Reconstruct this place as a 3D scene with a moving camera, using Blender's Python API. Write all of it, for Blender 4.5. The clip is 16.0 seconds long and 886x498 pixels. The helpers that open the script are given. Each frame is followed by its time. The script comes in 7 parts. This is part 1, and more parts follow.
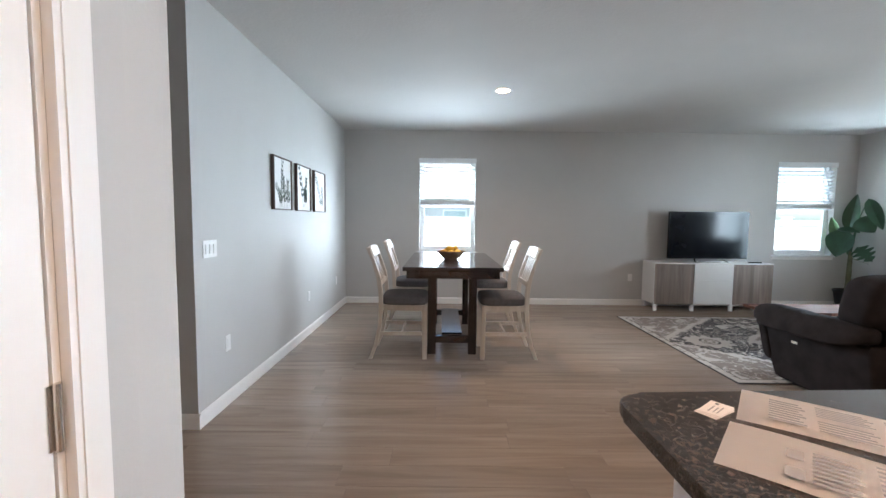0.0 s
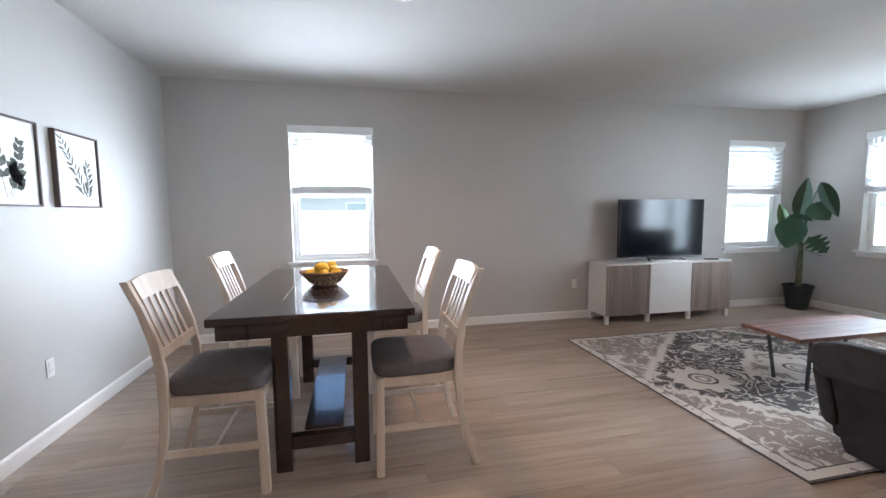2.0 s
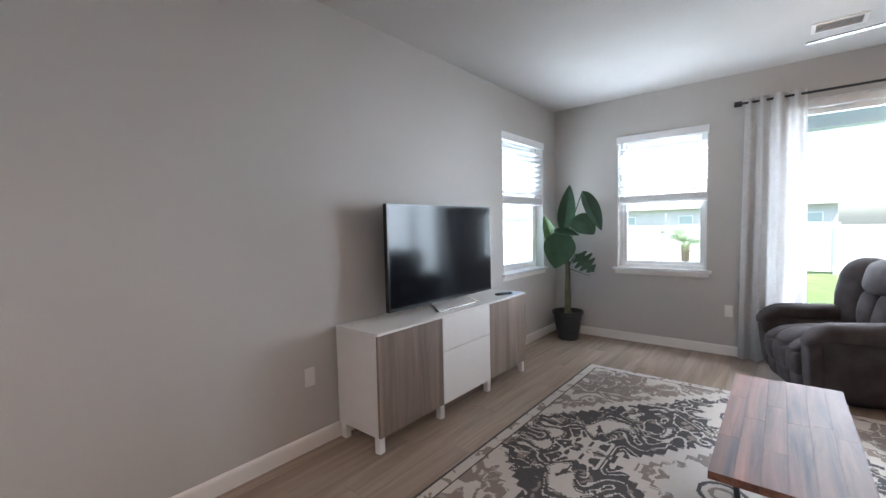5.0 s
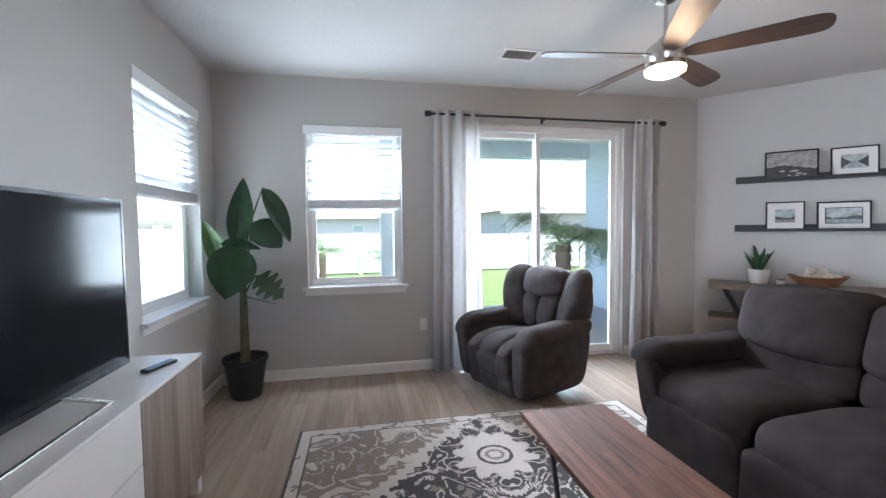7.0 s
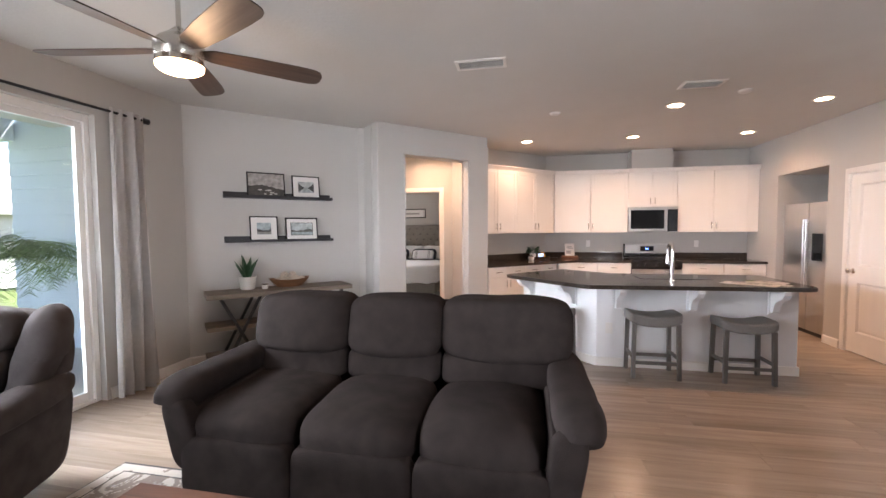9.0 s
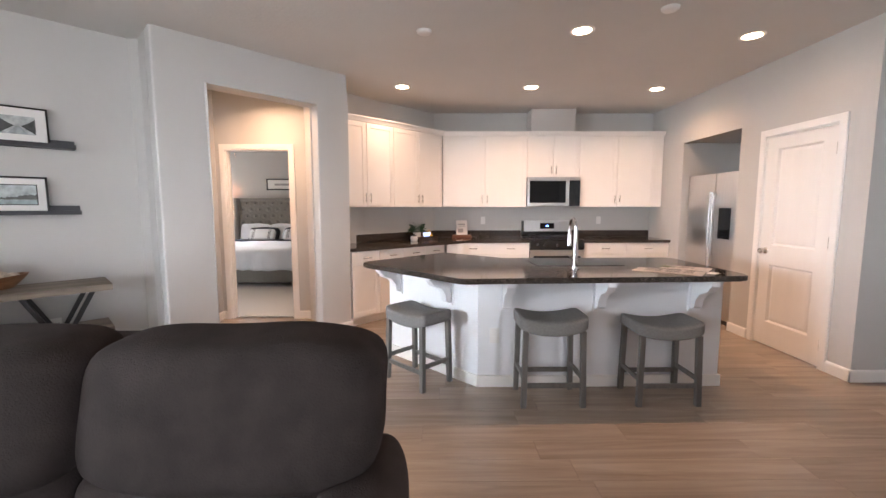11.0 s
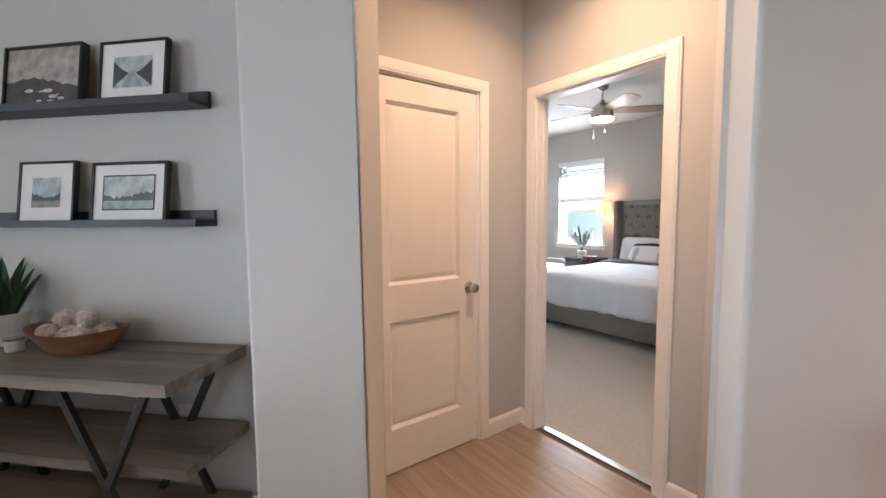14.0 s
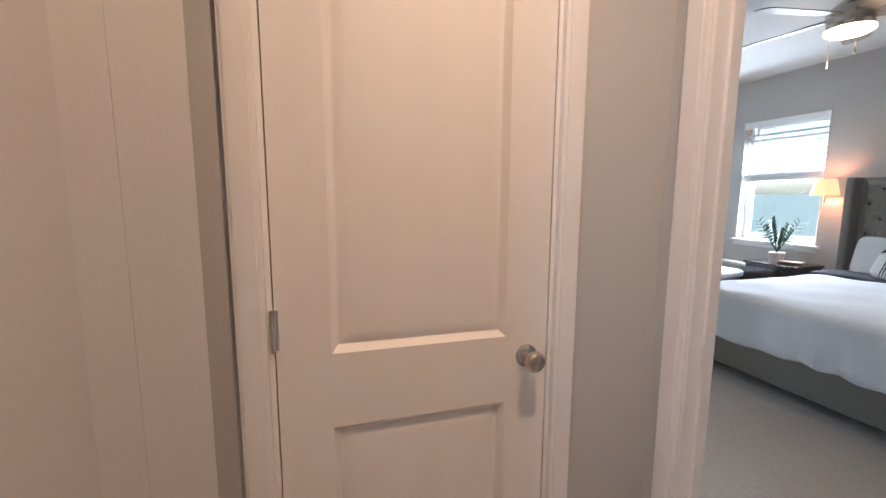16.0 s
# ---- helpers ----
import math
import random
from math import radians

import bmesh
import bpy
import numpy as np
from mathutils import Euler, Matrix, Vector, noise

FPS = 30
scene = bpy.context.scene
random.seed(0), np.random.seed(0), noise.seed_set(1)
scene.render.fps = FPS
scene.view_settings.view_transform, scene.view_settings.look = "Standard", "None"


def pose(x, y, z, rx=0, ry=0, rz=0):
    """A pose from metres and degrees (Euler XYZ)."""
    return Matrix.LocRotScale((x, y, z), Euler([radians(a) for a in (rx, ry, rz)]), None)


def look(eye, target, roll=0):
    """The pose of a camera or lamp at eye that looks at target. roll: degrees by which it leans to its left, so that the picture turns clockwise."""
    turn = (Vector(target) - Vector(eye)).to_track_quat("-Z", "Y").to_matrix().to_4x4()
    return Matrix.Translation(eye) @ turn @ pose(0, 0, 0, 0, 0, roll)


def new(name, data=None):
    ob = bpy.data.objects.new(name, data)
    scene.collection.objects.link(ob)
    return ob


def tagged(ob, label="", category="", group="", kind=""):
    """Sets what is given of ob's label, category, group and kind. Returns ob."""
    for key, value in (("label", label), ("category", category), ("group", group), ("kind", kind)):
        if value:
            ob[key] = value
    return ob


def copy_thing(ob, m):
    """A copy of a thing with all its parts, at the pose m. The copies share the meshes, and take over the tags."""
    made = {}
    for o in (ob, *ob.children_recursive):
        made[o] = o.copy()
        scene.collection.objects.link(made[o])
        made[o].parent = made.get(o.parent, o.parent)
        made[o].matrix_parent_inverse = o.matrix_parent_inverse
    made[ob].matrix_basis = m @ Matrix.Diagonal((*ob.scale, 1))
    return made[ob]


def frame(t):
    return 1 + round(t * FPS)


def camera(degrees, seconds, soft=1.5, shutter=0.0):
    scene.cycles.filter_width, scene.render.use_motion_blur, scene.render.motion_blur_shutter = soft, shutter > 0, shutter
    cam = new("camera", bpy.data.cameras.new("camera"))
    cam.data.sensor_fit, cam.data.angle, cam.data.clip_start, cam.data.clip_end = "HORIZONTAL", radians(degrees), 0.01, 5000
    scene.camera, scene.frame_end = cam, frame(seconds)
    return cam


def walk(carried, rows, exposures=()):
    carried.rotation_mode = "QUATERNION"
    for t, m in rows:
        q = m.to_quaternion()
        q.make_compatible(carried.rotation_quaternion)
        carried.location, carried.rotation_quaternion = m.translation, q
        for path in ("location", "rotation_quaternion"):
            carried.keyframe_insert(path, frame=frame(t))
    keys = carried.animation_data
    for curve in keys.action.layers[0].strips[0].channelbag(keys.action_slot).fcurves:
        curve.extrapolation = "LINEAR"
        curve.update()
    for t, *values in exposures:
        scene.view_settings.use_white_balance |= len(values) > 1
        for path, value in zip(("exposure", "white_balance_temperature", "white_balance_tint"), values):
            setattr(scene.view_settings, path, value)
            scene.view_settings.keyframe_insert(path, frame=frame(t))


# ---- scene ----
cam = camera(94.5, 16.0)
PATH = [
    (0, (0.020, -0.037, 1.361), (0.028, 1.957, 1.218), 0.6),
    (0.5, (0.095, 0.312, 1.355), (0.123, 2.304, 1.170), 0.5),
    (1, (0.035, 0.819, 1.38), (0.162, 2.807, 1.201), -0.2),
    (1.5, (0.133, 1.293, 1.37), (0.397, 3.268, 1.195), -0.6),
    (2, (0.326, 1.809, 1.385), (0.749, 3.755, 1.206), -0.5),
    (2.5, (0.517, 2.303, 1.381), (1.121, 4.2, 1.192), -0.4),
    (3, (0.794, 2.73, 1.397), (1.583, 4.558, 1.201), -0.4),
    (3.2, (0.892, 2.906, 1.402), (1.761, 4.695, 1.2), -0.3),
    (5.3, (1.858, 4.532, 1.362), (3.517, 5.645, 1.258), -1.0),
    (5.5, (1.962, 4.665, 1.362), (3.701, 5.648, 1.256), -0.6),
    (6, (2.22, 4.94, 1.354), (4.127, 5.531, 1.243), -0.5),
    (6.5, (2.454, 5.154, 1.389), (4.445, 5.302, 1.283), -0.6),
    (7, (2.734, 5.284, 1.383), (4.694, 4.903, 1.283), -0.6),
    (7.5, (2.939, 5.342, 1.38), (4.708, 4.415, 1.282), -0.5),
    (8, (3.159, 5.39, 1.404), (4.531, 3.937, 1.324), -0.6),
    (8.5, (3.204, 5.411, 1.417), (4.066, 3.608, 1.342), -0.5),
    (8.6, (3.2, 5.41, 1.422), (3.972, 3.567, 1.34), -0.6),
    (9, (3.15, 5.378, 1.452), (3.543, 3.42, 1.355), -0.4),
    (9.5, (3.069, 5.25, 1.444), (3.074, 3.256, 1.296), -0.4),
    (9.7, (3.005, 5.129, 1.441), (2.902, 3.139, 1.268), -0.5),
    (11.8, (2.647, 2.966, 1.345), (2.904, 0.994, 1.128), 1.3),
    (12, (2.669, 2.741, 1.355), (3.072, 0.794, 1.137), 1.2),
    (12.5, (2.799, 2.202, 1.362), (3.575, 0.369, 1.166), 0.1),
    (13, (3.027, 1.69, 1.349), (4.12, 0.027, 1.151), -0.9),
    (13.5, (3.287, 1.240, 1.352), (4.660, -0.198, 1.166), -1.0),
    (14, (3.556, 0.825, 1.351), (5.172, -0.344, 1.193), -0.5),
    (14.5, (3.778, 0.440, 1.351), (5.575, -0.424, 1.194), -0.2),
    (15, (3.978, 0.170, 1.352), (5.858, -0.490, 1.192), -0.1),
    (15.5, (4.197, 0.024, 1.362), (6.110, -0.522, 1.164), -0.2),
    (16, (4.388, -0.138, 1.384), (6.290, -0.700, 1.125), 0.2),
]
walk(cam, [(t, look(eye, target, roll)) for t, eye, target, roll in PATH], [(0.0, 1.88, 5680, 5), (0.5, 1.93, 5750, 8), (3.0, 2.0, 5850, 11), (5.5, 2.0, 5950, 13), (7.0, 1.8, 5850, 13), (7.6, 1.75, 5950, 13), (8.5, 1.68, 6450, 17), (9.5, 1.95, 6650, 18), (12.5, 1.8, 6250, 12), (13.5, 1.72, 6350, 13), (14.2, 1.6, 6050, 12), (15.0, 1.56, 5900, 12), (16.0, 1.28, 5650, 10)])

# ---------- world, sun, exposure ----------
world = bpy.data.worlds.new("world")
scene.world = world
world.use_nodes = True
wn = world.node_tree.nodes
sky = wn.new("ShaderNodeTexSky")
sky.sky_type = "NISHITA"
sky.sun_disc = False
sky.sun_elevation = radians(58)
sky.sun_rotation = radians(215)
sky.air_density = 1.0
sky.dust_density = 2.0
sky.ozone_density = 0.6
wn["Background"].inputs["Strength"].default_value = 0.15
world.node_tree.links.new(sky.outputs[0], wn["Background"].inputs["Color"])

sun_data = bpy.data.lights.new("sun", "SUN")
sun_data.energy, sun_data.angle, sun_data.color = 5.0, radians(0.5), (1.0, 0.95, 0.88)
sun = new("sun", sun_data)
sun.matrix_world = look((-20, -28, 50), (0, 0, 0))


def daylight(name, m, w, h, watts, spread=180.0):
    """Added area lamp standing in for skylight at an opening; shines along local -z."""
    d = bpy.data.lights.new(name, "AREA")
    d.shape, d.size, d.size_y, d.energy, d.color, d.spread = "RECTANGLE", w, h, watts, (0.88, 0.95, 1.0), radians(spread)
    new(name, d).matrix_world = m


def aimed(x, y, z, azimuth, down=4.0):
    """A pose whose -z points along a compass angle (degrees from +x) and slightly down."""
    a = radians(azimuth)
    return look((x, y, z), (x + math.cos(a), y + math.sin(a), z - math.tan(radians(down))))


daylight("daylight_window_1_west", aimed(0.11, 6.85, 1.50, 220), 0.80, 1.3, 10, 74)
daylight("daylight_window_1_east", aimed(0.11, 6.85, 1.50, 310), 0.80, 1.3, 11, 60)
daylight("daylight_window_2", aimed(5.865, 6.90, 1.45, 257), 0.80, 1.2, 8.5, 66)
daylight("daylight_window_3", aimed(7.0, 5.35, 1.45, 207), 0.80, 1.2, 8, 36)
daylight("daylight_patio_door", aimed(7.35, 3.60, 1.25, 177), 1.7, 2.1, 19, 64)
daylight("daylight_patio_door_south", aimed(7.35, 3.60, 1.25, 219), 1.7, 2.1, 13, 50)
daylight("daylight_patio_door_floor", aimed(7.0, 3.49, 1.95, 180, 46), 1.1, 0.5, 8, 66)
daylight("daylight_patio_door_north", aimed(7.1, 3.25, 1.35, 124), 1.2, 1.6, 5, 58)
daylight("daylight_window_3_north", aimed(7.0, 5.35, 1.5, 156), 0.80, 1.2, 0.9, 46)
daylight("daylight_window_3_floor", aimed(6.9, 5.35, 2.0, 180, 48), 0.80, 0.4, 7, 70)
daylight("daylight_bedroom", aimed(7.88, -5.395, 1.56, 90, 22), 0.84, 1.36, 62)
# added lamps standing in for light thrown up by the sunlit ground
daylight("ground_light_window_1", aimed(0.11, 6.95, 1.05, -90, -47), 0.80, 0.5, 11, 120)
daylight("ground_light_window_2", aimed(5.865, 6.95, 1.05, -90, -47), 0.80, 0.5, 5, 110)
daylight("ground_light_window_3", aimed(7.05, 5.35, 1.05, 180, -47), 0.80, 0.5, 1.7, 110)
daylight("ground_light_patio_door", aimed(7.15, 3.49, 0.7, 180, -47), 1.6, 0.6, 1.8, 110)

# ---------- geometry helpers ----------
R2 = math.sqrt(0.5)
CEIL = 2.77


def bx(bm, x0, x1, y0, y1, z0, z1, bev=0.0, seg=2):
    """A box, with its edges rounded by bev."""
    vs = [bm.verts.new((x, y, z)) for x in (x0, x1) for y in (y0, y1) for z in (z0, z1)]
    fs = [bm.faces.new([vs[i] for i in q]) for q in ((0, 1, 3, 2), (4, 6, 7, 5), (0, 4, 5, 1), (2, 3, 7, 6), (0, 2, 6, 4), (1, 5, 7, 3))]
    if bev > 0:
        es = list({e for f in fs for e in f.edges})
        bmesh.ops.bevel(bm, geom=es, offset=bev, segments=seg, affect="EDGES", profile=0.5)
    return vs


def cyl(bm, p0, p1, r0, r1=None, n=16, caps=True):
    """A round bar from p0 to p1."""
    r1 = r0 if r1 is None else r1
    p0, p1 = Vector(p0), Vector(p1)
    d = (p1 - p0).normalized()
    a = d.orthogonal().normalized()
    b = d.cross(a)
    rings = []
    for p, r in ((p0, r0), (p1, r1)):
        rings.append([bm.verts.new(p + r * (math.cos(k * 2 * math.pi / n) * a + math.sin(k * 2 * math.pi / n) * b)) for k in range(n)])
    for k in range(n):
        bm.faces.new((rings[0][k], rings[0][(k + 1) % n], rings[1][(k + 1) % n], rings[1][k]))
    if caps:
        bm.faces.new(rings[0][::-1])
        bm.faces.new(rings[1])


def bar(bm, p0, p1, w, h, up=(0, 0, 1), bev=0.0):
    """A square bar from p0 to p1, w wide and h high."""
    p0, p1 = Vector(p0), Vector(p1)
    d = (p1 - p0).normalized()
    s = d.cross(Vector(up)).normalized()
    u = s.cross(d)
    vs = []
    for p in (p0, p1):
        for i in (-1, 1):
            for j in (-1, 1):
                vs.append(bm.verts.new(p + s * i * w / 2 + u * j * h / 2))
    fs = [bm.faces.new([vs[i] for i in q]) for q in ((0, 1, 3, 2), (4, 6, 7, 5), (0, 4, 5, 1), (2, 3, 7, 6), (0, 2, 6, 4), (1, 5, 7, 3))]
    if bev > 0:
        bmesh.ops.bevel(bm, geom=list({e for f in fs for e in f.edges}), offset=bev, segments=2, affect="EDGES", profile=0.5)


def lathe(bm, profile, n=24, cx=0.0, cy=0.0, caps=True):
    """A turned body from (radius, height) pairs."""
    rings = []
    for r, z in profile:
        rings.append([bm.verts.new((cx + r * math.cos(k * 2 * math.pi / n), cy + r * math.sin(k * 2 * math.pi / n), z)) for k in range(n)])
    for a, b in zip(rings, rings[1:]):
        for k in range(n):
            bm.faces.new((a[k], a[(k + 1) % n], b[(k + 1) % n], b[k]))
    if caps and profile[0][0] > 1e-4:
        bm.faces.new(rings[0][::-1])
    if caps and profile[-1][0] > 1e-4:
        bm.faces.new(rings[-1])


def puff(bm, cx, cy, cz, sx, sy, sz, k=5.0, n=12, bend=None):
    """A soft cushion: a box of that size with full, rounded sides."""
    vs = {}

    def vert(i, j, l):
        key = (i, j, l)
        if key not in vs:
            p = [2 * c / n - 1 for c in key]
            m = sum(abs(c) ** k for c in p) ** (1 / k)
            q = Vector((p[0] / m * sx / 2, p[1] / m * sy / 2, p[2] / m * sz / 2))
            if bend:
                q = Vector(bend(q.x, q.y, q.z))
            vs[key] = bm.verts.new((q.x + cx, q.y + cy, q.z + cz))
        return vs[key]

    for i in range(n):
        for j in range(n):
            bm.faces.new((vert(i, j, 0), vert(i, j + 1, 0), vert(i + 1, j + 1, 0), vert(i + 1, j, 0)))
            bm.faces.new((vert(i, j, n), vert(i + 1, j, n), vert(i + 1, j + 1, n), vert(i, j + 1, n)))
            bm.faces.new((vert(i, 0, j), vert(i + 1, 0, j), vert(i + 1, 0, j + 1), vert(i, 0, j + 1)))
            bm.faces.new((vert(i, n, j), vert(i, n, j + 1), vert(i + 1, n, j + 1), vert(i + 1, n, j)))
            bm.faces.new((vert(0, i, j), vert(0, i, j + 1), vert(0, i + 1, j + 1), vert(0, i + 1, j)))
            bm.faces.new((vert(n, i, j), vert(n, i + 1, j), vert(n, i + 1, j + 1), vert(n, i, j + 1)))


def prism(bm, poly, z0, z1, bev=0.0):
    """An upright prism over a polygon, its upper and lower rims rounded by bev."""
    lo = [bm.verts.new((x, y, z0)) for x, y in poly]
    hi = [bm.verts.new((x, y, z1)) for x, y in poly]
    n = len(poly)
    fs = [bm.faces.new(lo[::-1]), bm.faces.new(hi)]
    for k in range(n):
        bm.faces.new((lo[k], lo[(k + 1) % n], hi[(k + 1) % n], hi[k]))
    if bev > 0:
        bmesh.ops.bevel(bm, geom=list({e for f in fs for e in f.edges}), offset=bev, segments=3, affect="EDGES", profile=0.5)


def weigh_normals(me):
    """Keeps broad faces flat beside their rounded edges: normals weighed by area."""
    near = [[] for _ in me.vertices]
    ns = [(p.normal.copy(), p.area) for p in me.polygons]
    for p in me.polygons:
        for v in p.vertices:
            near[v].append(p.index)
    out = []
    for p in me.polygons:
        n0 = ns[p.index][0]
        for v in p.vertices:
            s = Vector((0, 0, 0))
            for j in near[v]:
                if ns[j][0].dot(n0) > 0.788:
                    s += ns[j][0] * ns[j][1]
            out.append(s.normalized() if s.length > 1e-12 else n0)
    me.normals_split_custom_set(out)


def link(name, bm, material, smooth=True):
    bmesh.ops.recalc_face_normals(bm, faces=bm.faces[:])
    me = bpy.data.meshes.new(name)
    bm.to_mesh(me)
    bm.free()
    if material:
        me.materials.append(material)
    if smooth:
        me.shade_smooth()
        me.set_sharp_from_angle(angle=radians(38))
        if len(me.polygons) < 600:
            weigh_normals(me)
    return new(name, me)


def part(name, bm, material, parent, label=""):
    """Links a bmesh as one mesh object under a thing or a part."""
    ob = link(name, bm, material)
    ob.parent = parent
    return tagged(ob, label) if label else ob


def thing(name, m, label, category, group=""):
    """An empty at the base of a thing, to hold its parts."""
    ob = new(name)
    ob.empty_display_size = 0.1
    ob.matrix_world = m
    return tagged(ob, label, category, group)


def struct(name, bm, material, label="", category="", parent=None):
    ob = link(name, bm, material)
    ob.parent = parent
    return tagged(ob, label, category, kind="structure")


def one(name, bm, material, label, category, m=None, group=""):
    ob = link(name, bm, material)
    if m is not None:
        ob.matrix_world = m
    return tagged(ob, label, category, group)


def B():
    return bmesh.new()


def boxes(*rows, bev=0.0):
    bm = B()
    for r in rows:
        bx(bm, *r, bev=bev)
    return bm


def diag(a, b, z=0.0):
    """A pose in the 45 degree part of the plan: a along the wall to the north-east, b towards the north-west."""
    return Matrix(((R2, -R2, 0, (a - b) * R2), (R2, R2, 0, (a + b) * R2), (0, 0, 1, z), (0, 0, 0, 1)))


# ---------- materials ----------
def mat(name, color, rough=0.5, metal=0.0, vary=0.06, scale=6.0, bump=0.0, bscale=60.0, color2=None, spec=0.5, detail=4.0, stretch=None, coat=0.0, sheen=0.0):
    """A surface with two scales of colour variation and a fine relief."""
    m = bpy.data.materials.new(name)
    m.use_nodes = True
    nt = m.node_tree
    bs = nt.nodes["Principled BSDF"]
    bs.inputs["Roughness"].default_value = rough
    bs.inputs["Metallic"].default_value = metal
    bs.inputs["Specular IOR Level"].default_value = spec
    bs.inputs["Coat Weight"].default_value = coat
    bs.inputs["Sheen Weight"].default_value = sheen
    tc = nt.nodes.new("ShaderNodeTexCoord")
    src = tc.outputs["Object"]
    if stretch:
        mp = nt.nodes.new("ShaderNodeMapping")
        mp.inputs["Scale"].default_value = stretch
        nt.links.new(src, mp.inputs[0])
        src = mp.outputs[0]
    n1 = nt.nodes.new("ShaderNodeTexNoise")
    n1.inputs["Scale"].default_value, n1.inputs["Detail"].default_value = scale, detail
    nt.links.new(src, n1.inputs["Vector"])
    mix = nt.nodes.new("ShaderNodeMix")
    mix.data_type = "RGBA"
    c2 = color2 or tuple(max(0.0, c * (1 - vary)) for c in color)
    c1 = color if color2 else tuple(min(1.0, c * (1 + vary)) for c in color)
    mix.inputs["A"].default_value, mix.inputs["B"].default_value = (*c1, 1), (*c2, 1)
    ramp = nt.nodes.new("ShaderNodeMapRange")
    ramp.inputs["From Min"].default_value, ramp.inputs["From Max"].default_value = 0.3, 0.7
    nt.links.new(n1.outputs["Fac"], ramp.inputs["Value"])
    nt.links.new(ramp.outputs[0], mix.inputs["Factor"])
    nt.links.new(mix.outputs["Result"], bs.inputs["Base Color"])
    if bump:
        n2 = nt.nodes.new("ShaderNodeTexNoise")
        n2.inputs["Scale"].default_value, n2.inputs["Detail"].default_value = bscale, 3.0
        nt.links.new(src, n2.inputs["Vector"])
        bp = nt.nodes.new("ShaderNodeBump")
        bp.inputs["Strength"].default_value, bp.inputs["Distance"].default_value = bump, 0.004
        nt.links.new(n2.outputs["Fac"], bp.inputs["Height"])
        nt.links.new(bp.outputs[0], bs.inputs["Normal"])
    return m


def wood(name, dark, light, rough=0.45, grain=14.0, axis=0, rnd=0.25, knots=0.0, coat=0.0):
    """Grained wood, its fibres along one axis, each piece its own shade."""
    m = bpy.data.materials.new(name)
    m.use_nodes = True
    nt = m.node_tree
    bs = nt.nodes["Principled BSDF"]
    bs.inputs["Roughness"].default_value = rough
    bs.inputs["Coat Weight"].default_value = coat
    tc = nt.nodes.new("ShaderNodeTexCoord")
    info = nt.nodes.new("ShaderNodeObjectInfo")
    geo = nt.nodes.new("ShaderNodeNewGeometry")
    add = nt.nodes.new("ShaderNodeMath")
    add.operation = "ADD"
    nt.links.new(info.outputs["Random"], add.inputs[0])
    nt.links.new(geo.outputs["Random Per Island"], add.inputs[1])
    sc = nt.nodes.new("ShaderNodeVectorMath")
    sc.operation = "SCALE"
    sc.inputs[0].default_value = (31.0, 17.0, 23.0)
    nt.links.new(add.outputs[0], sc.inputs["Scale"])
    off = nt.nodes.new("ShaderNodeVectorMath")
    nt.links.new(tc.outputs["Object"], off.inputs[0])
    nt.links.new(sc.outputs[0], off.inputs[1])
    mp = nt.nodes.new("ShaderNodeMapping")
    s = [grain, grain, grain]
    s[axis] = grain * 0.07
    mp.inputs["Scale"].default_value = s
    nt.links.new(off.outputs[0], mp.inputs[0])
    n1 = nt.nodes.new("ShaderNodeTexNoise")
    n1.inputs["Scale"].default_value, n1.inputs["Detail"].default_value, n1.inputs["Distortion"].default_value = 1.0, 8.0, 0.8
    n1.inputs["Roughness"].default_value = 0.62
    nt.links.new(mp.outputs[0], n1.inputs["Vector"])
    rp = nt.nodes.new("ShaderNodeValToRGB")
    rp.color_ramp.elements[0].position, rp.color_ramp.elements[1].position = 0.33, 0.68
    rp.color_ramp.elements[0].color, rp.color_ramp.elements[1].color = (*dark, 1), (*light, 1)
    nt.links.new(n1.outputs["Fac"], rp.inputs[0])
    hsv = nt.nodes.new("ShaderNodeHueSaturation")
    mr = nt.nodes.new("ShaderNodeMapRange")
    fr = nt.nodes.new("ShaderNodeMath")
    fr.operation = "FRACT"
    nt.links.new(add.outputs[0], fr.inputs[0])
    nt.links.new(fr.outputs[0], mr.inputs["Value"])
    mr.inputs["To Min"].default_value, mr.inputs["To Max"].default_value = 1 - rnd, 1 + rnd
    nt.links.new(mr.outputs[0], hsv.inputs["Value"])
    nt.links.new(rp.outputs[0], hsv.inputs["Color"])
    nt.links.new(hsv.outputs[0], bs.inputs["Base Color"])
    bp = nt.nodes.new("ShaderNodeBump")
    bp.inputs["Strength"].default_value, bp.inputs["Distance"].default_value = 0.12, 0.002
    nt.links.new(n1.outputs["Fac"], bp.inputs["Height"])
    nt.links.new(bp.outputs[0], bs.inputs["Normal"])
    return m


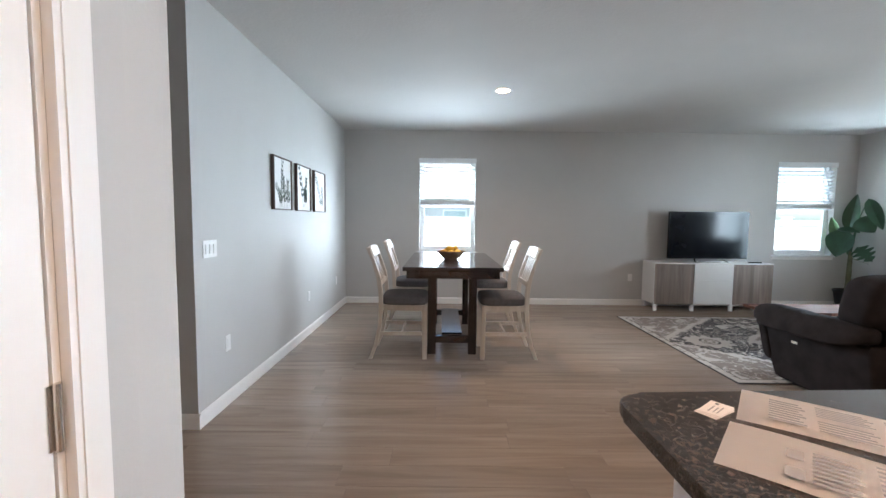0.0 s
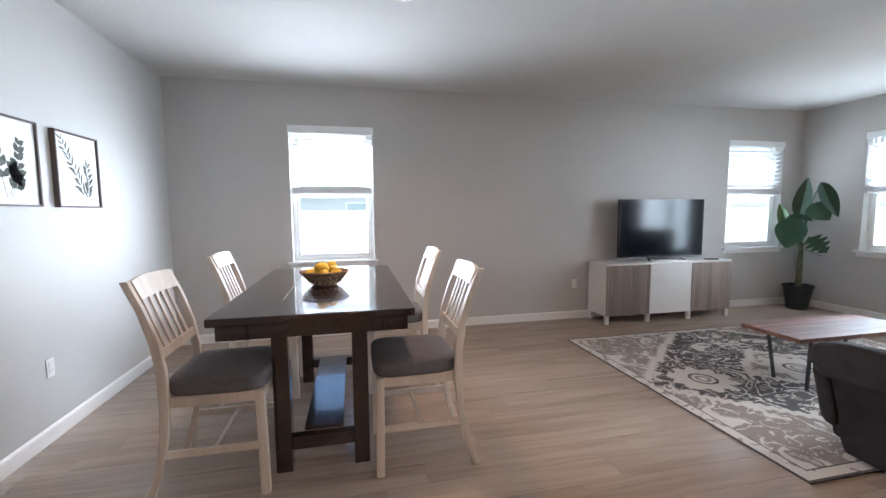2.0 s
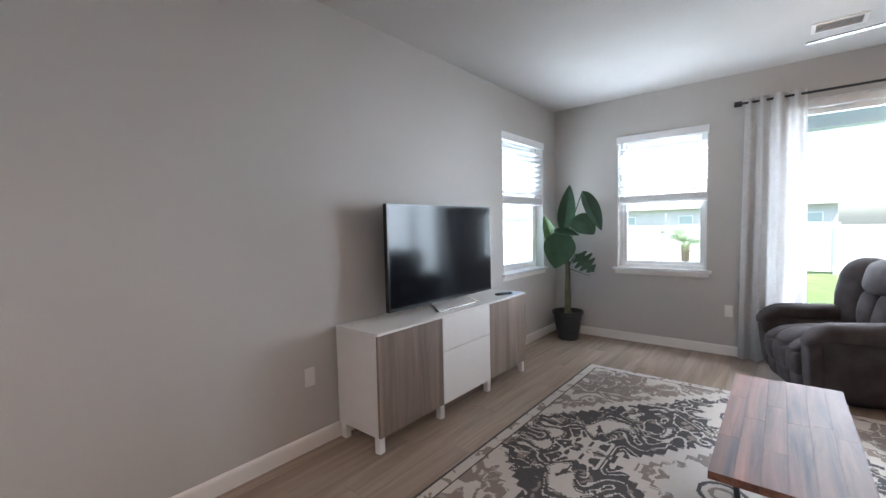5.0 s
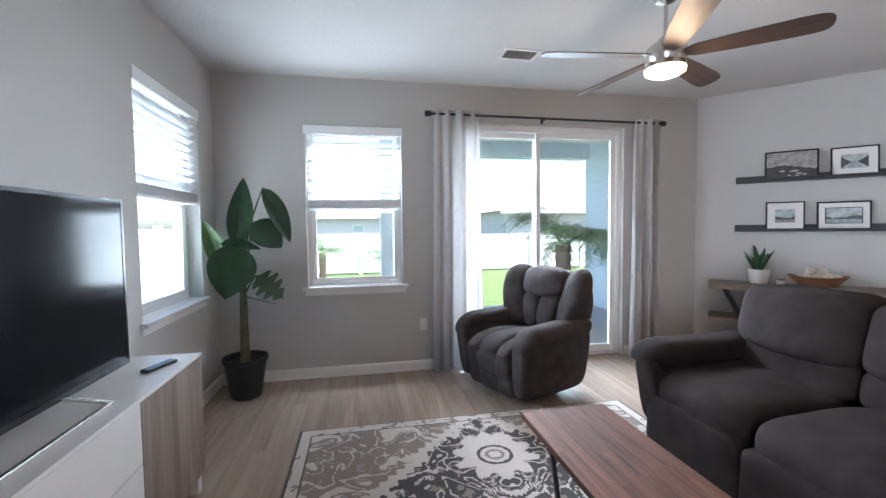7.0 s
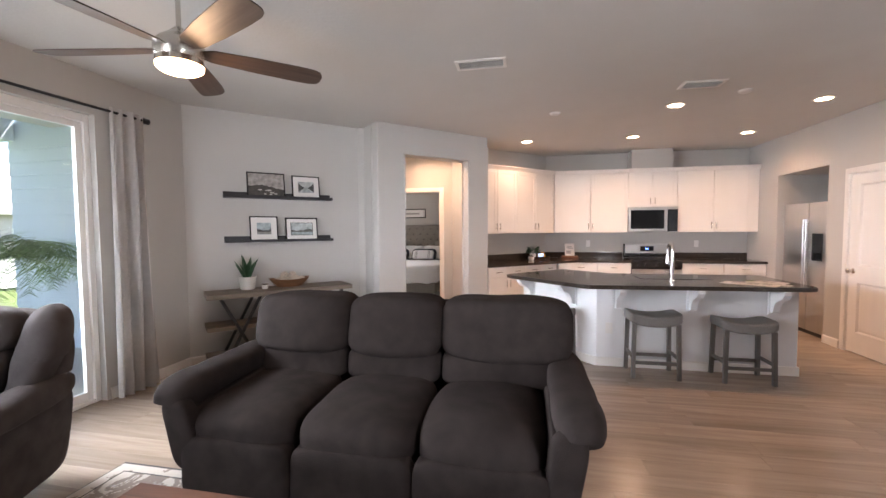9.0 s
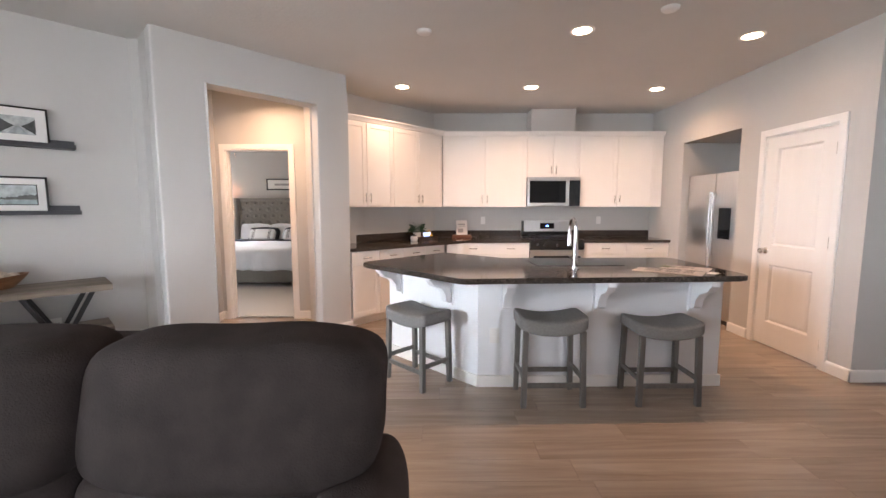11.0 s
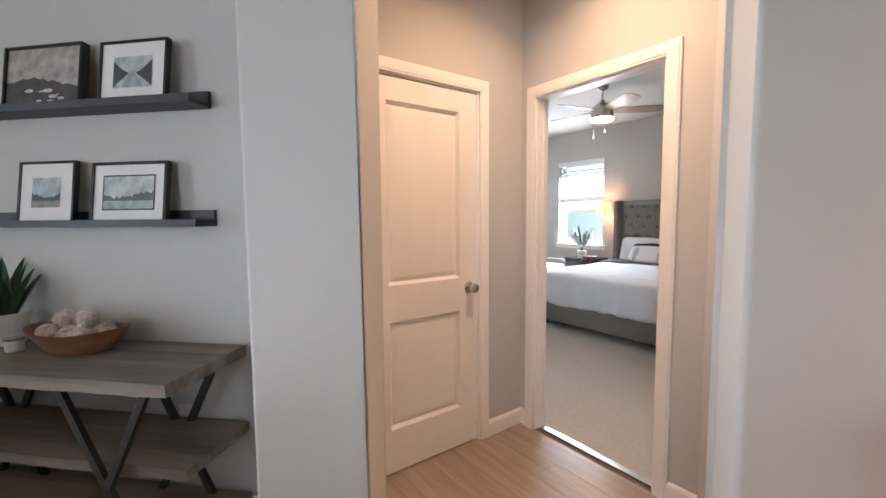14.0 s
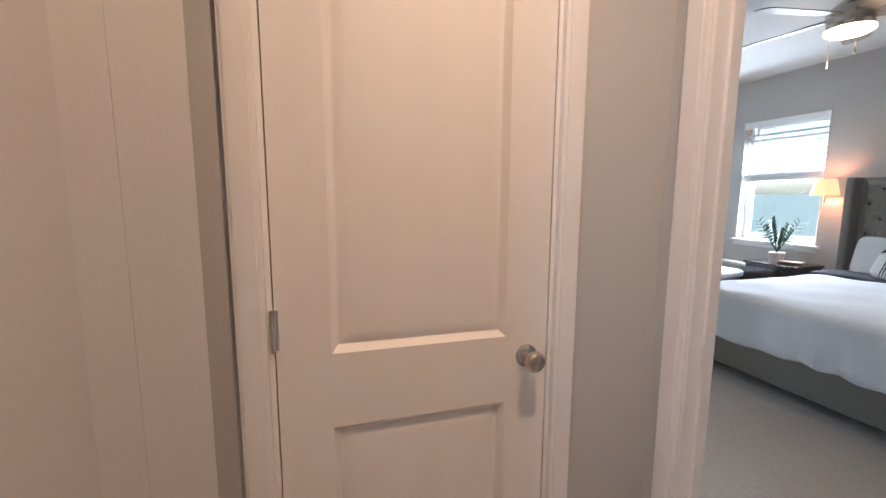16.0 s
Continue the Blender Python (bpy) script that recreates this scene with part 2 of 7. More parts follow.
def granite(name):
    m = bpy.data.materials.new(name)
    m.use_nodes = True
    nt = m.node_tree
    bs = nt.nodes["Principled BSDF"]
    bs.inputs["Roughness"].default_value = 0.09
    tc = nt.nodes.new("ShaderNodeTexCoord")
    n = nt.nodes.new("ShaderNodeTexNoise")
    n.inputs["Scale"].default_value, n.inputs["Detail"].default_value, n.inputs["Roughness"].default_value = 88, 5, 0.65
    n.inputs["Distortion"].default_value = 0.8
    nt.links.new(tc.outputs["Object"], n.inputs["Vector"])
    r1 = nt.nodes.new("ShaderNodeValToRGB")
    el = r1.color_ramp.elements
    el[0].position, el[0].color = 0.38, (0.010, 0.009, 0.009, 1)
    el[1].position, el[1].color = 0.70, (0.135, 0.108, 0.088, 1)
    mid = el.new(0.52)
    mid.color = (0.042, 0.033, 0.028, 1)
    nt.links.new(n.outputs["Fac"], r1.inputs[0])
    nt.links.new(r1.outputs[0], bs.inputs["Base Color"])
    return m


def glow(name, color, strength):
    m = bpy.data.materials.new(name)
    m.use_nodes = True
    bs = m.node_tree.nodes["Principled BSDF"]
    bs.inputs["Base Color"].default_value = (*color, 1)
    bs.inputs["Emission Color"].default_value = (*color, 1)
    bs.inputs["Emission Strength"].default_value = strength
    return m


def glass(name):
    m = bpy.data.materials.new(name)
    m.use_nodes = True
    nt = m.node_tree
    nt.nodes.remove(nt.nodes["Principled BSDF"])
    out = nt.nodes["Material Output"]
    tr, gl, mx, lw, pw, ad = (nt.nodes.new("ShaderNode" + k) for k in ("BsdfTransparent", "BsdfGlossy", "MixShader", "LayerWeight", "Math", "Math"))
    tr.inputs["Color"].default_value = (0.94, 0.97, 0.97, 1)
    gl.inputs["Roughness"].default_value = 0.02
    lw.inputs["Blend"].default_value = 0.5
    pw.operation, pw.inputs[1].default_value = "POWER", 5.0
    ad.operation, ad.inputs[1].default_value, ad.inputs[2].default_value = "MULTIPLY_ADD", 0.6, 0.035
    nt.links.new(lw.outputs["Facing"], pw.inputs[0])
    nt.links.new(pw.outputs[0], ad.inputs[0])
    nt.links.new(ad.outputs[0], mx.inputs[0])
    nt.links.new(tr.outputs[0], mx.inputs[1])
    nt.links.new(gl.outputs[0], mx.inputs[2])
    nt.links.new(mx.outputs[0], out.inputs["Surface"])
    return m


def rug_material():
    """A mirrored, stepped, oriental pattern in charcoal, taupe and cream, with a border."""
    m = bpy.data.materials.new("rug_wool")
    m.use_nodes = True
    nt = m.node_tree
    N, L = nt.nodes.new, nt.links.new
    bs = nt.nodes["Principled BSDF"]
    bs.inputs["Roughness"].default_value = 0.95
    
    def math2(op, a, b=None, c=None):
        nd = N("ShaderNodeMath")
        nd.operation = op
        for s, val in zip(nd.inputs, (a, b, c)):
            if val is None:
                continue
            if isinstance(val, (int, float)):
                s.default_value = val
            else:
                L(val, s)
        return nd.outputs[0]

    tc = N("ShaderNodeTexCoord")
    ab = N("ShaderNodeVectorMath")
    ab.operation = "ABSOLUTE"
    L(tc.outputs["Object"], ab.inputs[0])
    sn = N("ShaderNodeVectorMath")
    sn.operation = "SNAP"
    sn.inputs[1].default_value = (0.009, 0.009, 1.0)
    L(ab.outputs[0], sn.inputs[0])
    sep = N("ShaderNodeSeparateXYZ")
    L(sn.outputs[0], sep.inputs[0])
    ax, ay = sep.outputs[0], sep.outputs[1]
    noise_a = N("ShaderNodeTexNoise")
    noise_a.inputs["Scale"].default_value, noise_a.inputs["Detail"].default_value, noise_a.inputs["Distortion"].default_value = 4.6, 0.6, 1.5
    L(sn.outputs[0], noise_a.inputs["Vector"])
    noise_b = N("ShaderNodeTexNoise")
    noise_b.inputs["Scale"].default_value, noise_b.inputs["Detail"].default_value, noise_b.inputs["Distortion"].default_value = 13.0, 1.0, 1.0
    L(sn.outputs[0], noise_b.inputs["Vector"])
    # stepped lozenge that parts the dark field from the taupe corners
    st = N("ShaderNodeVectorMath")
    st.operation = "SNAP"
    st.inputs[1].default_value = (0.05, 0.05, 1.0)
    L(ab.outputs[0], st.inputs[0])
    sp2 = N("ShaderNodeSeparateXYZ")
    L(st.outputs[0], sp2.inputs[0])
    loz = math2("ADD", math2("MULTIPLY", sp2.outputs[0], 0.75), math2("MULTIPLY", sp2.outputs[1], 0.85))
    field = math2("GREATER_THAN", loz, 1.16)
    inner = math2("LESS_THAN", loz, 0.36)
    rim = math2("LESS_THAN", math2("ABSOLUTE", math2("SUBTRACT", loz, 1.13)), 0.042)
    rim2 = math2("LESS_THAN", math2("ABSOLUTE", math2("SUBTRACT", loz, 0.36)), 0.045)
    vine = math2("LESS_THAN", math2("ABSOLUTE", math2("SUBTRACT", noise_a.outputs["Fac"], 0.45)), 0.018)
    bloom = math2("GREATER_THAN", noise_a.outputs["Fac"], 0.595)
    scroll = math2("MAXIMUM", vine, bloom)
    hollow = math2("LESS_THAN", math2("ABSOLUTE", math2("SUBTRACT", noise_a.outputs["Fac"], 0.63)), 0.012)
    speck = math2("GREATER_THAN", noise_b.outputs["Fac"], 0.63)

    def mixc(f, a, b):
        nd = N("ShaderNodeMix")
        nd.data_type = "RGBA"
        if isinstance(f, (int, float)):
            nd.inputs["Factor"].default_value = f
        else:
            L(f, nd.inputs["Factor"])
        for k, val in (("A", a), ("B", b)):
            if isinstance(val, tuple):
                nd.inputs[k].default_value = (*val, 1)
            else:
                L(val, nd.inputs[k])
        return nd.outputs["Result"]

    cream, taupe, char, grey = (0.54, 0.49, 0.44), (0.225, 0.185, 0.158), (0.040, 0.038, 0.041), (0.30, 0.28, 0.265)
    dark_field = mixc(hollow, mixc(scroll, mixc(speck, char, taupe), cream), char)
    corner = mixc(scroll, mixc(speck, taupe, grey), cream)
    c = mixc(field, dark_field, corner)
    c = mixc(inner, c, mixc(scroll, mixc(speck, taupe, grey), mixc(hollow, cream, char)))
    c = mixc(rim, c, cream)
    c = mixc(rim2, c, cream)
    # a petalled rosette near each end and one in the middle
    for cx, rad in ((0.98, 0.20), (0.0, 0.24)):
        dx = math2("SUBTRACT", ax, cx)
        rr_ = math2("SQRT", math2("ADD", math2("MULTIPLY", dx, dx), math2("MULTIPLY", ay, ay)))
        petals = math2("MULTIPLY", math2("ADD", math2("COSINE", math2("MULTIPLY", math2("ARCTAN2", ay, dx), 10.0)), math2("MULTIPLY", noise_b.outputs["Fac"], 1.5)), 0.035)
        c = mixc(math2("LESS_THAN", rr_, math2("ADD", petals, rad)), c, cream)
        c = mixc(math2("LESS_THAN", math2("ABSOLUTE", math2("SUBTRACT", rr_, 0.095)), 0.011), c, char)
        c = mixc(math2("LESS_THAN", math2("ABSOLUTE", math2("SUBTRACT", rr_, 0.045)), 0.010), c, taupe)
    # border
    ex, ey = math2("SUBTRACT", 1.53, ax), math2("SUBTRACT", 1.205, ay)
    edge = math2("MINIMUM", ex, ey)
    band = math2("LESS_THAN", edge, 0.085)
    motif = mixc(math2("GREATER_THAN", noise_b.outputs["Fac"], 0.59), cream, taupe)
    c = mixc(band, c, motif)
    c = mixc(math2("LESS_THAN", math2("ABSOLUTE", math2("SUBTRACT", edge, 0.088)), 0.006), c, char)
    c = mixc(math2("LESS_THAN", edge, 0.018), c, char)
    wear = N("ShaderNodeTexNoise")
    wear.inputs["Scale"].default_value, wear.inputs["Detail"].default_value = 30, 6
    L(tc.outputs["Object"], wear.inputs["Vector"])
    c = mixc(math2("MULTIPLY", wear.outputs["Fac"], 0.22), c, taupe)
    L(c, bs.inputs["Base Color"])
    bp = N("ShaderNodeBump")
    bp.inputs["Strength"].default_value, bp.inputs["Distance"].default_value = 0.5, 0.004
    fine = N("ShaderNodeTexNoise")
    fine.inputs["Scale"].default_value = 220
    L(tc.outputs["Object"], fine.inputs["Vector"])
    L(fine.outputs["Fac"], bp.inputs["Height"])
    L(bp.outputs[0], bs.inputs["Normal"])
    return m


WALL = mat("wall_paint", (0.49, 0.476, 0.458), 0.75, vary=0.025, scale=1.3, bump=0.12, bscale=90)
WHITE_WALL = mat("plain_wall_paint", (0.55, 0.53, 0.50), 0.75, vary=0.02, scale=1.5, bump=0.1, bscale=90)
CEILING = mat("ceiling_knockdown", (0.60, 0.585, 0.565), 0.85, vary=0.02, scale=2, bump=0.55, bscale=38)
TRIM = mat("white_trim", (0.78, 0.755, 0.73), 0.35, vary=0.02, scale=4, bump=0.03, bscale=30)
DOOR = mat("white_door_paint", (0.78, 0.745, 0.715), 0.42, vary=0.02, scale=3, bump=0.06, bscale=25, stretch=(3, 3, 0.3))
CAB = mat("white_cabinet_paint", (0.80, 0.765, 0.735), 0.33, vary=0.015, scale=3, bump=0.02, bscale=40)
ISL = mat("island_paint", (0.74, 0.745, 0.765), 0.45, vary=0.02, scale=3, bump=0.08, bscale=70)
VINYL = mat("white_vinyl", (0.80, 0.80, 0.79), 0.4, vary=0.02, scale=5)
SLAT = mat("blind_slat", (0.80, 0.81, 0.82), 0.5, vary=0.03, scale=9)
SILL = mat("marble_sill", (0.74, 0.74, 0.74), 0.22, vary=0.06, scale=14)
SUBFLOOR = mat("joint_dark", (0.16, 0.125, 0.10), 0.7)
PLANK = wood("vinyl_plank", (0.255, 0.195, 0.150), (0.375, 0.300, 0.240), 0.25, 11.0, 0, 0.07)
CARPET = mat("bedroom_carpet", (0.46, 0.44, 0.41), 0.95, vary=0.08, scale=40, bump=0.35, bscale=260, sheen=0.2)
GRANITE = granite("dark_granite")
STEEL = mat("stainless_steel", (0.56, 0.55, 0.54), 0.28, metal=1.0, vary=0.05, scale=3, stretch=(40, 1, 1), bump=0.02)
NICKEL = mat("brushed_nickel", (0.60, 0.57, 0.53), 0.26, metal=1.0, vary=0.05, scale=20)
BLACK = mat("black_enamel", (0.012, 0.012, 0.013), 0.25, vary=0.1)
BLACKGLASS = mat("black_glass", (0.004, 0.005, 0.007), 0.05, vary=0.1)
MATBLACK = mat("black_metal", (0.014, 0.015, 0.018), 0.42, vary=0.12, scale=15)
PLASTIC = mat("white_plastic", (0.74, 0.72, 0.70), 0.35, vary=0.02)
FABRIC = mat("charcoal_microfibre", (0.024, 0.019, 0.018), 0.95, vary=0.22, scale=9, bump=0.6, bscale=190, spec=0.08)
FABRIC2 = mat("grey_microfibre", (0.058, 0.050, 0.050), 0.95, vary=0.22, scale=9, bump=0.6, bscale=170, spec=0.1)
SEAT = mat("grey_seat_fabric", (0.095, 0.085, 0.085), 0.92, vary=0.15, scale=30, bump=0.4, bscale=320)
STOOLSEAT = mat("grey_linen", (0.19, 0.185, 0.18), 0.92, vary=0.10, scale=60, bump=0.4, bscale=400)
STOOLWOOD = wood("grey_stained_wood", (0.085, 0.080, 0.075), (0.15, 0.14, 0.13), 0.5, 20, 2, 0.1)
ESPRESSO = wood("espresso_wood", (0.016, 0.009, 0.008), (0.042, 0.022, 0.018), 0.18, 9, 1, 0.15, coat=0.55)
CREAMWOOD = wood("antique_white_wood", (0.48, 0.40, 0.32), (0.61, 0.53, 0.45), 0.5, 18, 2, 0.06)
WALNUT = wood("acacia_wood", (0.032, 0.013, 0.008), (0.205, 0.085, 0.050), 0.62, 13, 0, 0.34)
WALNUT.node_tree.nodes["Principled BSDF"].inputs["Specular IOR Level"].default_value = 0.2
GREYOAK = wood("grey_brown_oak", (0.155, 0.115, 0.092), (0.285, 0.225, 0.185), 0.5, 12, 2, 0.08)
WEATHERED = wood("weathered_wood", (0.13, 0.106, 0.086), (0.30, 0.25, 0.208), 0.65, 10, 0, 0.12)
BOWLWOOD = wood("carved_bowl_wood", (0.14, 0.060, 0.026), (0.29, 0.145, 0.070), 0.5, 14, 0, 0.1)
WICKER = wood("wicker", (0.10, 0.055, 0.03), (0.28, 0.18, 0.11), 0.7, 60, 0, 0.25)
CURTAIN = mat("linen_curtain", (0.70, 0.68, 0.67), 0.9, vary=0.04, scale=25, bump=0.3, bscale=350)
LEAF = mat("dark_leaf", (0.020, 0.062, 0.028), 0.32, vary=0.35, scale=9, bump=0.1, bscale=60)
LEAF2 = mat("light_leaf", (0.075, 0.15, 0.050), 0.45, vary=0.35, scale=9)
STEM = mat("plant_stem", (0.10, 0.10, 0.05), 0.7, vary=0.3, scale=20, bump=0.4, bscale=60)
POT = mat("dark_pot", (0.020, 0.024, 0.030), 0.5, vary=0.15, scale=9)
PALMLEAF = mat("palm_leaf", (0.11, 0.17, 0.065), 0.5, vary=0.35, scale=5)
SOIL = mat("soil", (0.03, 0.022, 0.016), 0.95, vary=0.4, scale=60, bump=0.9, bscale=90)
CERAMIC = mat("white_ceramic", (0.72, 0.70, 0.67), 0.3, vary=0.03)
LEMON = mat("lemon_skin", (0.72, 0.42, 0.025), 0.42, vary=0.12, scale=14, bump=0.25, bscale=120)
GLASS = glass("window_glass")
PAPER = mat("paper", (0.76, 0.70, 0.67), 0.6, vary=0.02)
INK = mat("grey_ink", (0.33, 0.31, 0.31), 0.7)
DARKINK = mat("dark_ink", (0.05, 0.05, 0.055), 0.7)
CANVAS = mat("canvas_white", (0.72, 0.70, 0.68), 0.75, vary=0.02, bump=0.2, bscale=400)
PAINTLEAF = mat("painted_leaf", (0.075, 0.085, 0.070), 0.8, vary=0.5, scale=30)
FRAMEWOOD = wood("brown_frame", (0.045, 0.026, 0.018), (0.10, 0.062, 0.042), 0.5, 30, 2, 0.1)
LAMP_ON = glow("lit_lens", (1.0, 0.70, 0.44), 14.0)
FAN_ON = glow("lit_fan_globe", (1.0, 0.70, 0.38), 7.0)
GRASS = mat("lawn", (0.11, 0.155, 0.04), 0.9, vary=0.3, scale=4, bump=0.8, bscale=90)
CONCRETE = mat("patio_concrete", (0.42, 0.40, 0.38), 0.8, vary=0.06, scale=5, bump=0.2)
SIDING = mat("pale_blue_siding", (0.58, 0.67, 0.76), 0.6, vary=0.03, scale=5, bump=0.1)
FENCE = mat("white_fence_vinyl", (0.78, 0.78, 0.77), 0.45, vary=0.02)
STUCCO = mat("pale_stucco", (0.56, 0.53, 0.55), 0.85, vary=0.04, bump=0.3)
SHINGLE = mat("roof_shingle", (0.40, 0.31, 0.29), 0.9, vary=0.2, scale=20, bump=0.6, bscale=40)
SOFFIT = mat("lanai_paint", (0.66, 0.72, 0.76), 0.7, vary=0.03)
BARK = mat("palm_bark", (0.20, 0.15, 0.11), 0.9, vary=0.3, scale=20, bump=0.8, bscale=40)
RUG = rug_material()

# ---------- the house ----------
def wall(name, m, length, depth, holes=(), z1=CEIL, material=None, label="grey painted wall", z0=0.0, bull=0.0):
    """A wall along local x from 0 to length, its face at y = 0 and its body at 0 to depth, with openings (x0, x1, z0, z1) through it."""
    bm = B()
    us = sorted({0.0, length, *[h[0] for h in holes], *[h[1] for h in holes]})
    zs = sorted({z0, z1, *[h[2] for h in holes], *[h[3] for h in holes]})
    nu, nz = len(us) - 1, len(zs) - 1

    def solid(i, k):
        if not (0 <= i < nu and 0 <= k < nz):
            return False
        u, w = (us[i] + us[i + 1]) / 2, (zs[k] + zs[k + 1]) / 2
        return not any(h[0] < u < h[1] and h[2] < w < h[3] for h in holes)

    vs = {}

    def v(i, d, k):
        if (i, d, k) not in vs:
            vs[i, d, k] = bm.verts.new((us[i], d * depth, zs[k]))
        return vs[i, d, k]

    for i in range(nu):
        for k in range(nz):
            if not solid(i, k):
                continue
            bm.faces.new((v(i, 0, k), v(i + 1, 0, k), v(i + 1, 0, k + 1), v(i, 0, k + 1)))
            bm.faces.new((v(i, 1, k), v(i, 1, k + 1), v(i + 1, 1, k + 1), v(i + 1, 1, k)))
            for di, dk, e in ((-1, 0, ((0, 0), (0, 1))), (1, 0, ((1, 0), (1, 1))), (0, -1, ((0, 0), (1, 0))), (0, 1, ((0, 1), (1, 1)))):
                if not solid(i + di, k + dk):
                    (a, b), (c, d) = e
                    bm.faces.new((v(i + a, 0, k + b), v(i + c, 0, k + d), v(i + c, 1, k + d), v(i + a, 1, k + b)))
    if bull:
        bm.normal_update()
        es = []
        for e in bm.edges:
            a, b = e.verts[0].co, e.verts[1].co
            if abs(a.y - b.y) > 1e-6 or len(e.link_faces) != 2:
                continue
            if abs(e.link_faces[0].normal.dot(e.link_faces[1].normal)) < 0.5 and min(a.z, b.z) < z1 - 0.01 and max(a.z, b.z) > z0 + 0.01:
                es.append(e)
        bmesh.ops.bevel(bm, geom=es, offset=bull, segments=3, affect="EDGES", profile=0.5)
    ob = struct(name, bm, material or WALL, label, "wall")
    ob.matrix_world = m
    return ob


W, N_Y, E_X = -1.53, 6.56, 6.665
WIN = (0.85, 2.33)
wall("wall_north", pose(-1.65, N_Y, 0), 8.515, 0.2, [(1.65 - 0.335, 1.65 + 0.555, *WIN), (1.65 + 5.40, 1.65 + 6.33, *WIN)])
wall("wall_east", pose(E_X, N_Y, 0, 0, 0, -90), N_Y - 1.55, 0.2, [(N_Y - 5.79, N_Y - 4.915, *WIN), (N_Y - 4.42, N_Y - 2.56, 0.0, 2.42)])
wall("wall_west", pose(W, 2.64, 0, 0, 0, 90), N_Y - 2.64, 0.12)
wall("wall_hall_north", pose(W, 2.52, 0), -3.6, 0.12)
wall("wall_hall_south", pose(-0.53, 0.81, 0, 0, 0, 180), 4.6, 0.12)
wall("wall_hall_end", pose(-5.12, 0.7, 0, 0, 0, 90), 1.94, 0.12, label="plain hall end wall")
wall("wall_kitchen_west", pose(-0.53, -2.54, 0, 0, 0, 90), 3.23, 0.12, [(2.54 - 1.60, 2.54 - 0.56, 0.0, 2.21), (2.54 - 0.205, 2.54 + 0.545, 0.0, 2.055)])
wall("wall_kitchen_south", pose(3.0, -2.42, 0, 0, 0, 180), 3.53, 0.12)
wall("wall_kitchen_diagonal", diag(2.16, -3.68) @ pose(0, 0, 0, 0, 0, 180), 1.95, 0.1)
wall("wall_opening", diag(3.895, -3.066) @ pose(0, 0, 0, 0, 0, 180), 3.895 - 2.16, 0.17, [(3.895 - 3.515, 3.895 - 2.505, 0.0, 2.405)], bull=0.018)
wall("wall_opening_return", diag(3.895, -3.236) @ pose(0, 0, 0, 0, 0, -90), 0.299, -0.12)
wall("wall_cabinet_end", diag(2.16, -3.78) @ pose(0, 0, 0, 0, 0, 90), 0.544, -0.12)
wall("wall_shelves", diag(6.0, -3.535) @ pose(0, 0, 0, 0, 0, 180), 6.0 - 3.774, 0.12)
wall("wall_nook_north", pose(5.49, 0.2175, 0, 0, 0, 180), 0.72, -0.08)
wall("wall_closet", pose(5.372, 0.2175, 0, 0, 0, -90), 1.4675, 0.12, [(0.2275, 0.9675, 0.0, 2.055)])
wall("wall_bedroom_door", pose(5.372, -1.105, 0, 0, 0, 180), 1.33, 0.09, [(0.117, 0.877, 0.0, 2.055)])
wall("wall_nook_west", pose(4.04, -1.13, 0, 0, 0, 90), 0.65, 0.1)
# bedroom
wall("wall_bedroom_south", pose(9.0, -5.2, 0, 0, 0, 180), 5.9, 0.2, [(9.0 - 8.32, 9.0 - 7.44, 0.86, 2.27)])
wall("wall_bedroom_east", pose(8.85, -1.2, 0, 0, 0, -90), 4.0, 0.2)
wall("wall_bedroom_west", pose(3.25, -5.2, 0, 0, 0, 90), 2.6, 0.2)
wall("wall_bedroom_north", pose(5.492, -1.25, 0, 0, 0, 0), 3.4, 0.12)
wall("wall_bedroom_corner", pose(3.05, -2.6, 0, 0, 0, 54), 1.7, 0.12)
# fridge recess
bm = B()
bx(bm, -1.42, -1.32, -1.72, -0.44, 0, 2.33)
bx(bm, -1.32, -0.65, -1.72, -1.60, 0, 2.33)
bx(bm, -1.32, -0.65, -0.56, -0.44, 0, 2.33)
bx(bm, -1.32, -0.65, -1.60, -0.56, 2.21, 2.33)
struct("wall_fridge_recess", bm, WALL, "grey painted recess for the refrigerator", "wall")

struct("ceiling", boxes((-5.3, 9.05, -5.4, 6.76, CEIL, CEIL + 0.12)), CEILING, "white knockdown-textured ceiling", "ceiling")
struct("floor", boxes((-1.62, 6.76, 2.58, 6.66, -0.12, -0.004), (-5.2, 6.76, 0.75, 2.58, -0.12, -0.004), (-1.4, 5.49, -1.2, 0.75, -0.12, -0.004), (-1.4, 4.1, -2.55, -1.2, -0.12, -0.004)), SUBFLOOR, "wood-look vinyl plank floor", "floor")
struct("floor_bedroom", boxes((3.0, 9.05, -5.4, -1.19, -0.11, 0.002)), CARPET, "pale grey bedroom carpet", "carpet")
struct("threshold", boxes((4.51, 5.24, -1.185, -1.135, 0.0, 0.009), bev=0.003), NICKEL, "metal threshold strip in the doorway", "threshold")

# chase above the microwave
struct("wall_chase", boxes((0.74, 1.38, -2.42, -2.12, 2.445, CEIL)), WALL, "boxed-in duct above the microwave cabinet", "wall")


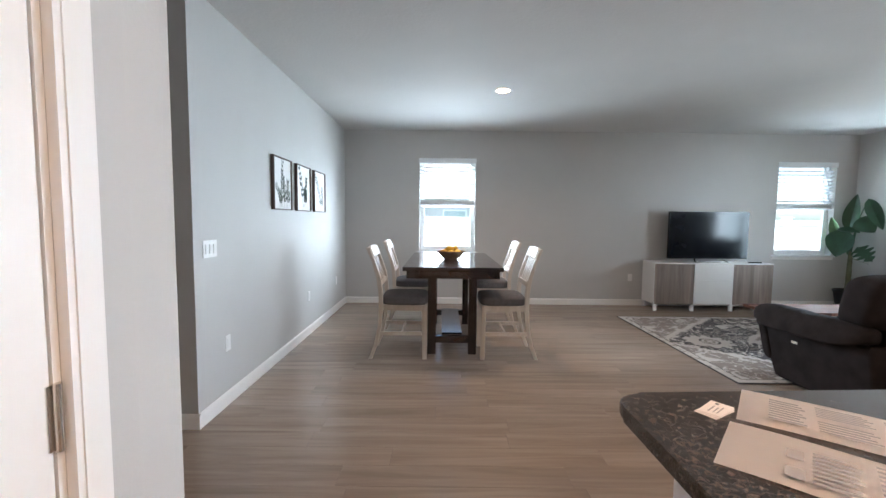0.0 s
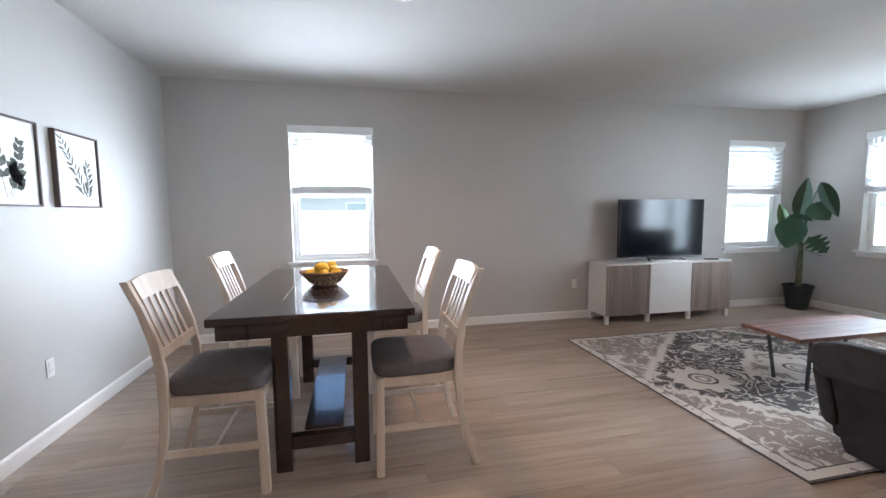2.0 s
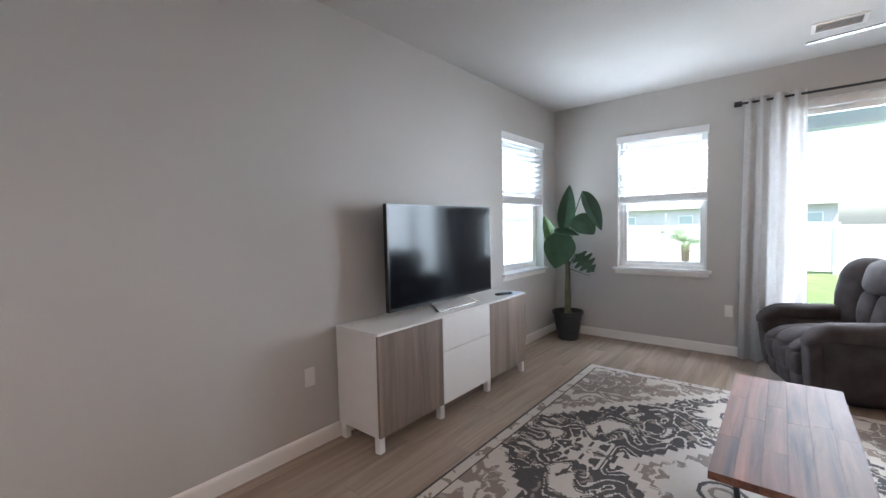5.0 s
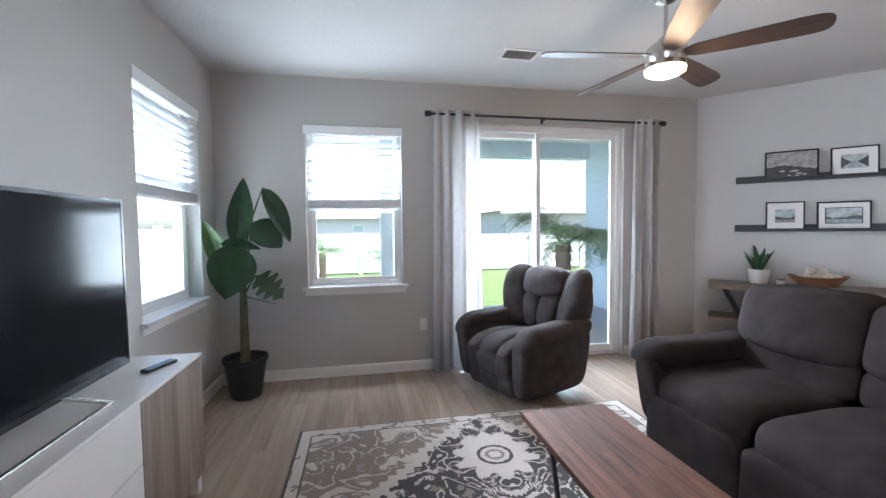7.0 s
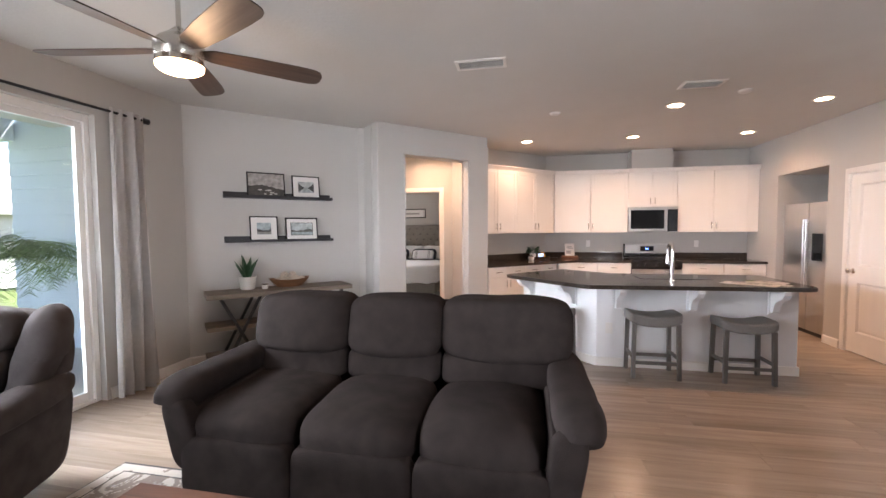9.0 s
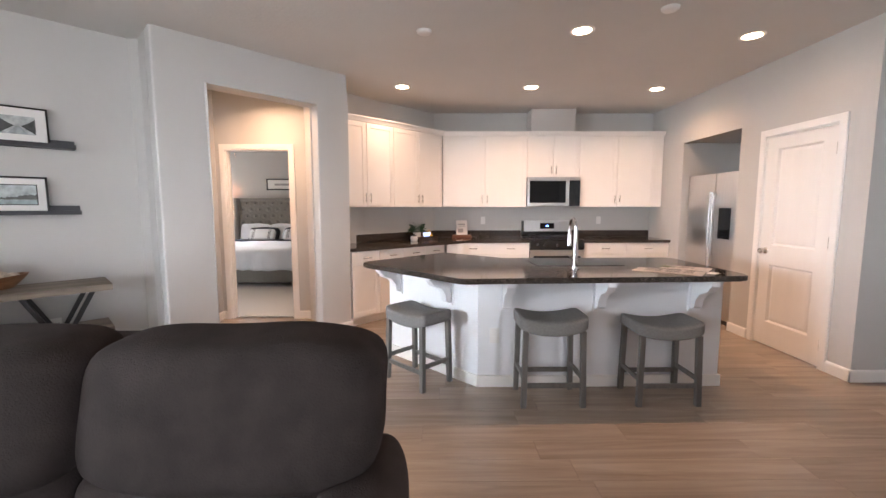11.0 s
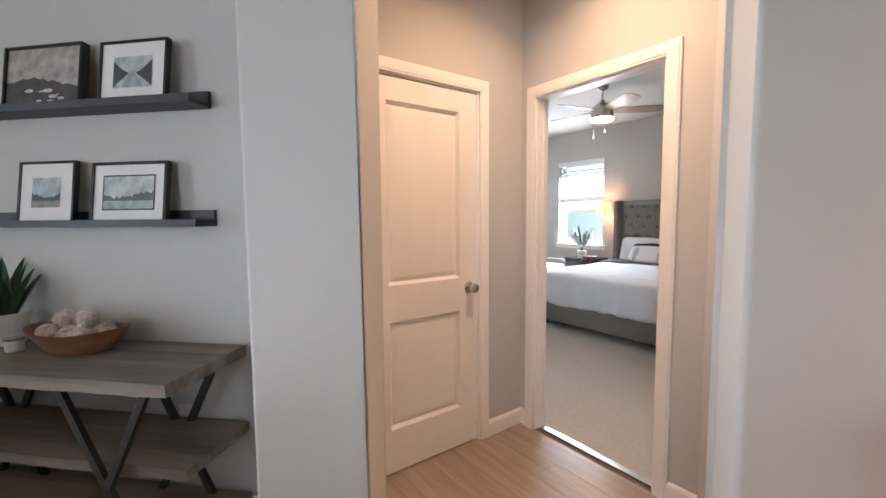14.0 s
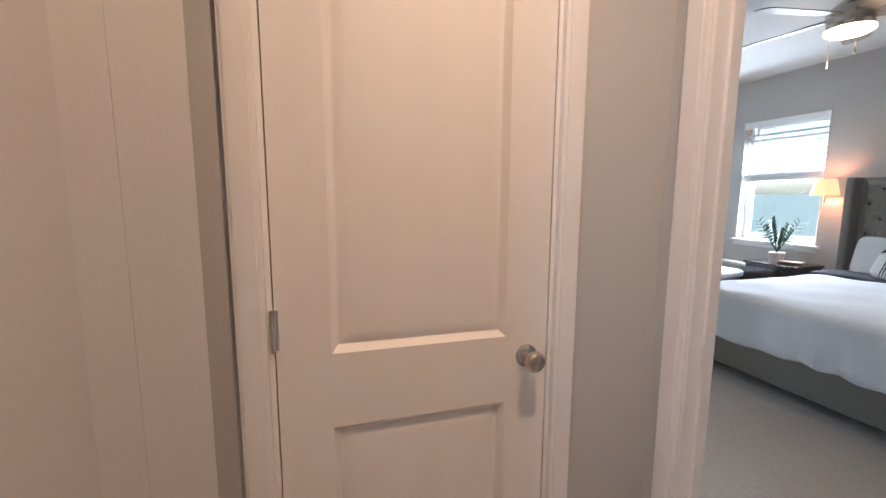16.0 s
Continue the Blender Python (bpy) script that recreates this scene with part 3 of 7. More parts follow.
def baseboard(m, length, group=None):
    bm = B()
    prof = [(0.0, 0.0), (0.015, 0.0), (0.015, 0.075), (0.011, 0.088), (0.005, 0.096), (0.0, 0.098)]
    lo = [bm.verts.new((0, -y, z)) for y, z in prof]
    hi = [bm.verts.new((length, -y, z)) for y, z in prof]
    for k in range(len(prof)):
        j = (k + 1) % len(prof)
        bm.faces.new((lo[k], lo[j], hi[j], hi[k]))
    bm.faces.new(lo[::-1])
    bm.faces.new(hi)
    ob = struct("baseboard", bm, TRIM, "white painted baseboard", "baseboard")
    ob.matrix_world = m
    return ob


baseboard(pose(W, N_Y, 0), E_X - W)
baseboard(pose(W, 2.52, 0, 0, 0, 90), N_Y - 2.52)
baseboard(pose(E_X, N_Y, 0, 0, 0, -90), N_Y - 4.45)
baseboard(pose(E_X, 2.53, 0, 0, 0, -90), 0.865)
baseboard(diag(5.9, -3.535) @ pose(0, 0, 0, 0, 0, 180), 2.0)
baseboard(diag(3.895, -3.535) @ pose(0, 0, 0, 0, 0, 90), 0.485)
baseboard(diag(3.91, -3.066) @ pose(0, 0, 0, 0, 0, 180), 0.41)
baseboard(diag(3.515, -3.051) @ pose(0, 0, 0, 0, 0, -90), 0.185)
baseboard(diag(2.52, -3.066) @ pose(0, 0, 0, 0, 0, 180), 0.375)
baseboard(diag(2.505, -3.236) @ pose(0, 0, 0, 0, 0, 90), 0.185)
baseboard(pose(4.80, 0.2175, 0), 0.572)
baseboard(pose(5.372, 0.2175, 0, 0, 0, -90), 0.155)
baseboard(pose(5.372, -0.81, 0, 0, 0, -90), 0.295)
baseboard(pose(5.372, -1.105, 0, 0, 0, 180), 0.05)
baseboard(pose(4.43, -1.105, 0, 0, 0, 180), 0.39)
baseboard(pose(4.04, -1.13, 0, 0, 0, 90), 0.63)
baseboard(pose(-0.53, 0.61, 0, 0, 0, 90), 0.215)
baseboard(pose(-0.53, -0.56, 0, 0, 0, 90), 0.27)
baseboard(pose(-0.515, 0.81, 0, 0, 0, 180), 4.5)
baseboard(pose(-5.0, 2.52, 0), 3.485)
baseboard(pose(8.85, -5.2, 0, 0, 0, 180), 5.6)
baseboard(pose(8.85, -1.3, 0, 0, 0, -90), 3.9)


def casing(m, width, height, name="door_trim"):
    """Moulded trim round a door opening that runs from local x = 0 to width."""
    bm = B()
    c = 0.064
    steps = [(0.0, 0.010), (0.012, 0.016), (0.040, 0.019), (0.056, 0.015), (c, 0.008)]
    for (o0, d0), (o1, d1) in zip(steps, steps[1:]):
        d = max(d0, d1)
        bx(bm, -o1, -o0, -d, 0, 0, height + o1)
        bx(bm, width + o0, width + o1, -d, 0, 0, height + o1)
        bx(bm, -o0, width + o0, -d, 0, height + o0, height + o1)
    ob = struct(name, bm, TRIM, "white moulded door casing", "trim")
    ob.matrix_world = m
    return ob


def panel_door(name, m, w, h, knob_x, hinge_x, label):
    """A two-panel door with a knob and hinges; its face lies at local y = 0."""
    ob = tagged(new(name), label, "door", kind="structure")
    ob.matrix_world = m
    bm = B()
    st = 0.125 * w / 0.71
    rails = [(0.0, 0.23), (0.80, 0.99), (h - 0.115, h)]
    bx(bm, 0, w, 0.022, 0.036, 0, h)
    bx(bm, 0, st, 0, 0.022, 0, h)
    bx(bm, w - st, w, 0, 0.022, 0, h)
    for a, b in rails:
        bx(bm, st, w - st, 0, 0.022, a, b)
    for a, b in ((0.23, 0.80), (0.99, h - 0.115)):
        # sloped sticking round a raised field
        rings = []
        for off, y in ((0.0, -0.0002), (0.016, 0.019), (0.022, 0.0195), (0.050, 0.004)):
            rings.append([bm.verts.new(p) for p in ((st + off, y, a + off), (w - st - off, y, a + off), (w - st - off, y, b - off), (st + off, y, b - off))])
        for r0, r1 in zip(rings, rings[1:]):
            for k in range(4):
                bm.faces.new((r0[k], r0[(k + 1) % 4], r1[(k + 1) % 4], r1[k]))
        bm.faces.new(rings[-1])
    part("leaf", bm, DOOR, ob, "white two-panel door leaf")
    bm = B()
    lathe(bm, [(0.032, 0.0), (0.032, 0.005), (0.026, 0.010), (0.012, 0.012), (0.011, 0.030), (0.022, 0.036), (0.029, 0.046), (0.029, 0.056), (0.022, 0.066), (0.008, 0.069), (0.0, 0.069)], 24)
    bmesh.ops.transform(bm, matrix=pose(knob_x, 0, 0.93, 90, 0, 0), verts=bm.verts[:])
    part("knob", bm, NICKEL, ob, "satin nickel round knob")
    for z in (0.19, 1.06, h - 0.19):
        bm = B()
        cyl(bm, (hinge_x, -0.006, z - 0.05), (hinge_x, -0.006, z + 0.05), 0.0065, n=10)
        bx(bm, hinge_x - 0.012, hinge_x + 0.012, -0.002, 0.002, z - 0.048, z + 0.048)
        part("hinge", bm, NICKEL, ob, "satin nickel hinge")
    return ob


def jamb(m, width, height, depth):
    bm = B()
    t = 0.012
    bx(bm, 0, t, 0.001, depth - 0.001, 0, height - t)
    bx(bm, width - t, width, 0.001, depth - 0.001, 0, height - t)
    bx(bm, 0, width, 0.001, depth - 0.001, height - t, height)
    bx(bm, t, t + 0.010, 0.045, 0.08, 0, height - t)
    bx(bm, width - t - 0.010, width - t, 0.045, 0.08, 0, height - t)
    ob = struct("door_jamb", bm, TRIM, "white door jamb", "door jamb")
    ob.matrix_world = m
    return ob


# closet door in the nook, pantry door in the kitchen, open bedroom doorway
mc = pose(5.372, -0.01, 0, 0, 0, -90)
casing(mc, 0.74, 2.055)
jamb(mc, 0.74, 2.055, 0.12)
closet = panel_door("door_1", pose(5.376, -0.025, 0.012, 0, 0, -90), 0.71, 2.028, 0.648, -0.004, "closed white two-panel closet door with nickel knob")
bm = B()
cyl(bm, (-0.004, -0.012, 1.80), (-0.004, -0.012, 1.90), 0.006, n=10)
bar(bm, (-0.004, -0.014, 1.90), (-0.035, -0.030, 1.885), 0.006, 0.006)
bar(bm, (-0.035, -0.030, 1.885), (-0.038, -0.030, 1.84), 0.006, 0.006)
bar(bm, (-0.004, -0.014, 1.90), (0.012, -0.030, 1.89), 0.006, 0.006)
part("door_stop", bm, MATBLACK, closet, "dark hinge-pin door stop")
mp_ = pose(-0.53, -0.205, 0, 0, 0, 90)
casing(mp_, 0.75, 2.055)
jamb(mp_, 0.75, 2.055, 0.12)
panel_door("door_2", pose(-0.534, -0.19, 0.012, 0, 0, 90), 0.72, 2.028, 0.066, 0.725, "closed white two-panel pantry door")
mb = pose(5.255, -1.105, 0, 0, 0, 180)
casing(mb, 0.76, 2.055)
jamb(mb, 0.76, 2.055, 0.09)
struct("strike_plate", boxes((5.2365, 5.2425, -1.190, -1.150, 0.90, 0.96), bev=0.002), NICKEL, "nickel strike plate on the door jamb", "strike plate")


# ---------- windows ----------
def window(name, m, w, z0, z1, rail, blinds, label, drop=None, tilt=0.0):
    """A single-hung window in an opening from local x = 0 to w; the room is at local y < 0."""
    ob = tagged(new(name), label, "window", kind="structure")
    ob.matrix_world = m
    f = 0.038
    bm = B()
    y0, y1 = 0.10, 0.17
    bx(bm, 0.0, f, y0, y1, z0, z1, 0.004)
    bx(bm, w - f, w, y0, y1, z0, z1, 0.004)
    bx(bm, f, w - f, y0, y1, z0, z0 + f, 0.004)
    bx(bm, f, w - f, y0, y1, z1 - f, z1, 0.004)
    part("window_frame", bm, VINYL, ob, "white vinyl frame")
    s = 0.036
    for nm, a, b, yy in (("lower_sash", z0 + f, rail + 0.02, 0.105), ("upper_sash", rail - 0.02, z1 - f, 0.137)):
        bm = B()
        bx(bm, f, f + s, yy, yy + 0.028, a, b, 0.003)
        bx(bm, w - f - s, w - f, yy, yy + 0.028, a, b, 0.003)
        bx(bm, f + s, w - f - s, yy, yy + 0.028, a, a + s, 0.003)
        bx(bm, f + s, w - f - s, yy, yy + 0.028, b - s, b, 0.003)
        sash = part(nm, bm, VINYL, ob, "white vinyl sash")
        pane = part("pane", boxes((f + s, w - f - s, yy + 0.012, yy + 0.016, a + s, b - s)), GLASS, sash, "clear glass pane")
        pane.visible_shadow = False
    bm = boxes((-0.045, w + 0.045, -0.045, 0.0, z0 - 0.028, z0), (0.002, w - 0.002, 0.0, 0.10, z0 - 0.028, z0 + 0.002))
    part("window_sill", bm, SILL, ob, "white marble sill")
    part("apron", boxes((-0.025, w + 0.025, -0.014, -0.001, z0 - 0.075, z0 - 0.028)), TRIM, ob)
    if blinds:
        bl = tagged(new("window_blind"), "white faux-wood blind drawn halfway down", "blind")
        bl.matrix_world = m
        part("headrail", boxes((0.004, w - 0.004, 0.012, 0.075, z1 - 0.055, z1 - 0.002), bev=0.004), SLAT, bl)
        part("valance", boxes((-0.012, w + 0.012, -0.012, 0.008, z1 - 0.075, z1 + 0.004), bev=0.004), SLAT, bl, "white valance strip")
        bottom = drop or rail
        part("bottom_rail", boxes((0.012, w - 0.012, 0.018, 0.068, bottom - 0.012, bottom + 0.010), bev=0.004), SLAT, bl)
        me = None
        stack = 14
        top = z1 - 0.08
        n = int((top - bottom - stack * 0.0045 - 0.02) / 0.060)
        zs = [bottom + 0.014 + k * 0.0045 for k in range(stack)] + [bottom + 0.014 + stack * 0.0045 + 0.035 + k * 0.060 for k in range(n)]
        for k, z in enumerate(zs):
            if me is None:
                bm = B()
                vs = bx(bm, 0.014, w - 0.014, -0.029, 0.029, -0.0015, 0.0015)
                slat = part("slat", bm, SLAT, bl)
                me = slat.data
            else:
                slat = new("slat", me)
                slat.parent = bl
            slat.matrix_basis = pose(0, 0.043, z, tilt if k >= stack else 0, 0, 0)
        for x in (0.12, w - 0.12):
            bm = B()
            cyl(bm, (x, 0.017, bottom), (x, 0.017, z1 - 0.05), 0.0012, n=5)
            part("ladder_cord", bm, SLAT, bl)
    return ob


window("window_1", pose(-0.335, N_Y, 0), 0.89, 0.85, 2.33, 1.585, True, "white vinyl window above the dining table", 1.60, 28)
window("window_2", pose(5.40, N_Y, 0), 0.93, 0.85, 2.33, 1.585, True, "white vinyl window beside the television", 1.60, -26)
window("window_3", pose(E_X, 5.79, 0, 0, 0, -90), 0.875, 0.85, 2.33, 1.565, True, "white vinyl window looking on the garden", 1.585, -26)
window("window_4", pose(8.32, -5.2, 0, 0, 0, 180), 0.88, 0.86, 2.27, 1.56, True, "white vinyl bedroom window", 1.58, 32)

# sliding glass door
sl = tagged(new("sliding_door"), "white-framed sliding glass patio door", "door", kind="structure")
sl.matrix_world = pose(E_X, 4.42, 0, 0, 0, -90)
w = 1.86
bm = B()
for r in ((0, 0.045, 0.06, 0.19, 0.0, 2.42), (w - 0.045, w, 0.06, 0.19, 0.0, 2.42), (0.045, w - 0.045, 0.06, 0.19, 2.355, 2.42), (0.045, w - 0.045, 0.06, 0.19, 0.0, 0.03)):
    bx(bm, *r, 0.004)
part("door_frame", bm, VINYL, sl, "white vinyl frame and track")
for nm, a, b, yy in (("fixed_panel", 0.045, 0.955, 0.135), ("sliding_panel", 0.905, w - 0.045, 0.085)):
    bm = B()
    s = 0.05
    bx(bm, a, a + s, yy, yy + 0.035, 0.03, 2.355, 0.003)
    bx(bm, b - s, b, yy, yy + 0.035, 0.03, 2.355, 0.003)
    bx(bm, a + s, b - s, yy, yy + 0.035, 0.03, 0.03 + 0.075, 0.003)
    bx(bm, a + s, b - s, yy, yy + 0.035, 2.355 - s, 2.355, 0.003)
    pn = part(nm, bm, VINYL, sl, "white vinyl door panel")
    pane = part("pane", boxes((a + s, b - s, yy + 0.015, yy + 0.02, 0.105, 2.305)), GLASS, pn, "clear glass pane")
    pane.visible_shadow = False

# ---------- outside ----------
struct("ground", boxes((-60, 90, -60, 90, -0.62, -0.42)), GRASS, "sunlit green lawn", "lawn")
struct("patio", boxes((6.87, 9.9, 1.2, 5.0, -0.4, -0.04), bev=0.01), CONCRETE, "concrete patio slab", "patio")
bm = boxes((6.87, 9.9, 1.2, 5.0, 2.90, 3.0), (9.65, 9.9, 1.2, 5.0, 2.63, 2.90))
struct("lanai_roof", bm, SOFFIT, "painted patio roof with a deep beam", "roof")
struct("lanai_post", boxes((9.62, 9.9, 4.75, 5.0, -0.04, 2.63), bev=0.01), SOFFIT, "square painted patio post", "post")
sw = struct("siding_wall", boxes((6.87, 9.75, 1.1, 1.19, -0.4, 2.895)), SIDING, "pale blue lap siding wall", "wall")
me = None
for k in range(17):
    if me is None:
        bm = B()
        vs = [bm.verts.new(p) for p in ((6.87, 1.19, 0), (9.75, 1.19, 0), (9.75, 1.212, 0), (6.87, 1.212, 0), (6.87, 1.19, 0.172), (9.75, 1.19, 0.172), (9.75, 1.196, 0.172), (6.87, 1.196, 0.172))]
        for q in ((0, 1, 2, 3), (4, 7, 6, 5), (2, 6, 7, 3), (0, 3, 7, 4), (1, 5, 6, 2), (0, 4, 5, 1)):
            bm.faces.new([vs[i] for i in q])
        ob = part("siding_board", bm, SIDING, sw)
        me = ob.data
    else:
        ob = new("siding_board", me)
        ob.parent = sw
    ob.location = (0, 0, -0.2 + 0.17 * k)


def fence(m, length, tall=1.9):
    """A white vinyl privacy fence along local x."""
    ob = thing("fence", m, "white vinyl privacy fence", "fence", "garden fence")
    n = int(length / 2.4)
    rail_me = board_me = post_me = None
    for k in range(n + 1):
        if post_me is None:
            bm = B()
            bx(bm, -0.064, 0.064, -0.064, 0.064, 0, tall)
            bx(bm, -0.08, 0.08, -0.08, 0.08, tall, tall + 0.03)
            p = part("post", bm, FENCE, ob)
            post_me = p.data
        else:
            p = new("post", post_me)
            p.parent = ob
        p.location = (2.4 * k, 0, 0)
    for k in range(n):
        for nm, z in (("rail", 0.08), ("rail", tall - 0.18)):
            if rail_me is None:
                r = part("rail", boxes((0.064, 2.336, -0.03, 0.03, 0, 0.13)), FENCE, ob)
                rail_me = r.data
            else:
                r = new("rail", rail_me)
                r.parent = ob
            r.location = (2.4 * k, 0, z)
        if board_me is None:
            bm = B()
            for j in range(8):
                bx(bm, 0.064 + j * 0.284, 0.064 + j * 0.284 + 0.28, -0.012, 0.012, 0.21, tall - 0.18)
            r = part("panel", bm, FENCE, ob)
            board_me = r.data
        else:
            r = new("panel", board_me)
            r.parent = ob
        r.location = (2.4 * k, 0, 0)
    return ob


fence(pose(-6, 9.9, -0.42), 26)
fence(pose(19.4, 10.2, -0.42, 0, 0, -90), 31, 1.6)
fence(pose(-3, -8.6, -0.42), 22)


PALEGLASS = mat("pale_window_glass", (0.42, 0.46, 0.48), 0.15, vary=0.05)


def house(m, w, d, h, label):
    ob = thing("neighbour_house", m, label, "house")
    part("wall", boxes((-w / 2, w / 2, -d / 2, d / 2, 0, h)), STUCCO, ob, "pale stucco wall")
    bm = B()
    e = 0.5
    lo = [bm.verts.new(p) for p in ((-w / 2 - e, -d / 2 - e, h), (w / 2 + e, -d / 2 - e, h), (w / 2 + e, d / 2 + e, h), (-w / 2 - e, d / 2 + e, h))]
    hi = [bm.verts.new(p) for p in ((-w / 2 + d / 2, 0, h + d * 0.24), (w / 2 - d / 2, 0, h + d * 0.24))]
    bm.faces.new(lo[::-1])
    bm.faces.new((lo[0], lo[1], hi[1], hi[0]))
    bm.faces.new((lo[2], lo[3], hi[0], hi[1]))
    bm.faces.new((lo[1], lo[2], hi[1]))
    bm.faces.new((lo[3], lo[0], hi[0]))
    part("roof", bm, SHINGLE, ob, "reddish shingled hip roof")
    part("fascia", boxes((-w / 2 - e, w / 2 + e, -d / 2 - e - 0.02, -d / 2 - e, h - 0.16, h + 0.02)), FENCE, ob)
    for x in (-w * 0.36, -w * 0.08, w * 0.22, w * 0.42):
        win = part("window", boxes((x - 0.5, x + 0.5, -d / 2 - 0.03, -d / 2, 0.9, 2.2)), FENCE, ob, "white-framed window")
        part("pane", boxes((x - 0.44, x + 0.44, -d / 2 - 0.04, -d / 2 - 0.032, 0.96, 2.14)), PALEGLASS, win)
    return ob


house(pose(31, -10.4, -0.42, 0, 0, -90), 15, 11, 2.8, "single-storey stucco house with a hip roof beyond the fence")
house(pose(44, 9, -0.42, 0, 0, -90), 15, 10, 2.9, "neighbouring stucco house beyond the fence")
house(pose(2, 22, -0.42, 0, 0, 0), 18, 10, 2.9, "stucco house behind the north fence")


def palm(m, trunk_h, fronds, length, label, seed=7):
    """A small date palm: a rough tapered trunk and arching, drooping fronds of narrow leaflets."""
    ob = thing("palm_tree", m, label, "palm")
    bm = B()
    rr = random.Random(seed)
    prof = [(0.13, 0)] + [(0.085 + 0.018 * (k % 2) + 0.02 * k / 16, 0.1 + trunk_h * k / 16) for k in range(17)]
    lathe(bm, prof, 12)
    part("trunk", bm, BARK, ob, "rough fibrous trunk")
    bm = B()
    for k in range(fronds):
        az, lift = k * 2.399 + rr.uniform(-0.2, 0.2), 0.40 + 1.05 * ((k * 0.618) % 1.0)
        ln = length * rr.uniform(0.8, 1.1)
        bend = rr.uniform(1.8, 2.8)
        p = Vector((0.03 * math.cos(az), 0.03 * math.sin(az), trunk_h + 0.06))
        n = 18
        for s in range(n):
            u = s / n
            el = lift - bend * u ** 1.3
            d = Vector((math.cos(az) * math.cos(el), math.sin(az) * math.cos(el), math.sin(el)))
            q_ = p + d * ln / n
            side = Vector((-math.sin(az), math.cos(az), 0))
            cyl(bm, p, q_, 0.008 * (1.1 - u), n=3, caps=False)
            if s > 2:
                for sg in (-1, 1):
                    for f in (0.0, 0.5):
                        b0 = p.lerp(q_, f)
                        ll = ln * 0.34 * math.sin(math.pi * min(1, 0.15 + 0.80 * u)) * rr.uniform(0.75, 1.15)
                        tip = b0 + (side * sg + d * 0.7 + Vector((0, 0, rr.uniform(-0.7, 0.25)))).normalized() * ll
                        wd = d * 0.0065
                        bm.faces.new([bm.verts.new(v_) for v_ in (b0 - wd, b0 + wd, b0.lerp(tip, 0.6) + wd * 0.7, tip)])
            p = q_
    part("crown", bm, PALMLEAF, ob, "feathery arching green fronds")
    return ob


pp = palm(pose(8.25, 2.43, -0.04), 1.08, 36, 1.10, "young date palm with feathery fronds in a dark patio pot")
bm = B()
lathe(bm, [(0.17, 0.0), (0.18, 0.01), (0.23, 0.40), (0.245, 0.405), (0.245, 0.44), (0.225, 0.44), (0.215, 0.38), (0.0, 0.38)], 24)
part("pot", bm, mat("dark_patio_pot", (0.03, 0.035, 0.045), 0.6, vary=0.2, scale=12), pp, "dark round patio pot")
palm(pose(14.5, 4.6, -0.42), 0.7, 20, 1.0, "small palm by the fence")
palm(pose(15.5, 6.5, -0.42), 1.0, 22, 1.1, "small palm near the fence")

# ---------- lamps ----------
def recessed(x, y, watts=22.0, r=0.075, tone=(1.0, 0.61, 0.37)):
    ob = thing("recessed_light", pose(x, y, CEIL), "lit round recessed ceiling light with white trim", "ceiling light", "recessed lights")
    bm = B()
    lathe(bm, [(r - 0.004, -0.004), (r + 0.018, -0.006), (r + 0.022, -0.002), (r + 0.022, 0.0), (r - 0.004, 0.0)], 28, caps=False)
    part("trim_ring", bm, TRIM, ob)
    bm = B()
    lathe(bm, [(0.0, -0.003), (r - 0.004, -0.003), (r - 0.004, -0.001), (0.0, -0.001)], 28)
    part("lens", bm, LAMP_ON, ob, "glowing diffuser")
    d = bpy.data.lights.new("recessed_lamp", "AREA")
    d.shape, d.size, d.energy, d.color, d.spread = "DISK", 0.14, watts, tone, radians(140)
    lamp = new("recessed_lamp", d)
    lamp.matrix_world = pose(x, y, CEIL - 0.012)


KW = 5.7
recessed(0.675, 4.53, 4.0)
recessed(3.13, -1.06, 2.6)
recessed(0.11, -1.13, 3.3)
for x, y in ((1.62, -1.07), (1.56, 0.48)):
    recessed(x, y, KW)
recessed(0.13, 0.39, 0.9)
recessed(4.62, -0.55, 6.6, tone=(1.0, 0.62, 0.37))

# ---------- kitchen ----------
def shaker(bm, x0, x1, z0, z1, y=0.0, st=0.057):
    """A shaker front standing proud of y by 19 mm, towards -y."""
    bx(bm, x0, x1, y - 0.012, y, z0, z1)
    bx(bm, x0, x0 + st, y - 0.020, y - 0.012, z0, z1, 0.0015, 1)
    bx(bm, x1 - st, x1, y - 0.020, y - 0.012, z0, z1, 0.0015, 1)
    bx(bm, x0 + st, x1 - st, y - 0.020, y - 0.012, z0, z0 + st, 0.0015, 1)
    bx(bm, x0 + st, x1 - st, y - 0.020, y - 0.012, z1 - st, z1, 0.0015, 1)


def pull(p, vertical, parent, length=0.11):
    bm = B()
    x, y, z = p
    h = length / 2
    a, b = ((x, y - 0.028, z - h), (x, y - 0.028, z + h)) if vertical else ((x - h, y - 0.028, z), (x + h, y - 0.028, z))
    cyl(bm, a, b, 0.0055, n=10)
    for q in (0.22, 0.78):
        c = Vector(a).lerp(Vector(b), q)
        cyl(bm, (c.x, y, c.z), c, 0.0045, n=8)
    part("handle", bm, NICKEL, parent, "brushed nickel bar handle")


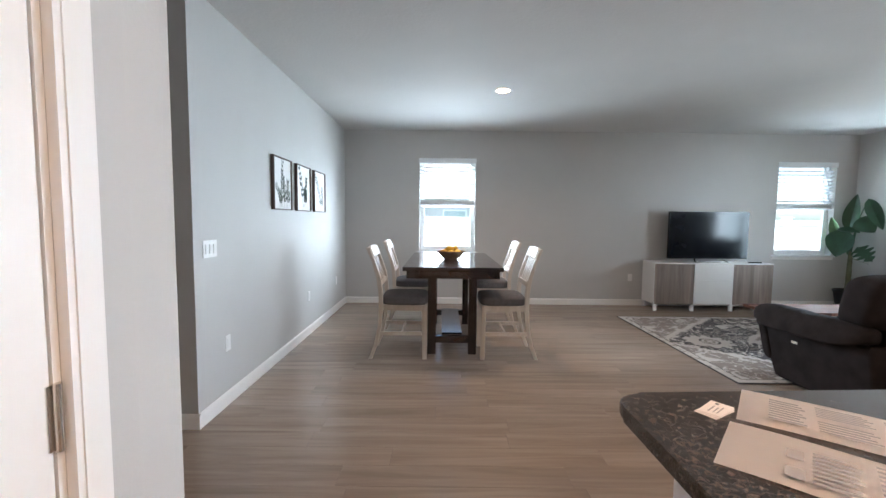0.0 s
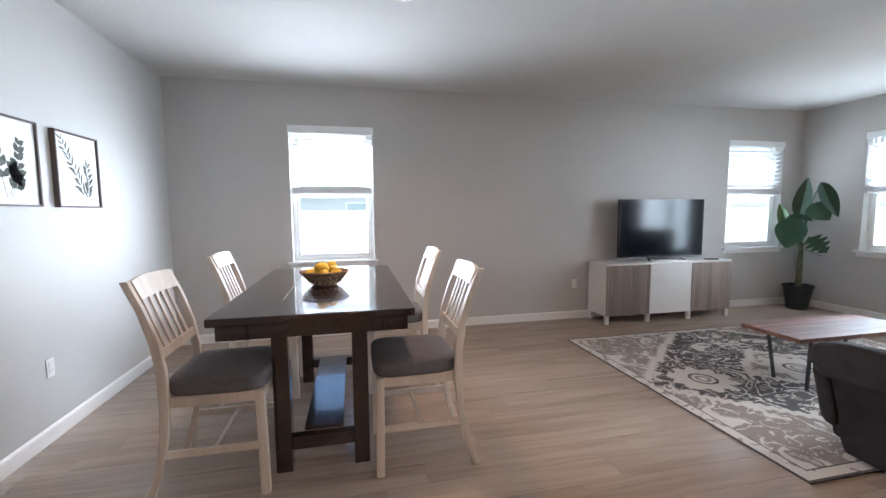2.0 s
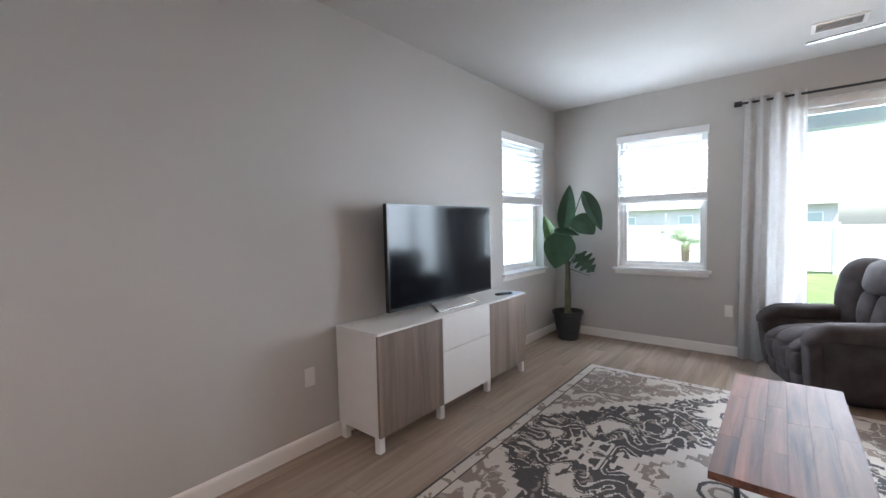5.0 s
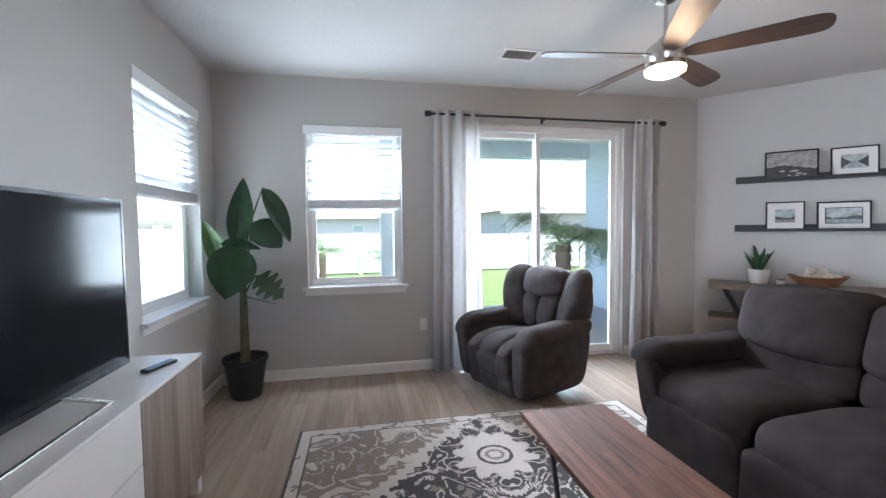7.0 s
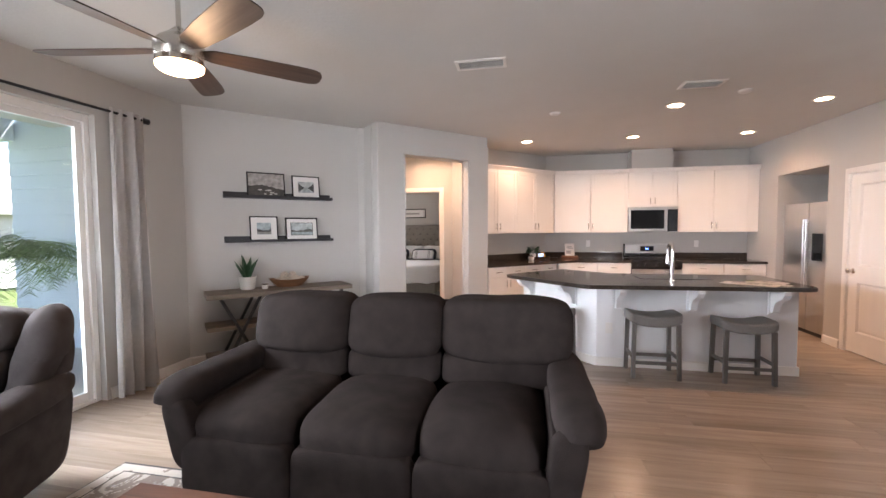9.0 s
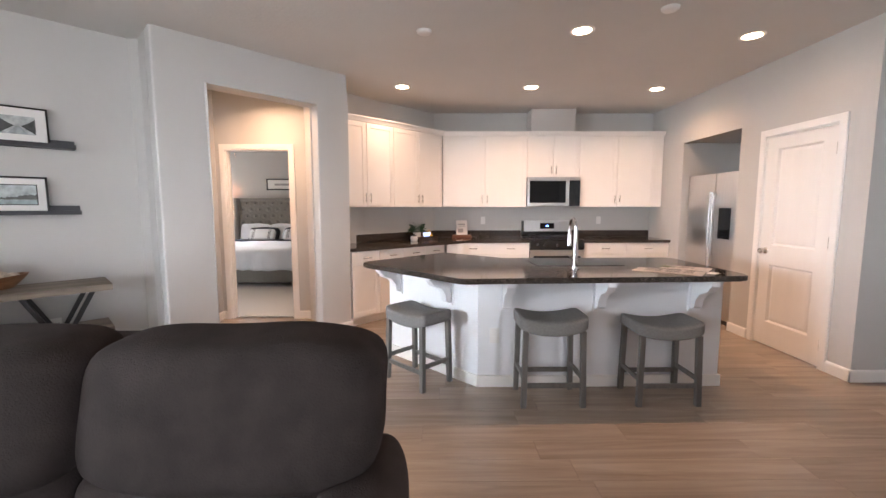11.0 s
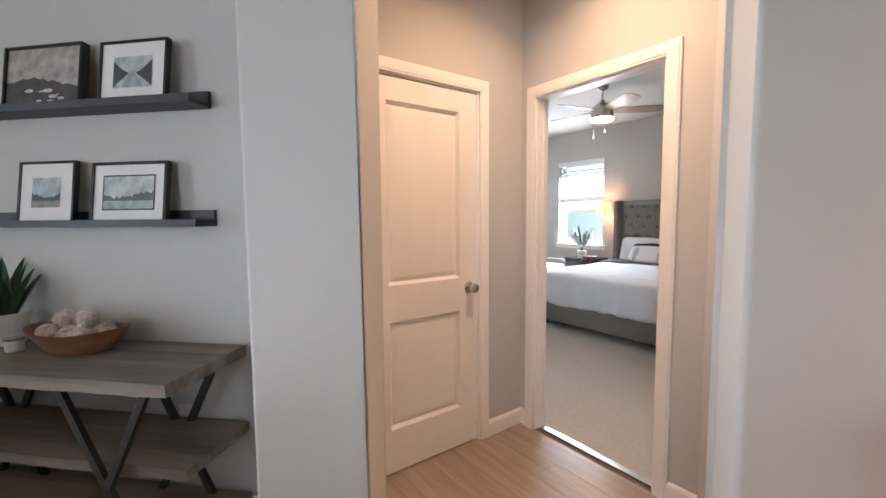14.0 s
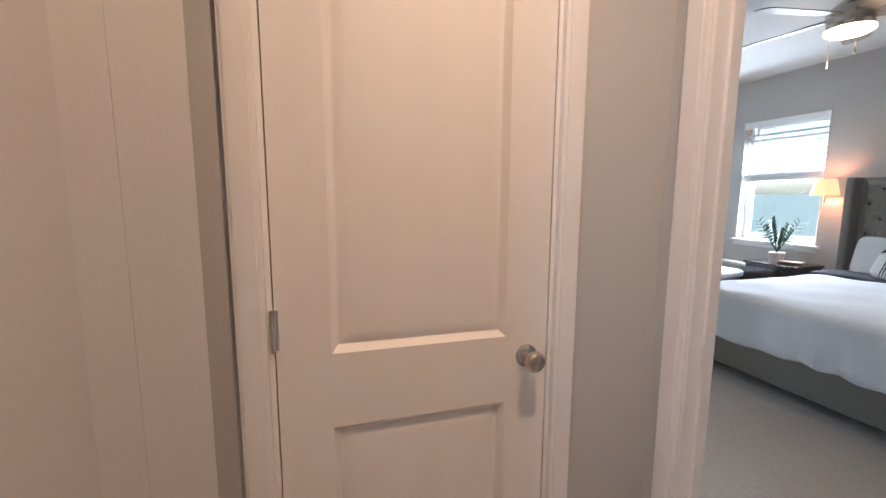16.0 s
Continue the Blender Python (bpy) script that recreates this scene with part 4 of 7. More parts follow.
def upper(m, w, doors, z0=1.375, z1=2.385, group="kitchen wall cabinets"):
    """A wall cabinet; local x along the wall, its front at y = -0.33."""
    ob = thing("wall_cabinet", m, "white shaker wall cabinet with bar handles", "cabinet", group)
    part("body", boxes((0.0, w, -0.325, -0.003, z0, z1)), CAB, ob)
    dw = w / doors
    for k in range(doors):
        bm = B()
        shaker(bm, k * dw + 0.003, (k + 1) * dw - 0.003, z0 + 0.004, z1 - 0.004, -0.326)
        d = part("door", bm, CAB, ob)
        if doors == 1:
            hx = dw - 0.035
        else:
            hx = (k + 1) * dw - 0.035 if k % 2 == 0 else k * dw + 0.035
        pull((hx, -0.346, z0 + 0.11 if z1 - z0 > 0.8 else z0 + 0.10), True, d)
    return ob


def crown(m, w, name="crown_trim"):
    bm = B()
    prof = [(0.325, 2.386), (0.350, 2.386), (0.354, 2.400), (0.372, 2.428), (0.380, 2.432), (0.380, 2.446), (0.30, 2.446)]
    lo = [bm.verts.new((0, -y, z)) for y, z in prof]
    hi = [bm.verts.new((w, -y, z)) for y, z in prof]
    for k in range(len(prof)):
        j = (k + 1) % len(prof)
        bm.faces.new((lo[k], lo[j], hi[j], hi[k]))
    bm.faces.new(lo[::-1])
    bm.faces.new(hi)
    ob = struct(name, bm, CAB, "white crown moulding on the cabinets", "trim")
    ob.matrix_world = m


ms = pose(2.65, -2.42, 0, 0, 0, 180)  # back wall, x to the west
upper(ms @ pose(0.0, 0, 0), 1.21, 2)
upper(ms @ pose(1.21, 0, 0), 0.76, 2, 1.80)
upper(ms @ pose(1.97, 0, 0), 1.10, 2)
struct("filler_strip", boxes((-0.528, -0.421, -2.417, -2.095, 1.375, 2.385)), CAB, "white cabinet filler strip", "trim")
crown(ms @ pose(-0.02, 0, 0), 3.20)
md = diag(2.155, -3.68) @ pose(0, 0, 0, 0, 0, 180)  # diagonal wall, x to the south-west
upper(md @ pose(0.02, 0, 0), 0.83, 2)
upper(md @ pose(0.85, 0, 0), 0.88, 2)
crown(md, 1.77)


def base(m, w, doors, drawers, group="kitchen base cabinets"):
    """A base cabinet with drawers above doors; its front at y = -0.60."""
    ob = thing("base_cabinet", m, "white shaker base cabinet with drawers", "cabinet", group)
    part("body", boxes((0, w, -0.595, -0.003, 0.105, 0.876)), CAB, ob)
    part("toe_kick", boxes((0.002, w - 0.002, -0.525, -0.02, 0.0, 0.105)), CAB, ob)
    dw = w / drawers
    for k in range(drawers):
        bm = B()
        bx(bm, k * dw + 0.003, (k + 1) * dw - 0.003, -0.615, -0.596, 0.72, 0.868, 0.003)
        d = part("drawer_front", bm, CAB, ob)
        pull((k * dw + dw / 2, -0.615, 0.795), False, d)
    dw = w / doors
    for k in range(doors):
        bm = B()
        shaker(bm, k * dw + 0.003, (k + 1) * dw - 0.003, 0.115, 0.712, -0.596)
        d = part("door", bm, CAB, ob)
        hx = (k + 1) * dw - 0.035 if k % 2 == 0 else k * dw + 0.035
        pull((hx, -0.616, 0.62), True, d)
    return ob


base(md @ pose(0.02, 0, 0), 0.76, 2, 2)
base(md @ pose(0.78, 0, 0), 0.72, 2, 2)
base(ms @ pose(0.16, 0, 0), 1.05, 2, 2)
base(ms @ pose(1.97, 0, 0), 1.20, 2, 2)
struct("corner_filler", boxes((2.36, 2.60, -1.95, -1.70, 0.105, 0.876)), CAB, "white corner filler between base cabinets", "trim")

# worktop along the two walls, with an upstand
def D(a, b):
    return ((a - b) * R2, (a + b) * R2)


bm = B()
prism(bm, [(1.445, -2.417), (2.782, -2.417), D(2.155, -3.677), D(2.155, -3.05), (2.30, -1.785), (1.445, -1.785)], 0.877, 0.915, 0.005)
wt = one("worktop", bm, GRANITE, "polished dark brown granite worktop", "worktop")
bm = B()
prism(bm, [(-0.527, -2.417), (0.675, -2.417), (0.675, -1.785), (-0.527, -1.785)], 0.877, 0.915, 0.005)
wt2 = one("worktop", bm, GRANITE, "polished dark brown granite worktop beside the range", "worktop")
for m, ln in ((ms @ pose(-0.12, 0, 0), 1.32), (ms @ pose(1.975, 0, 0), 1.20), (md, 1.90)):
    ob = one("upstand", boxes((0, ln, -0.022, -0.002, 0.916, 1.017), bev=0.003), GRANITE, "dark granite backsplash upstand", "backsplash")
    ob.matrix_world = m

# microwave and range
mw = thing("microwave", ms @ pose(1.212, 0, 0), "stainless over-range microwave with a black window", "microwave")
part("body", boxes((0.0, 0.756, -0.38, -0.003, 1.385, 1.797)), MATBLACK, mw)
part("door", boxes((0.0, 0.60, -0.405, -0.382, 1.387, 1.795), bev=0.004), STEEL, mw, "stainless door")
part("window", boxes((0.030, 0.548, -0.410, -0.4055, 1.432, 1.745), bev=0.002), BLACKGLASS, mw, "dark glass window")
part("control_panel", boxes((0.603, 0.756, -0.405, -0.382, 1.387, 1.795), bev=0.004), BLACKGLASS, mw, "black control panel")
bm = B()
cyl(bm, (0.575, -0.438, 1.44), (0.575, -0.438, 1.74), 0.010, n=12)
cyl(bm, (0.575, -0.405, 1.47), (0.575, -0.438, 1.47), 0.007, n=8)
cyl(bm, (0.575, -0.405, 1.71), (0.575, -0.438, 1.71), 0.007, n=8)
part("handle", bm, STEEL, mw, "steel bar handle")
part("trim_top", boxes((0.0, 0.756, -0.412, -0.381, 1.752, 1.797)), STEEL, mw)

rg = thing("gas_range", ms @ pose(1.212, 0, 0), "stainless and black gas range with a lit clock", "stove")
part("body", boxes((0.0, 0.756, -0.62, -0.01, 0.02, 0.905)), MATBLACK, rg)
part("oven_door", boxes((0.004, 0.752, -0.655, -0.621, 0.20, 0.775), bev=0.006), STEEL, rg, "stainless oven door")
part("oven_trim", boxes((0.004, 0.752, -0.6595, -0.6555, 0.715, 0.775), bev=0.001), STEEL, rg, "stainless strip on the oven door")
part("oven_window", boxes((0.05, 0.706, -0.659, -0.6555, 0.25, 0.695)), BLACKGLASS, rg, "black oven window")
part("drawer", boxes((0.004, 0.752, -0.655, -0.621, 0.03, 0.19), bev=0.006), STEEL, rg)
part("control_strip", boxes((0.0, 0.756, -0.66, -0.615, 0.785, 0.905), bev=0.01), BLACK, rg, "black control strip")
for x in (0.10, 0.20, 0.378, 0.556, 0.656):
    bm = B()
    cyl(bm, (x, -0.66, 0.848), (x, -0.69, 0.848), 0.019, 0.016, 16)
    part("knob", bm, MATBLACK, rg, "black burner knob")
bm = B()
cyl(bm, (0.06, -0.70, 0.735), (0.696, -0.70, 0.735), 0.011, n=12)
cyl(bm, (0.10, -0.655, 0.735), (0.10, -0.70, 0.735), 0.008, n=8)
cyl(bm, (0.656, -0.655, 0.735), (0.656, -0.70, 0.735), 0.008, n=8)
part("handle", bm, STEEL, rg, "steel oven handle")
part("cooktop", boxes((0.0, 0.756, -0.62, -0.08, 0.905, 0.925), bev=0.004), BLACK, rg, "black enamel cooktop")
part("backguard", boxes((0.0, 0.756, -0.08, -0.01, 0.905, 1.165), bev=0.008), STEEL, rg, "stainless back panel")
part("backguard_base", boxes((0.0, 0.756, -0.086, -0.0805, 0.93, 1.005)), BLACK, rg)
for x0, x1 in ((-0.001, 0.022), (0.734, 0.757)):
    part("backguard_cap", boxes((x0, x1, -0.088, -0.008, 0.93, 1.168), bev=0.004), BLACK, rg, "black end cap")
part("clock", boxes((0.27, 0.486, -0.086, -0.0805, 1.045, 1.13), bev=0.002), BLACKGLASS, rg, "black clock display")
part("digits", boxes((0.355, 0.365, -0.089, -0.0865, 1.075, 1.10), (0.372, 0.382, -0.089, -0.0865, 1.075, 1.10), (0.39, 0.40, -0.089, -0.0865, 1.075, 1.10)), glow("blue_digits", (0.1, 0.25, 1.0), 4.0), rg, "blue lit digits")
for cx in (0.17, 0.378, 0.586):
    bm = B()
    for dx in (-0.085, 0.0, 0.085):
        bx(bm, cx + dx - 0.006, cx + dx + 0.006, -0.59, -0.12, 0.945, 0.958)
    for y in (-0.59, -0.47, -0.355, -0.24, -0.13):
        bx(bm, cx - 0.095, cx + 0.095, y - 0.006, y + 0.006, 0.943, 0.956)
    for dx in (-0.085, 0.085):
        for y in (-0.58, -0.13):
            bx(bm, cx + dx - 0.006, cx + dx + 0.006, y - 0.006, y + 0.006, 0.925, 0.945)
    part("grate", bm, MATBLACK, rg, "cast iron grate")
for cx, cy in ((0.17, -0.47), (0.17, -0.24), (0.378, -0.355), (0.586, -0.47), (0.586, -0.24)):
    bm = B()
    lathe(bm, [(0.045, 0.925), (0.045, 0.934), (0.03, 0.940), (0.0, 0.940)], 16, cx, cy)
    part("burner", bm, MATBLACK, rg)

# refrigerator
fr = thing("refrigerator", pose(-0.60, -0.605, 0, 0, 0, 90) @ pose(-0.95, 0, 0), "stainless side-by-side refrigerator with an ice dispenser", "refrigerator")
part("body", boxes((0.0, 0.91, 0.065, 0.70, 0.02, 1.76), bev=0.006), MATBLACK, fr)
for nm, a, b in (("fridge_door", 0.003, 0.53), ("freezer_door", 0.536, 0.907)):
    part(nm, boxes((a, b, 0.0, 0.062, 0.05, 1.77), bev=0.010), STEEL, fr, "stainless door")
for x in (0.505, 0.561):
    bm = B()
    cyl(bm, (x, -0.045, 0.55), (x, -0.045, 1.55), 0.012, n=12)
    for z in (0.58, 1.52):
        cyl(bm, (x, 0, z), (x, -0.045, z), 0.009, n=8)
    part("handle", bm, STEEL, fr, "steel bar handle")
part("dispenser", boxes((0.62, 0.82, -0.004, -0.0005, 1.0, 1.36), bev=0.001), BLACKGLASS, fr, "black ice and water dispenser")
part("grille", boxes((0.01, 0.90, 0.02, 0.06, 0.0, 0.045)), MATBLACK, fr)

# island
bm = B()
IB = [(0.56, 0.862), (2.41, 0.862), (3.165, 0.115), (2.66, -0.36), (2.11, 0.10), (0.56, 0.10)]
prism(bm, IB, 0.0, 0.849)
isl = thing("kitchen_island", pose(0, 0, 0), "white painted kitchen island base with angled end", "island")
part("body", bm, ISL, isl, "white painted island body")
bm = B()
prism(bm, [(0.545, 0.877), (2.416, 0.877), (3.186, 0.115), (3.165, 0.095), (2.405, 0.847), (0.545, 0.847)], 0.0, 0.09, 0.004)
part("skirting", bm, TRIM, isl, "white base trim")


def corbel(m):
    bm = B()
    prof = [(0, 0.875), (0.24, 0.875), (0.24, 0.845), (0.225, 0.835), (0.20, 0.80), (0.12, 0.77), (0.075, 0.72), (0.06, 0.66), (0.035, 0.645), (0, 0.64)]
    s0 = [bm.verts.new((-0.03, y, z)) for y, z in prof]
    s1 = [bm.verts.new((0.03, y, z)) for y, z in prof]
    for k in range(len(prof)):
        j = (k + 1) % len(prof)
        bm.faces.new((s0[k], s0[j], s1[j], s1[k]))
    bm.faces.new(s0[::-1])
    bm.faces.new(s1)
    bx(bm, -0.045, 0.045, 0.0, 0.014, 0.62, 0.876)
    ob = part("corbel", bm, ISL, isl, "white bracket under the worktop")
    ob.matrix_local = m


for x in (0.78, 1.50, 2.20):
    corbel(pose(x, 0.863, -0.027))
for q in (0.28, 0.86):
    corbel(pose(2.41 + 0.755 * q, 0.862 - 0.747 * q, -0.027, 0, 0, -45))


def rounded(poly, r, n=7):
    """A polygon with its corners rounded by r."""
    out = []
    for k, p in enumerate(poly):
        p, a, b = Vector(p), Vector(poly[k - 1]), Vector(poly[(k + 1) % len(poly)])
        u, v = (a - p).normalized(), (b - p).normalized()
        half = u.angle(v) / 2
        t = r[k] / math.tan(half)
        c0, c1 = p + u * t, p + v * t
        for j in range(n + 1):
            s = j / n
            out.append(tuple((c0 * (1 - s) ** 2 + p * 2 * s * (1 - s) + c1 * s * s)))
    return out


bm = B()
IC = rounded([(0.490, 1.060), (0.490, 0.0), (2.09, 0.01), (2.645, -0.475), (3.405, 0.305), (2.555, 1.155)], [0.09, 0.05, 0.1, 0.06, 0.10, 0.12])
prism(bm, IC, 0.850, 0.890, 0.010)
one("island_worktop", bm, GRANITE, "polished dark speckled granite island worktop", "worktop")

# sink and tap, seen on the worktop
bm = B()
SK = rounded([(1.15, 0.14), (1.15, 0.55), (1.90, 0.55), (1.90, 0.14)], [0.07] * 4)
prism(bm, SK, 0.8905, 0.8925)
sk = one("sink", bm, BLACKGLASS, "dark undermount sink in the island", "sink")
tap = thing("kitchen_tap", pose(1.64, 0.72, 0.890), "polished chrome pull-down kitchen tap", "tap")
CHROME = mat("chrome", (0.75, 0.75, 0.76), 0.06, metal=1.0, vary=0.02)
bm = B()
lathe(bm, [(0.034, 0.0), (0.034, 0.006), (0.026, 0.012), (0.020, 0.02), (0.017, 0.30), (0.0, 0.30)], 20)
part("body", bm, CHROME, tap)
bm = B()
pts = [Vector((0, 0, 0.28))] + [Vector((0, -0.075 + 0.075 * math.cos(a), 0.32 + 0.075 * math.sin(a))) for a in [math.pi * k / 10 for k in range(11)]] + [Vector((0, -0.15, 0.26))]
rings = []
for k, p in enumerate(pts):
    d = (pts[min(k + 1, len(pts) - 1)] - pts[max(k - 1, 0)]).normalized()
    e = Vector((1, 0, 0)).cross(d)
    rings.append([bm.verts.new(p + 0.012 * (math.cos(j * math.pi / 6) * Vector((1, 0, 0)) + math.sin(j * math.pi / 6) * e)) for j in range(12)])
for r0, r1 in zip(rings, rings[1:]):
    for j in range(12):
        bm.faces.new((r0[j], r0[(j + 1) % 12], r1[(j + 1) % 12], r1[j])).smooth = True
bm.faces.new(rings[0][::-1])
bm.faces.new(rings[-1])
part("spout", bm, CHROME, tap)
bm = B()
cyl(bm, (0, -0.15, 0.27), (0, -0.15, 0.17), 0.017, 0.020, 14)
part("spray_head", bm, CHROME, tap)
bm = B()
cyl(bm, (0.015, 0, 0.08), (0.07, 0, 0.11), 0.008, 0.006, 10)
part("lever", bm, CHROME, tap)


def stool(m):
    """A saddle-seat counter stool."""
    ob = thing("counter_stool", m, "grey upholstered saddle-seat stool with grey wooden legs", "stool", "stools at the island")
    bm = B()
    puff(bm, 0, 0, 0.605, 0.475, 0.335, 0.115, 7, 14, lambda x, y, z: (x, y, z + 0.045 * (abs(x) / 0.235) ** 2.2 - 0.012))
    part("seat", bm, STOOLSEAT, ob, "grey linen saddle seat")
    for sx in (-1, 1):
        for sy in (-1, 1):
            bm = B()
            bar(bm, (sx * 0.205, sy * 0.145, 0.0), (sx * 0.195, sy * 0.135, 0.575), 0.036, 0.036, (0, 1, 0), 0.003)
            part("leg", bm, STOOLWOOD, ob)
    for sy in (-1, 1):
        part("stretcher", boxes((-0.185, 0.185, sy * 0.142 - 0.010, sy * 0.142 + 0.010, 0.15, 0.185), bev=0.002), STOOLWOOD, ob)
    for sx in (-1, 1):
        part("stretcher", boxes((sx * 0.202 - 0.010, sx * 0.202 + 0.010, -0.125, 0.125, 0.20, 0.235), bev=0.002), STOOLWOOD, ob)
    return ob


st = stool(pose(1.92, 1.055, 0) @ Matrix.Diagonal((1, 1, 0.93, 1)))
copy_thing(st, pose(1.12, 1.045, 0) @ Matrix.Diagonal((1, 1, 0.93, 1)))
copy_thing(st, pose(2.87, 0.72, 0, 0, 0, -45) @ Matrix.Diagonal((1, 1, 0.93, 1)))

# ---------- dining corner ----------
TX, TY0, TY1 = 0.135, 3.80, 5.53
tb = thing("dining_table", pose(TX, (TY0 + TY1) / 2, 0), "dark espresso counter-height trestle dining table", "table")
L2 = (TY1 - TY0) / 2
bm = B()
bx(bm, -0.48, 0.48, -L2, L2, 0.872, 0.912, 0.004)
part("tabletop", bm, ESPRESSO, tb, "dark polished wooden top")
for sx in (-1, 1):
    part("inlay_groove", boxes((sx * 0.20 - 0.0015, sx * 0.20 + 0.0015, -0.52, 0.52, 0.912, 0.9128)), FRAMEWOOD, tb)
for sy in (-1, 1):
    part("apron", boxes((-0.445, 0.445, sy * (L2 - 0.035) - 0.014, sy * (L2 - 0.035) + 0.014, 0.80, 0.872), bev=0.003), ESPRESSO, tb)
for sx in (-1, 1):
    part("apron", boxes((sx * 0.435 - 0.012, sx * 0.435 + 0.012, -L2 + 0.05, L2 - 0.05, 0.80, 0.872), bev=0.003), ESPRESSO, tb)
for sy in (-1, 1):
    for sx in (-1, 1):
        part("leg", boxes((sx * 0.205 - 0.042, sx * 0.205 + 0.042, sy * 0.60 - 0.042, sy * 0.60 + 0.042, 0.0, 0.80), bev=0.005), ESPRESSO, tb)
    part("foot_rail", boxes((-0.163, 0.163, sy * 0.60 - 0.03, sy * 0.60 + 0.03, 0.115, 0.185), bev=0.004), ESPRESSO, tb)
part("stretcher", boxes((-0.105, 0.105, -0.57, 0.57, 0.185, 0.207), bev=0.003), ESPRESSO, tb, "flat lower shelf board")


def dining_chair(m):
    """A slat-back chair; it faces local +x, its legs splayed at the back."""
    ob = thing("dining_chair", m, "antique-white slat-back dining chair with a grey padded seat", "chair", "chairs round the dining table")
    hw = 0.215
    bm = B()
    puff(bm, 0.012, 0, 0.572, 0.455, 0.47, 0.10, 5.5, 14, lambda x, y, z: (x, y * (1.0 + 0.10 * x), z + (0.010 * (1 - (x / 0.22) ** 2) * (1 - (y / 0.23) ** 2) if z > 0 else 0)))
    part("seat", bm, SEAT, ob, "dark grey fabric seat pad")
    part("seat_frame", boxes((-0.205, 0.222, -hw, hw, 0.478, 0.534), bev=0.004), CREAMWOOD, ob)
    for sy in (-1, 1):
        y = sy * hw
        bm = B()
        bar(bm, (0.205, y, 0.534), (0.213, y, 0.0), 0.042, 0.042, (0, 1, 0), 0.004)
        part("leg", bm, CREAMWOOD, ob)
        # back post and rear leg in one sweep
        pts = [(-0.315, 0.0), (-0.262, 0.14), (-0.225, 0.32), (-0.212, 0.48), (-0.215, 0.66), (-0.236, 0.80), (-0.282, 0.95), (-0.338, 1.085)]
        bm = B()
        rings = []
        for k, (x, z) in enumerate(pts):
            d = 0.021 if 2 < k < 6 else 0.017
            rings.append([bm.verts.new(p) for p in ((x - d, y - 0.015, z), (x + d, y - 0.015, z), (x + d, y + 0.015, z), (x - d, y + 0.015, z))])
        for a, b in zip(rings, rings[1:]):
            for j in range(4):
                bm.faces.new((a[j], a[(j + 1) % 4], b[(j + 1) % 4], b[j]))
        bm.faces.new(rings[0][::-1])
        bm.faces.new(rings[-1])
        bmesh.ops.bevel(bm, geom=[e for e in bm.edges if abs(e.verts[0].co.z - e.verts[1].co.z) > 0.02], offset=0.004, segments=2, affect="EDGES", profile=0.5)
        part("back_post", bm, CREAMWOOD, ob)
        part("side_stretcher", boxes((-0.235, 0.185, y - 0.009, y + 0.009, 0.235, 0.27), bev=0.002), CREAMWOOD, ob)
    bm = B()
    n = 10
    rings = []
    for k in range(n + 1):
        u = 2 * k / n - 1
        y, bow, crest = u * (hw - 0.014), 0.012 - 0.018 * (1 - u * u), 0.012 * (1 - u * u)
        rings.append([bm.verts.new(p) for p in ((-0.289 + bow, y, 0.998), (-0.313 + bow, y, 0.990), (-0.350 + bow, y, 1.080 + crest), (-0.326 + bow, y, 1.086 + crest))])
    for a, b in zip(rings, rings[1:]):
        for j in range(4):
            bm.faces.new((a[j], a[(j + 1) % 4], b[(j + 1) % 4], b[j]))
    bm.faces.new(rings[0][::-1])
    bm.faces.new(rings[-1])
    part("top_rail", bm, CREAMWOOD, ob)
    bm = B()
    bar(bm, (-0.222, -hw + 0.015, 0.735), (-0.222, hw - 0.015, 0.735), 0.020, 0.045, (-0.15, 0, 1), 0.003)
    part("lower_rail", bm, CREAMWOOD, ob)
    for k in range(5):
        y = -0.13 + 0.065 * k
        bm = B()
        bar(bm, (-0.226, y, 0.755), (-0.312, y, 1.0), 0.026, 0.010, (1, 0, 0.2), 0.002)
        part("slat", bm, CREAMWOOD, ob)
    part("front_stretcher", boxes((-0.02, 0.0, -hw + 0.01, hw - 0.01, 0.243, 0.262)), CREAMWOOD, ob)
    return ob


ch = dining_chair(pose(-0.347, 4.10, 0))
copy_thing(ch, pose(-0.34, 5.17, 0))
copy_thing(ch, pose(0.643, 4.10, 0, 0, 0, 180))
copy_thing(ch, pose(0.637, 5.12, 0, 0, 0, 180))

# woven bowl of lemons
fb = thing("fruit_bowl", pose(0.13, 4.62, 0.9128), "round woven wicker bowl on the dining table", "bowl")
bm = B()
lathe(bm, [(0.0, 0.0), (0.075, 0.0), (0.085, 0.01), (0.125, 0.05), (0.150, 0.088), (0.156, 0.092), (0.150, 0.096), (0.140, 0.088), (0.115, 0.052), (0.07, 0.015), (0.0, 0.012)], 32)
part("basket", bm, WICKER, fb, "woven bowl body")
for k in range(5):
    bm = B()
    n, r, z = 40, 0.100 + 0.0135 * k, 0.022 + 0.0165 * k
    for j in range(n):
        a0, a1 = 2 * math.pi * j / n, 2 * math.pi * (j + 1) / n
        w0, w1 = 0.004 * (-1) ** (j + k), 0.004 * (-1) ** (j + 1 + k)
        cyl(bm, ((r + w0) * math.cos(a0), (r + w0) * math.sin(a0), z), ((r + w1) * math.cos(a1), (r + w1) * math.sin(a1), z), 0.006, n=5, caps=False)
    part("weave_ring", bm, WICKER, fb)
rr = random.Random(3)
bm = B()
lathe(bm, [(0.0, -0.050), (0.008, -0.046), (0.022, -0.034), (0.034, -0.014), (0.036, 0.006), (0.028, 0.028), (0.012, 0.042), (0.006, 0.050), (0.0, 0.052)], 14)
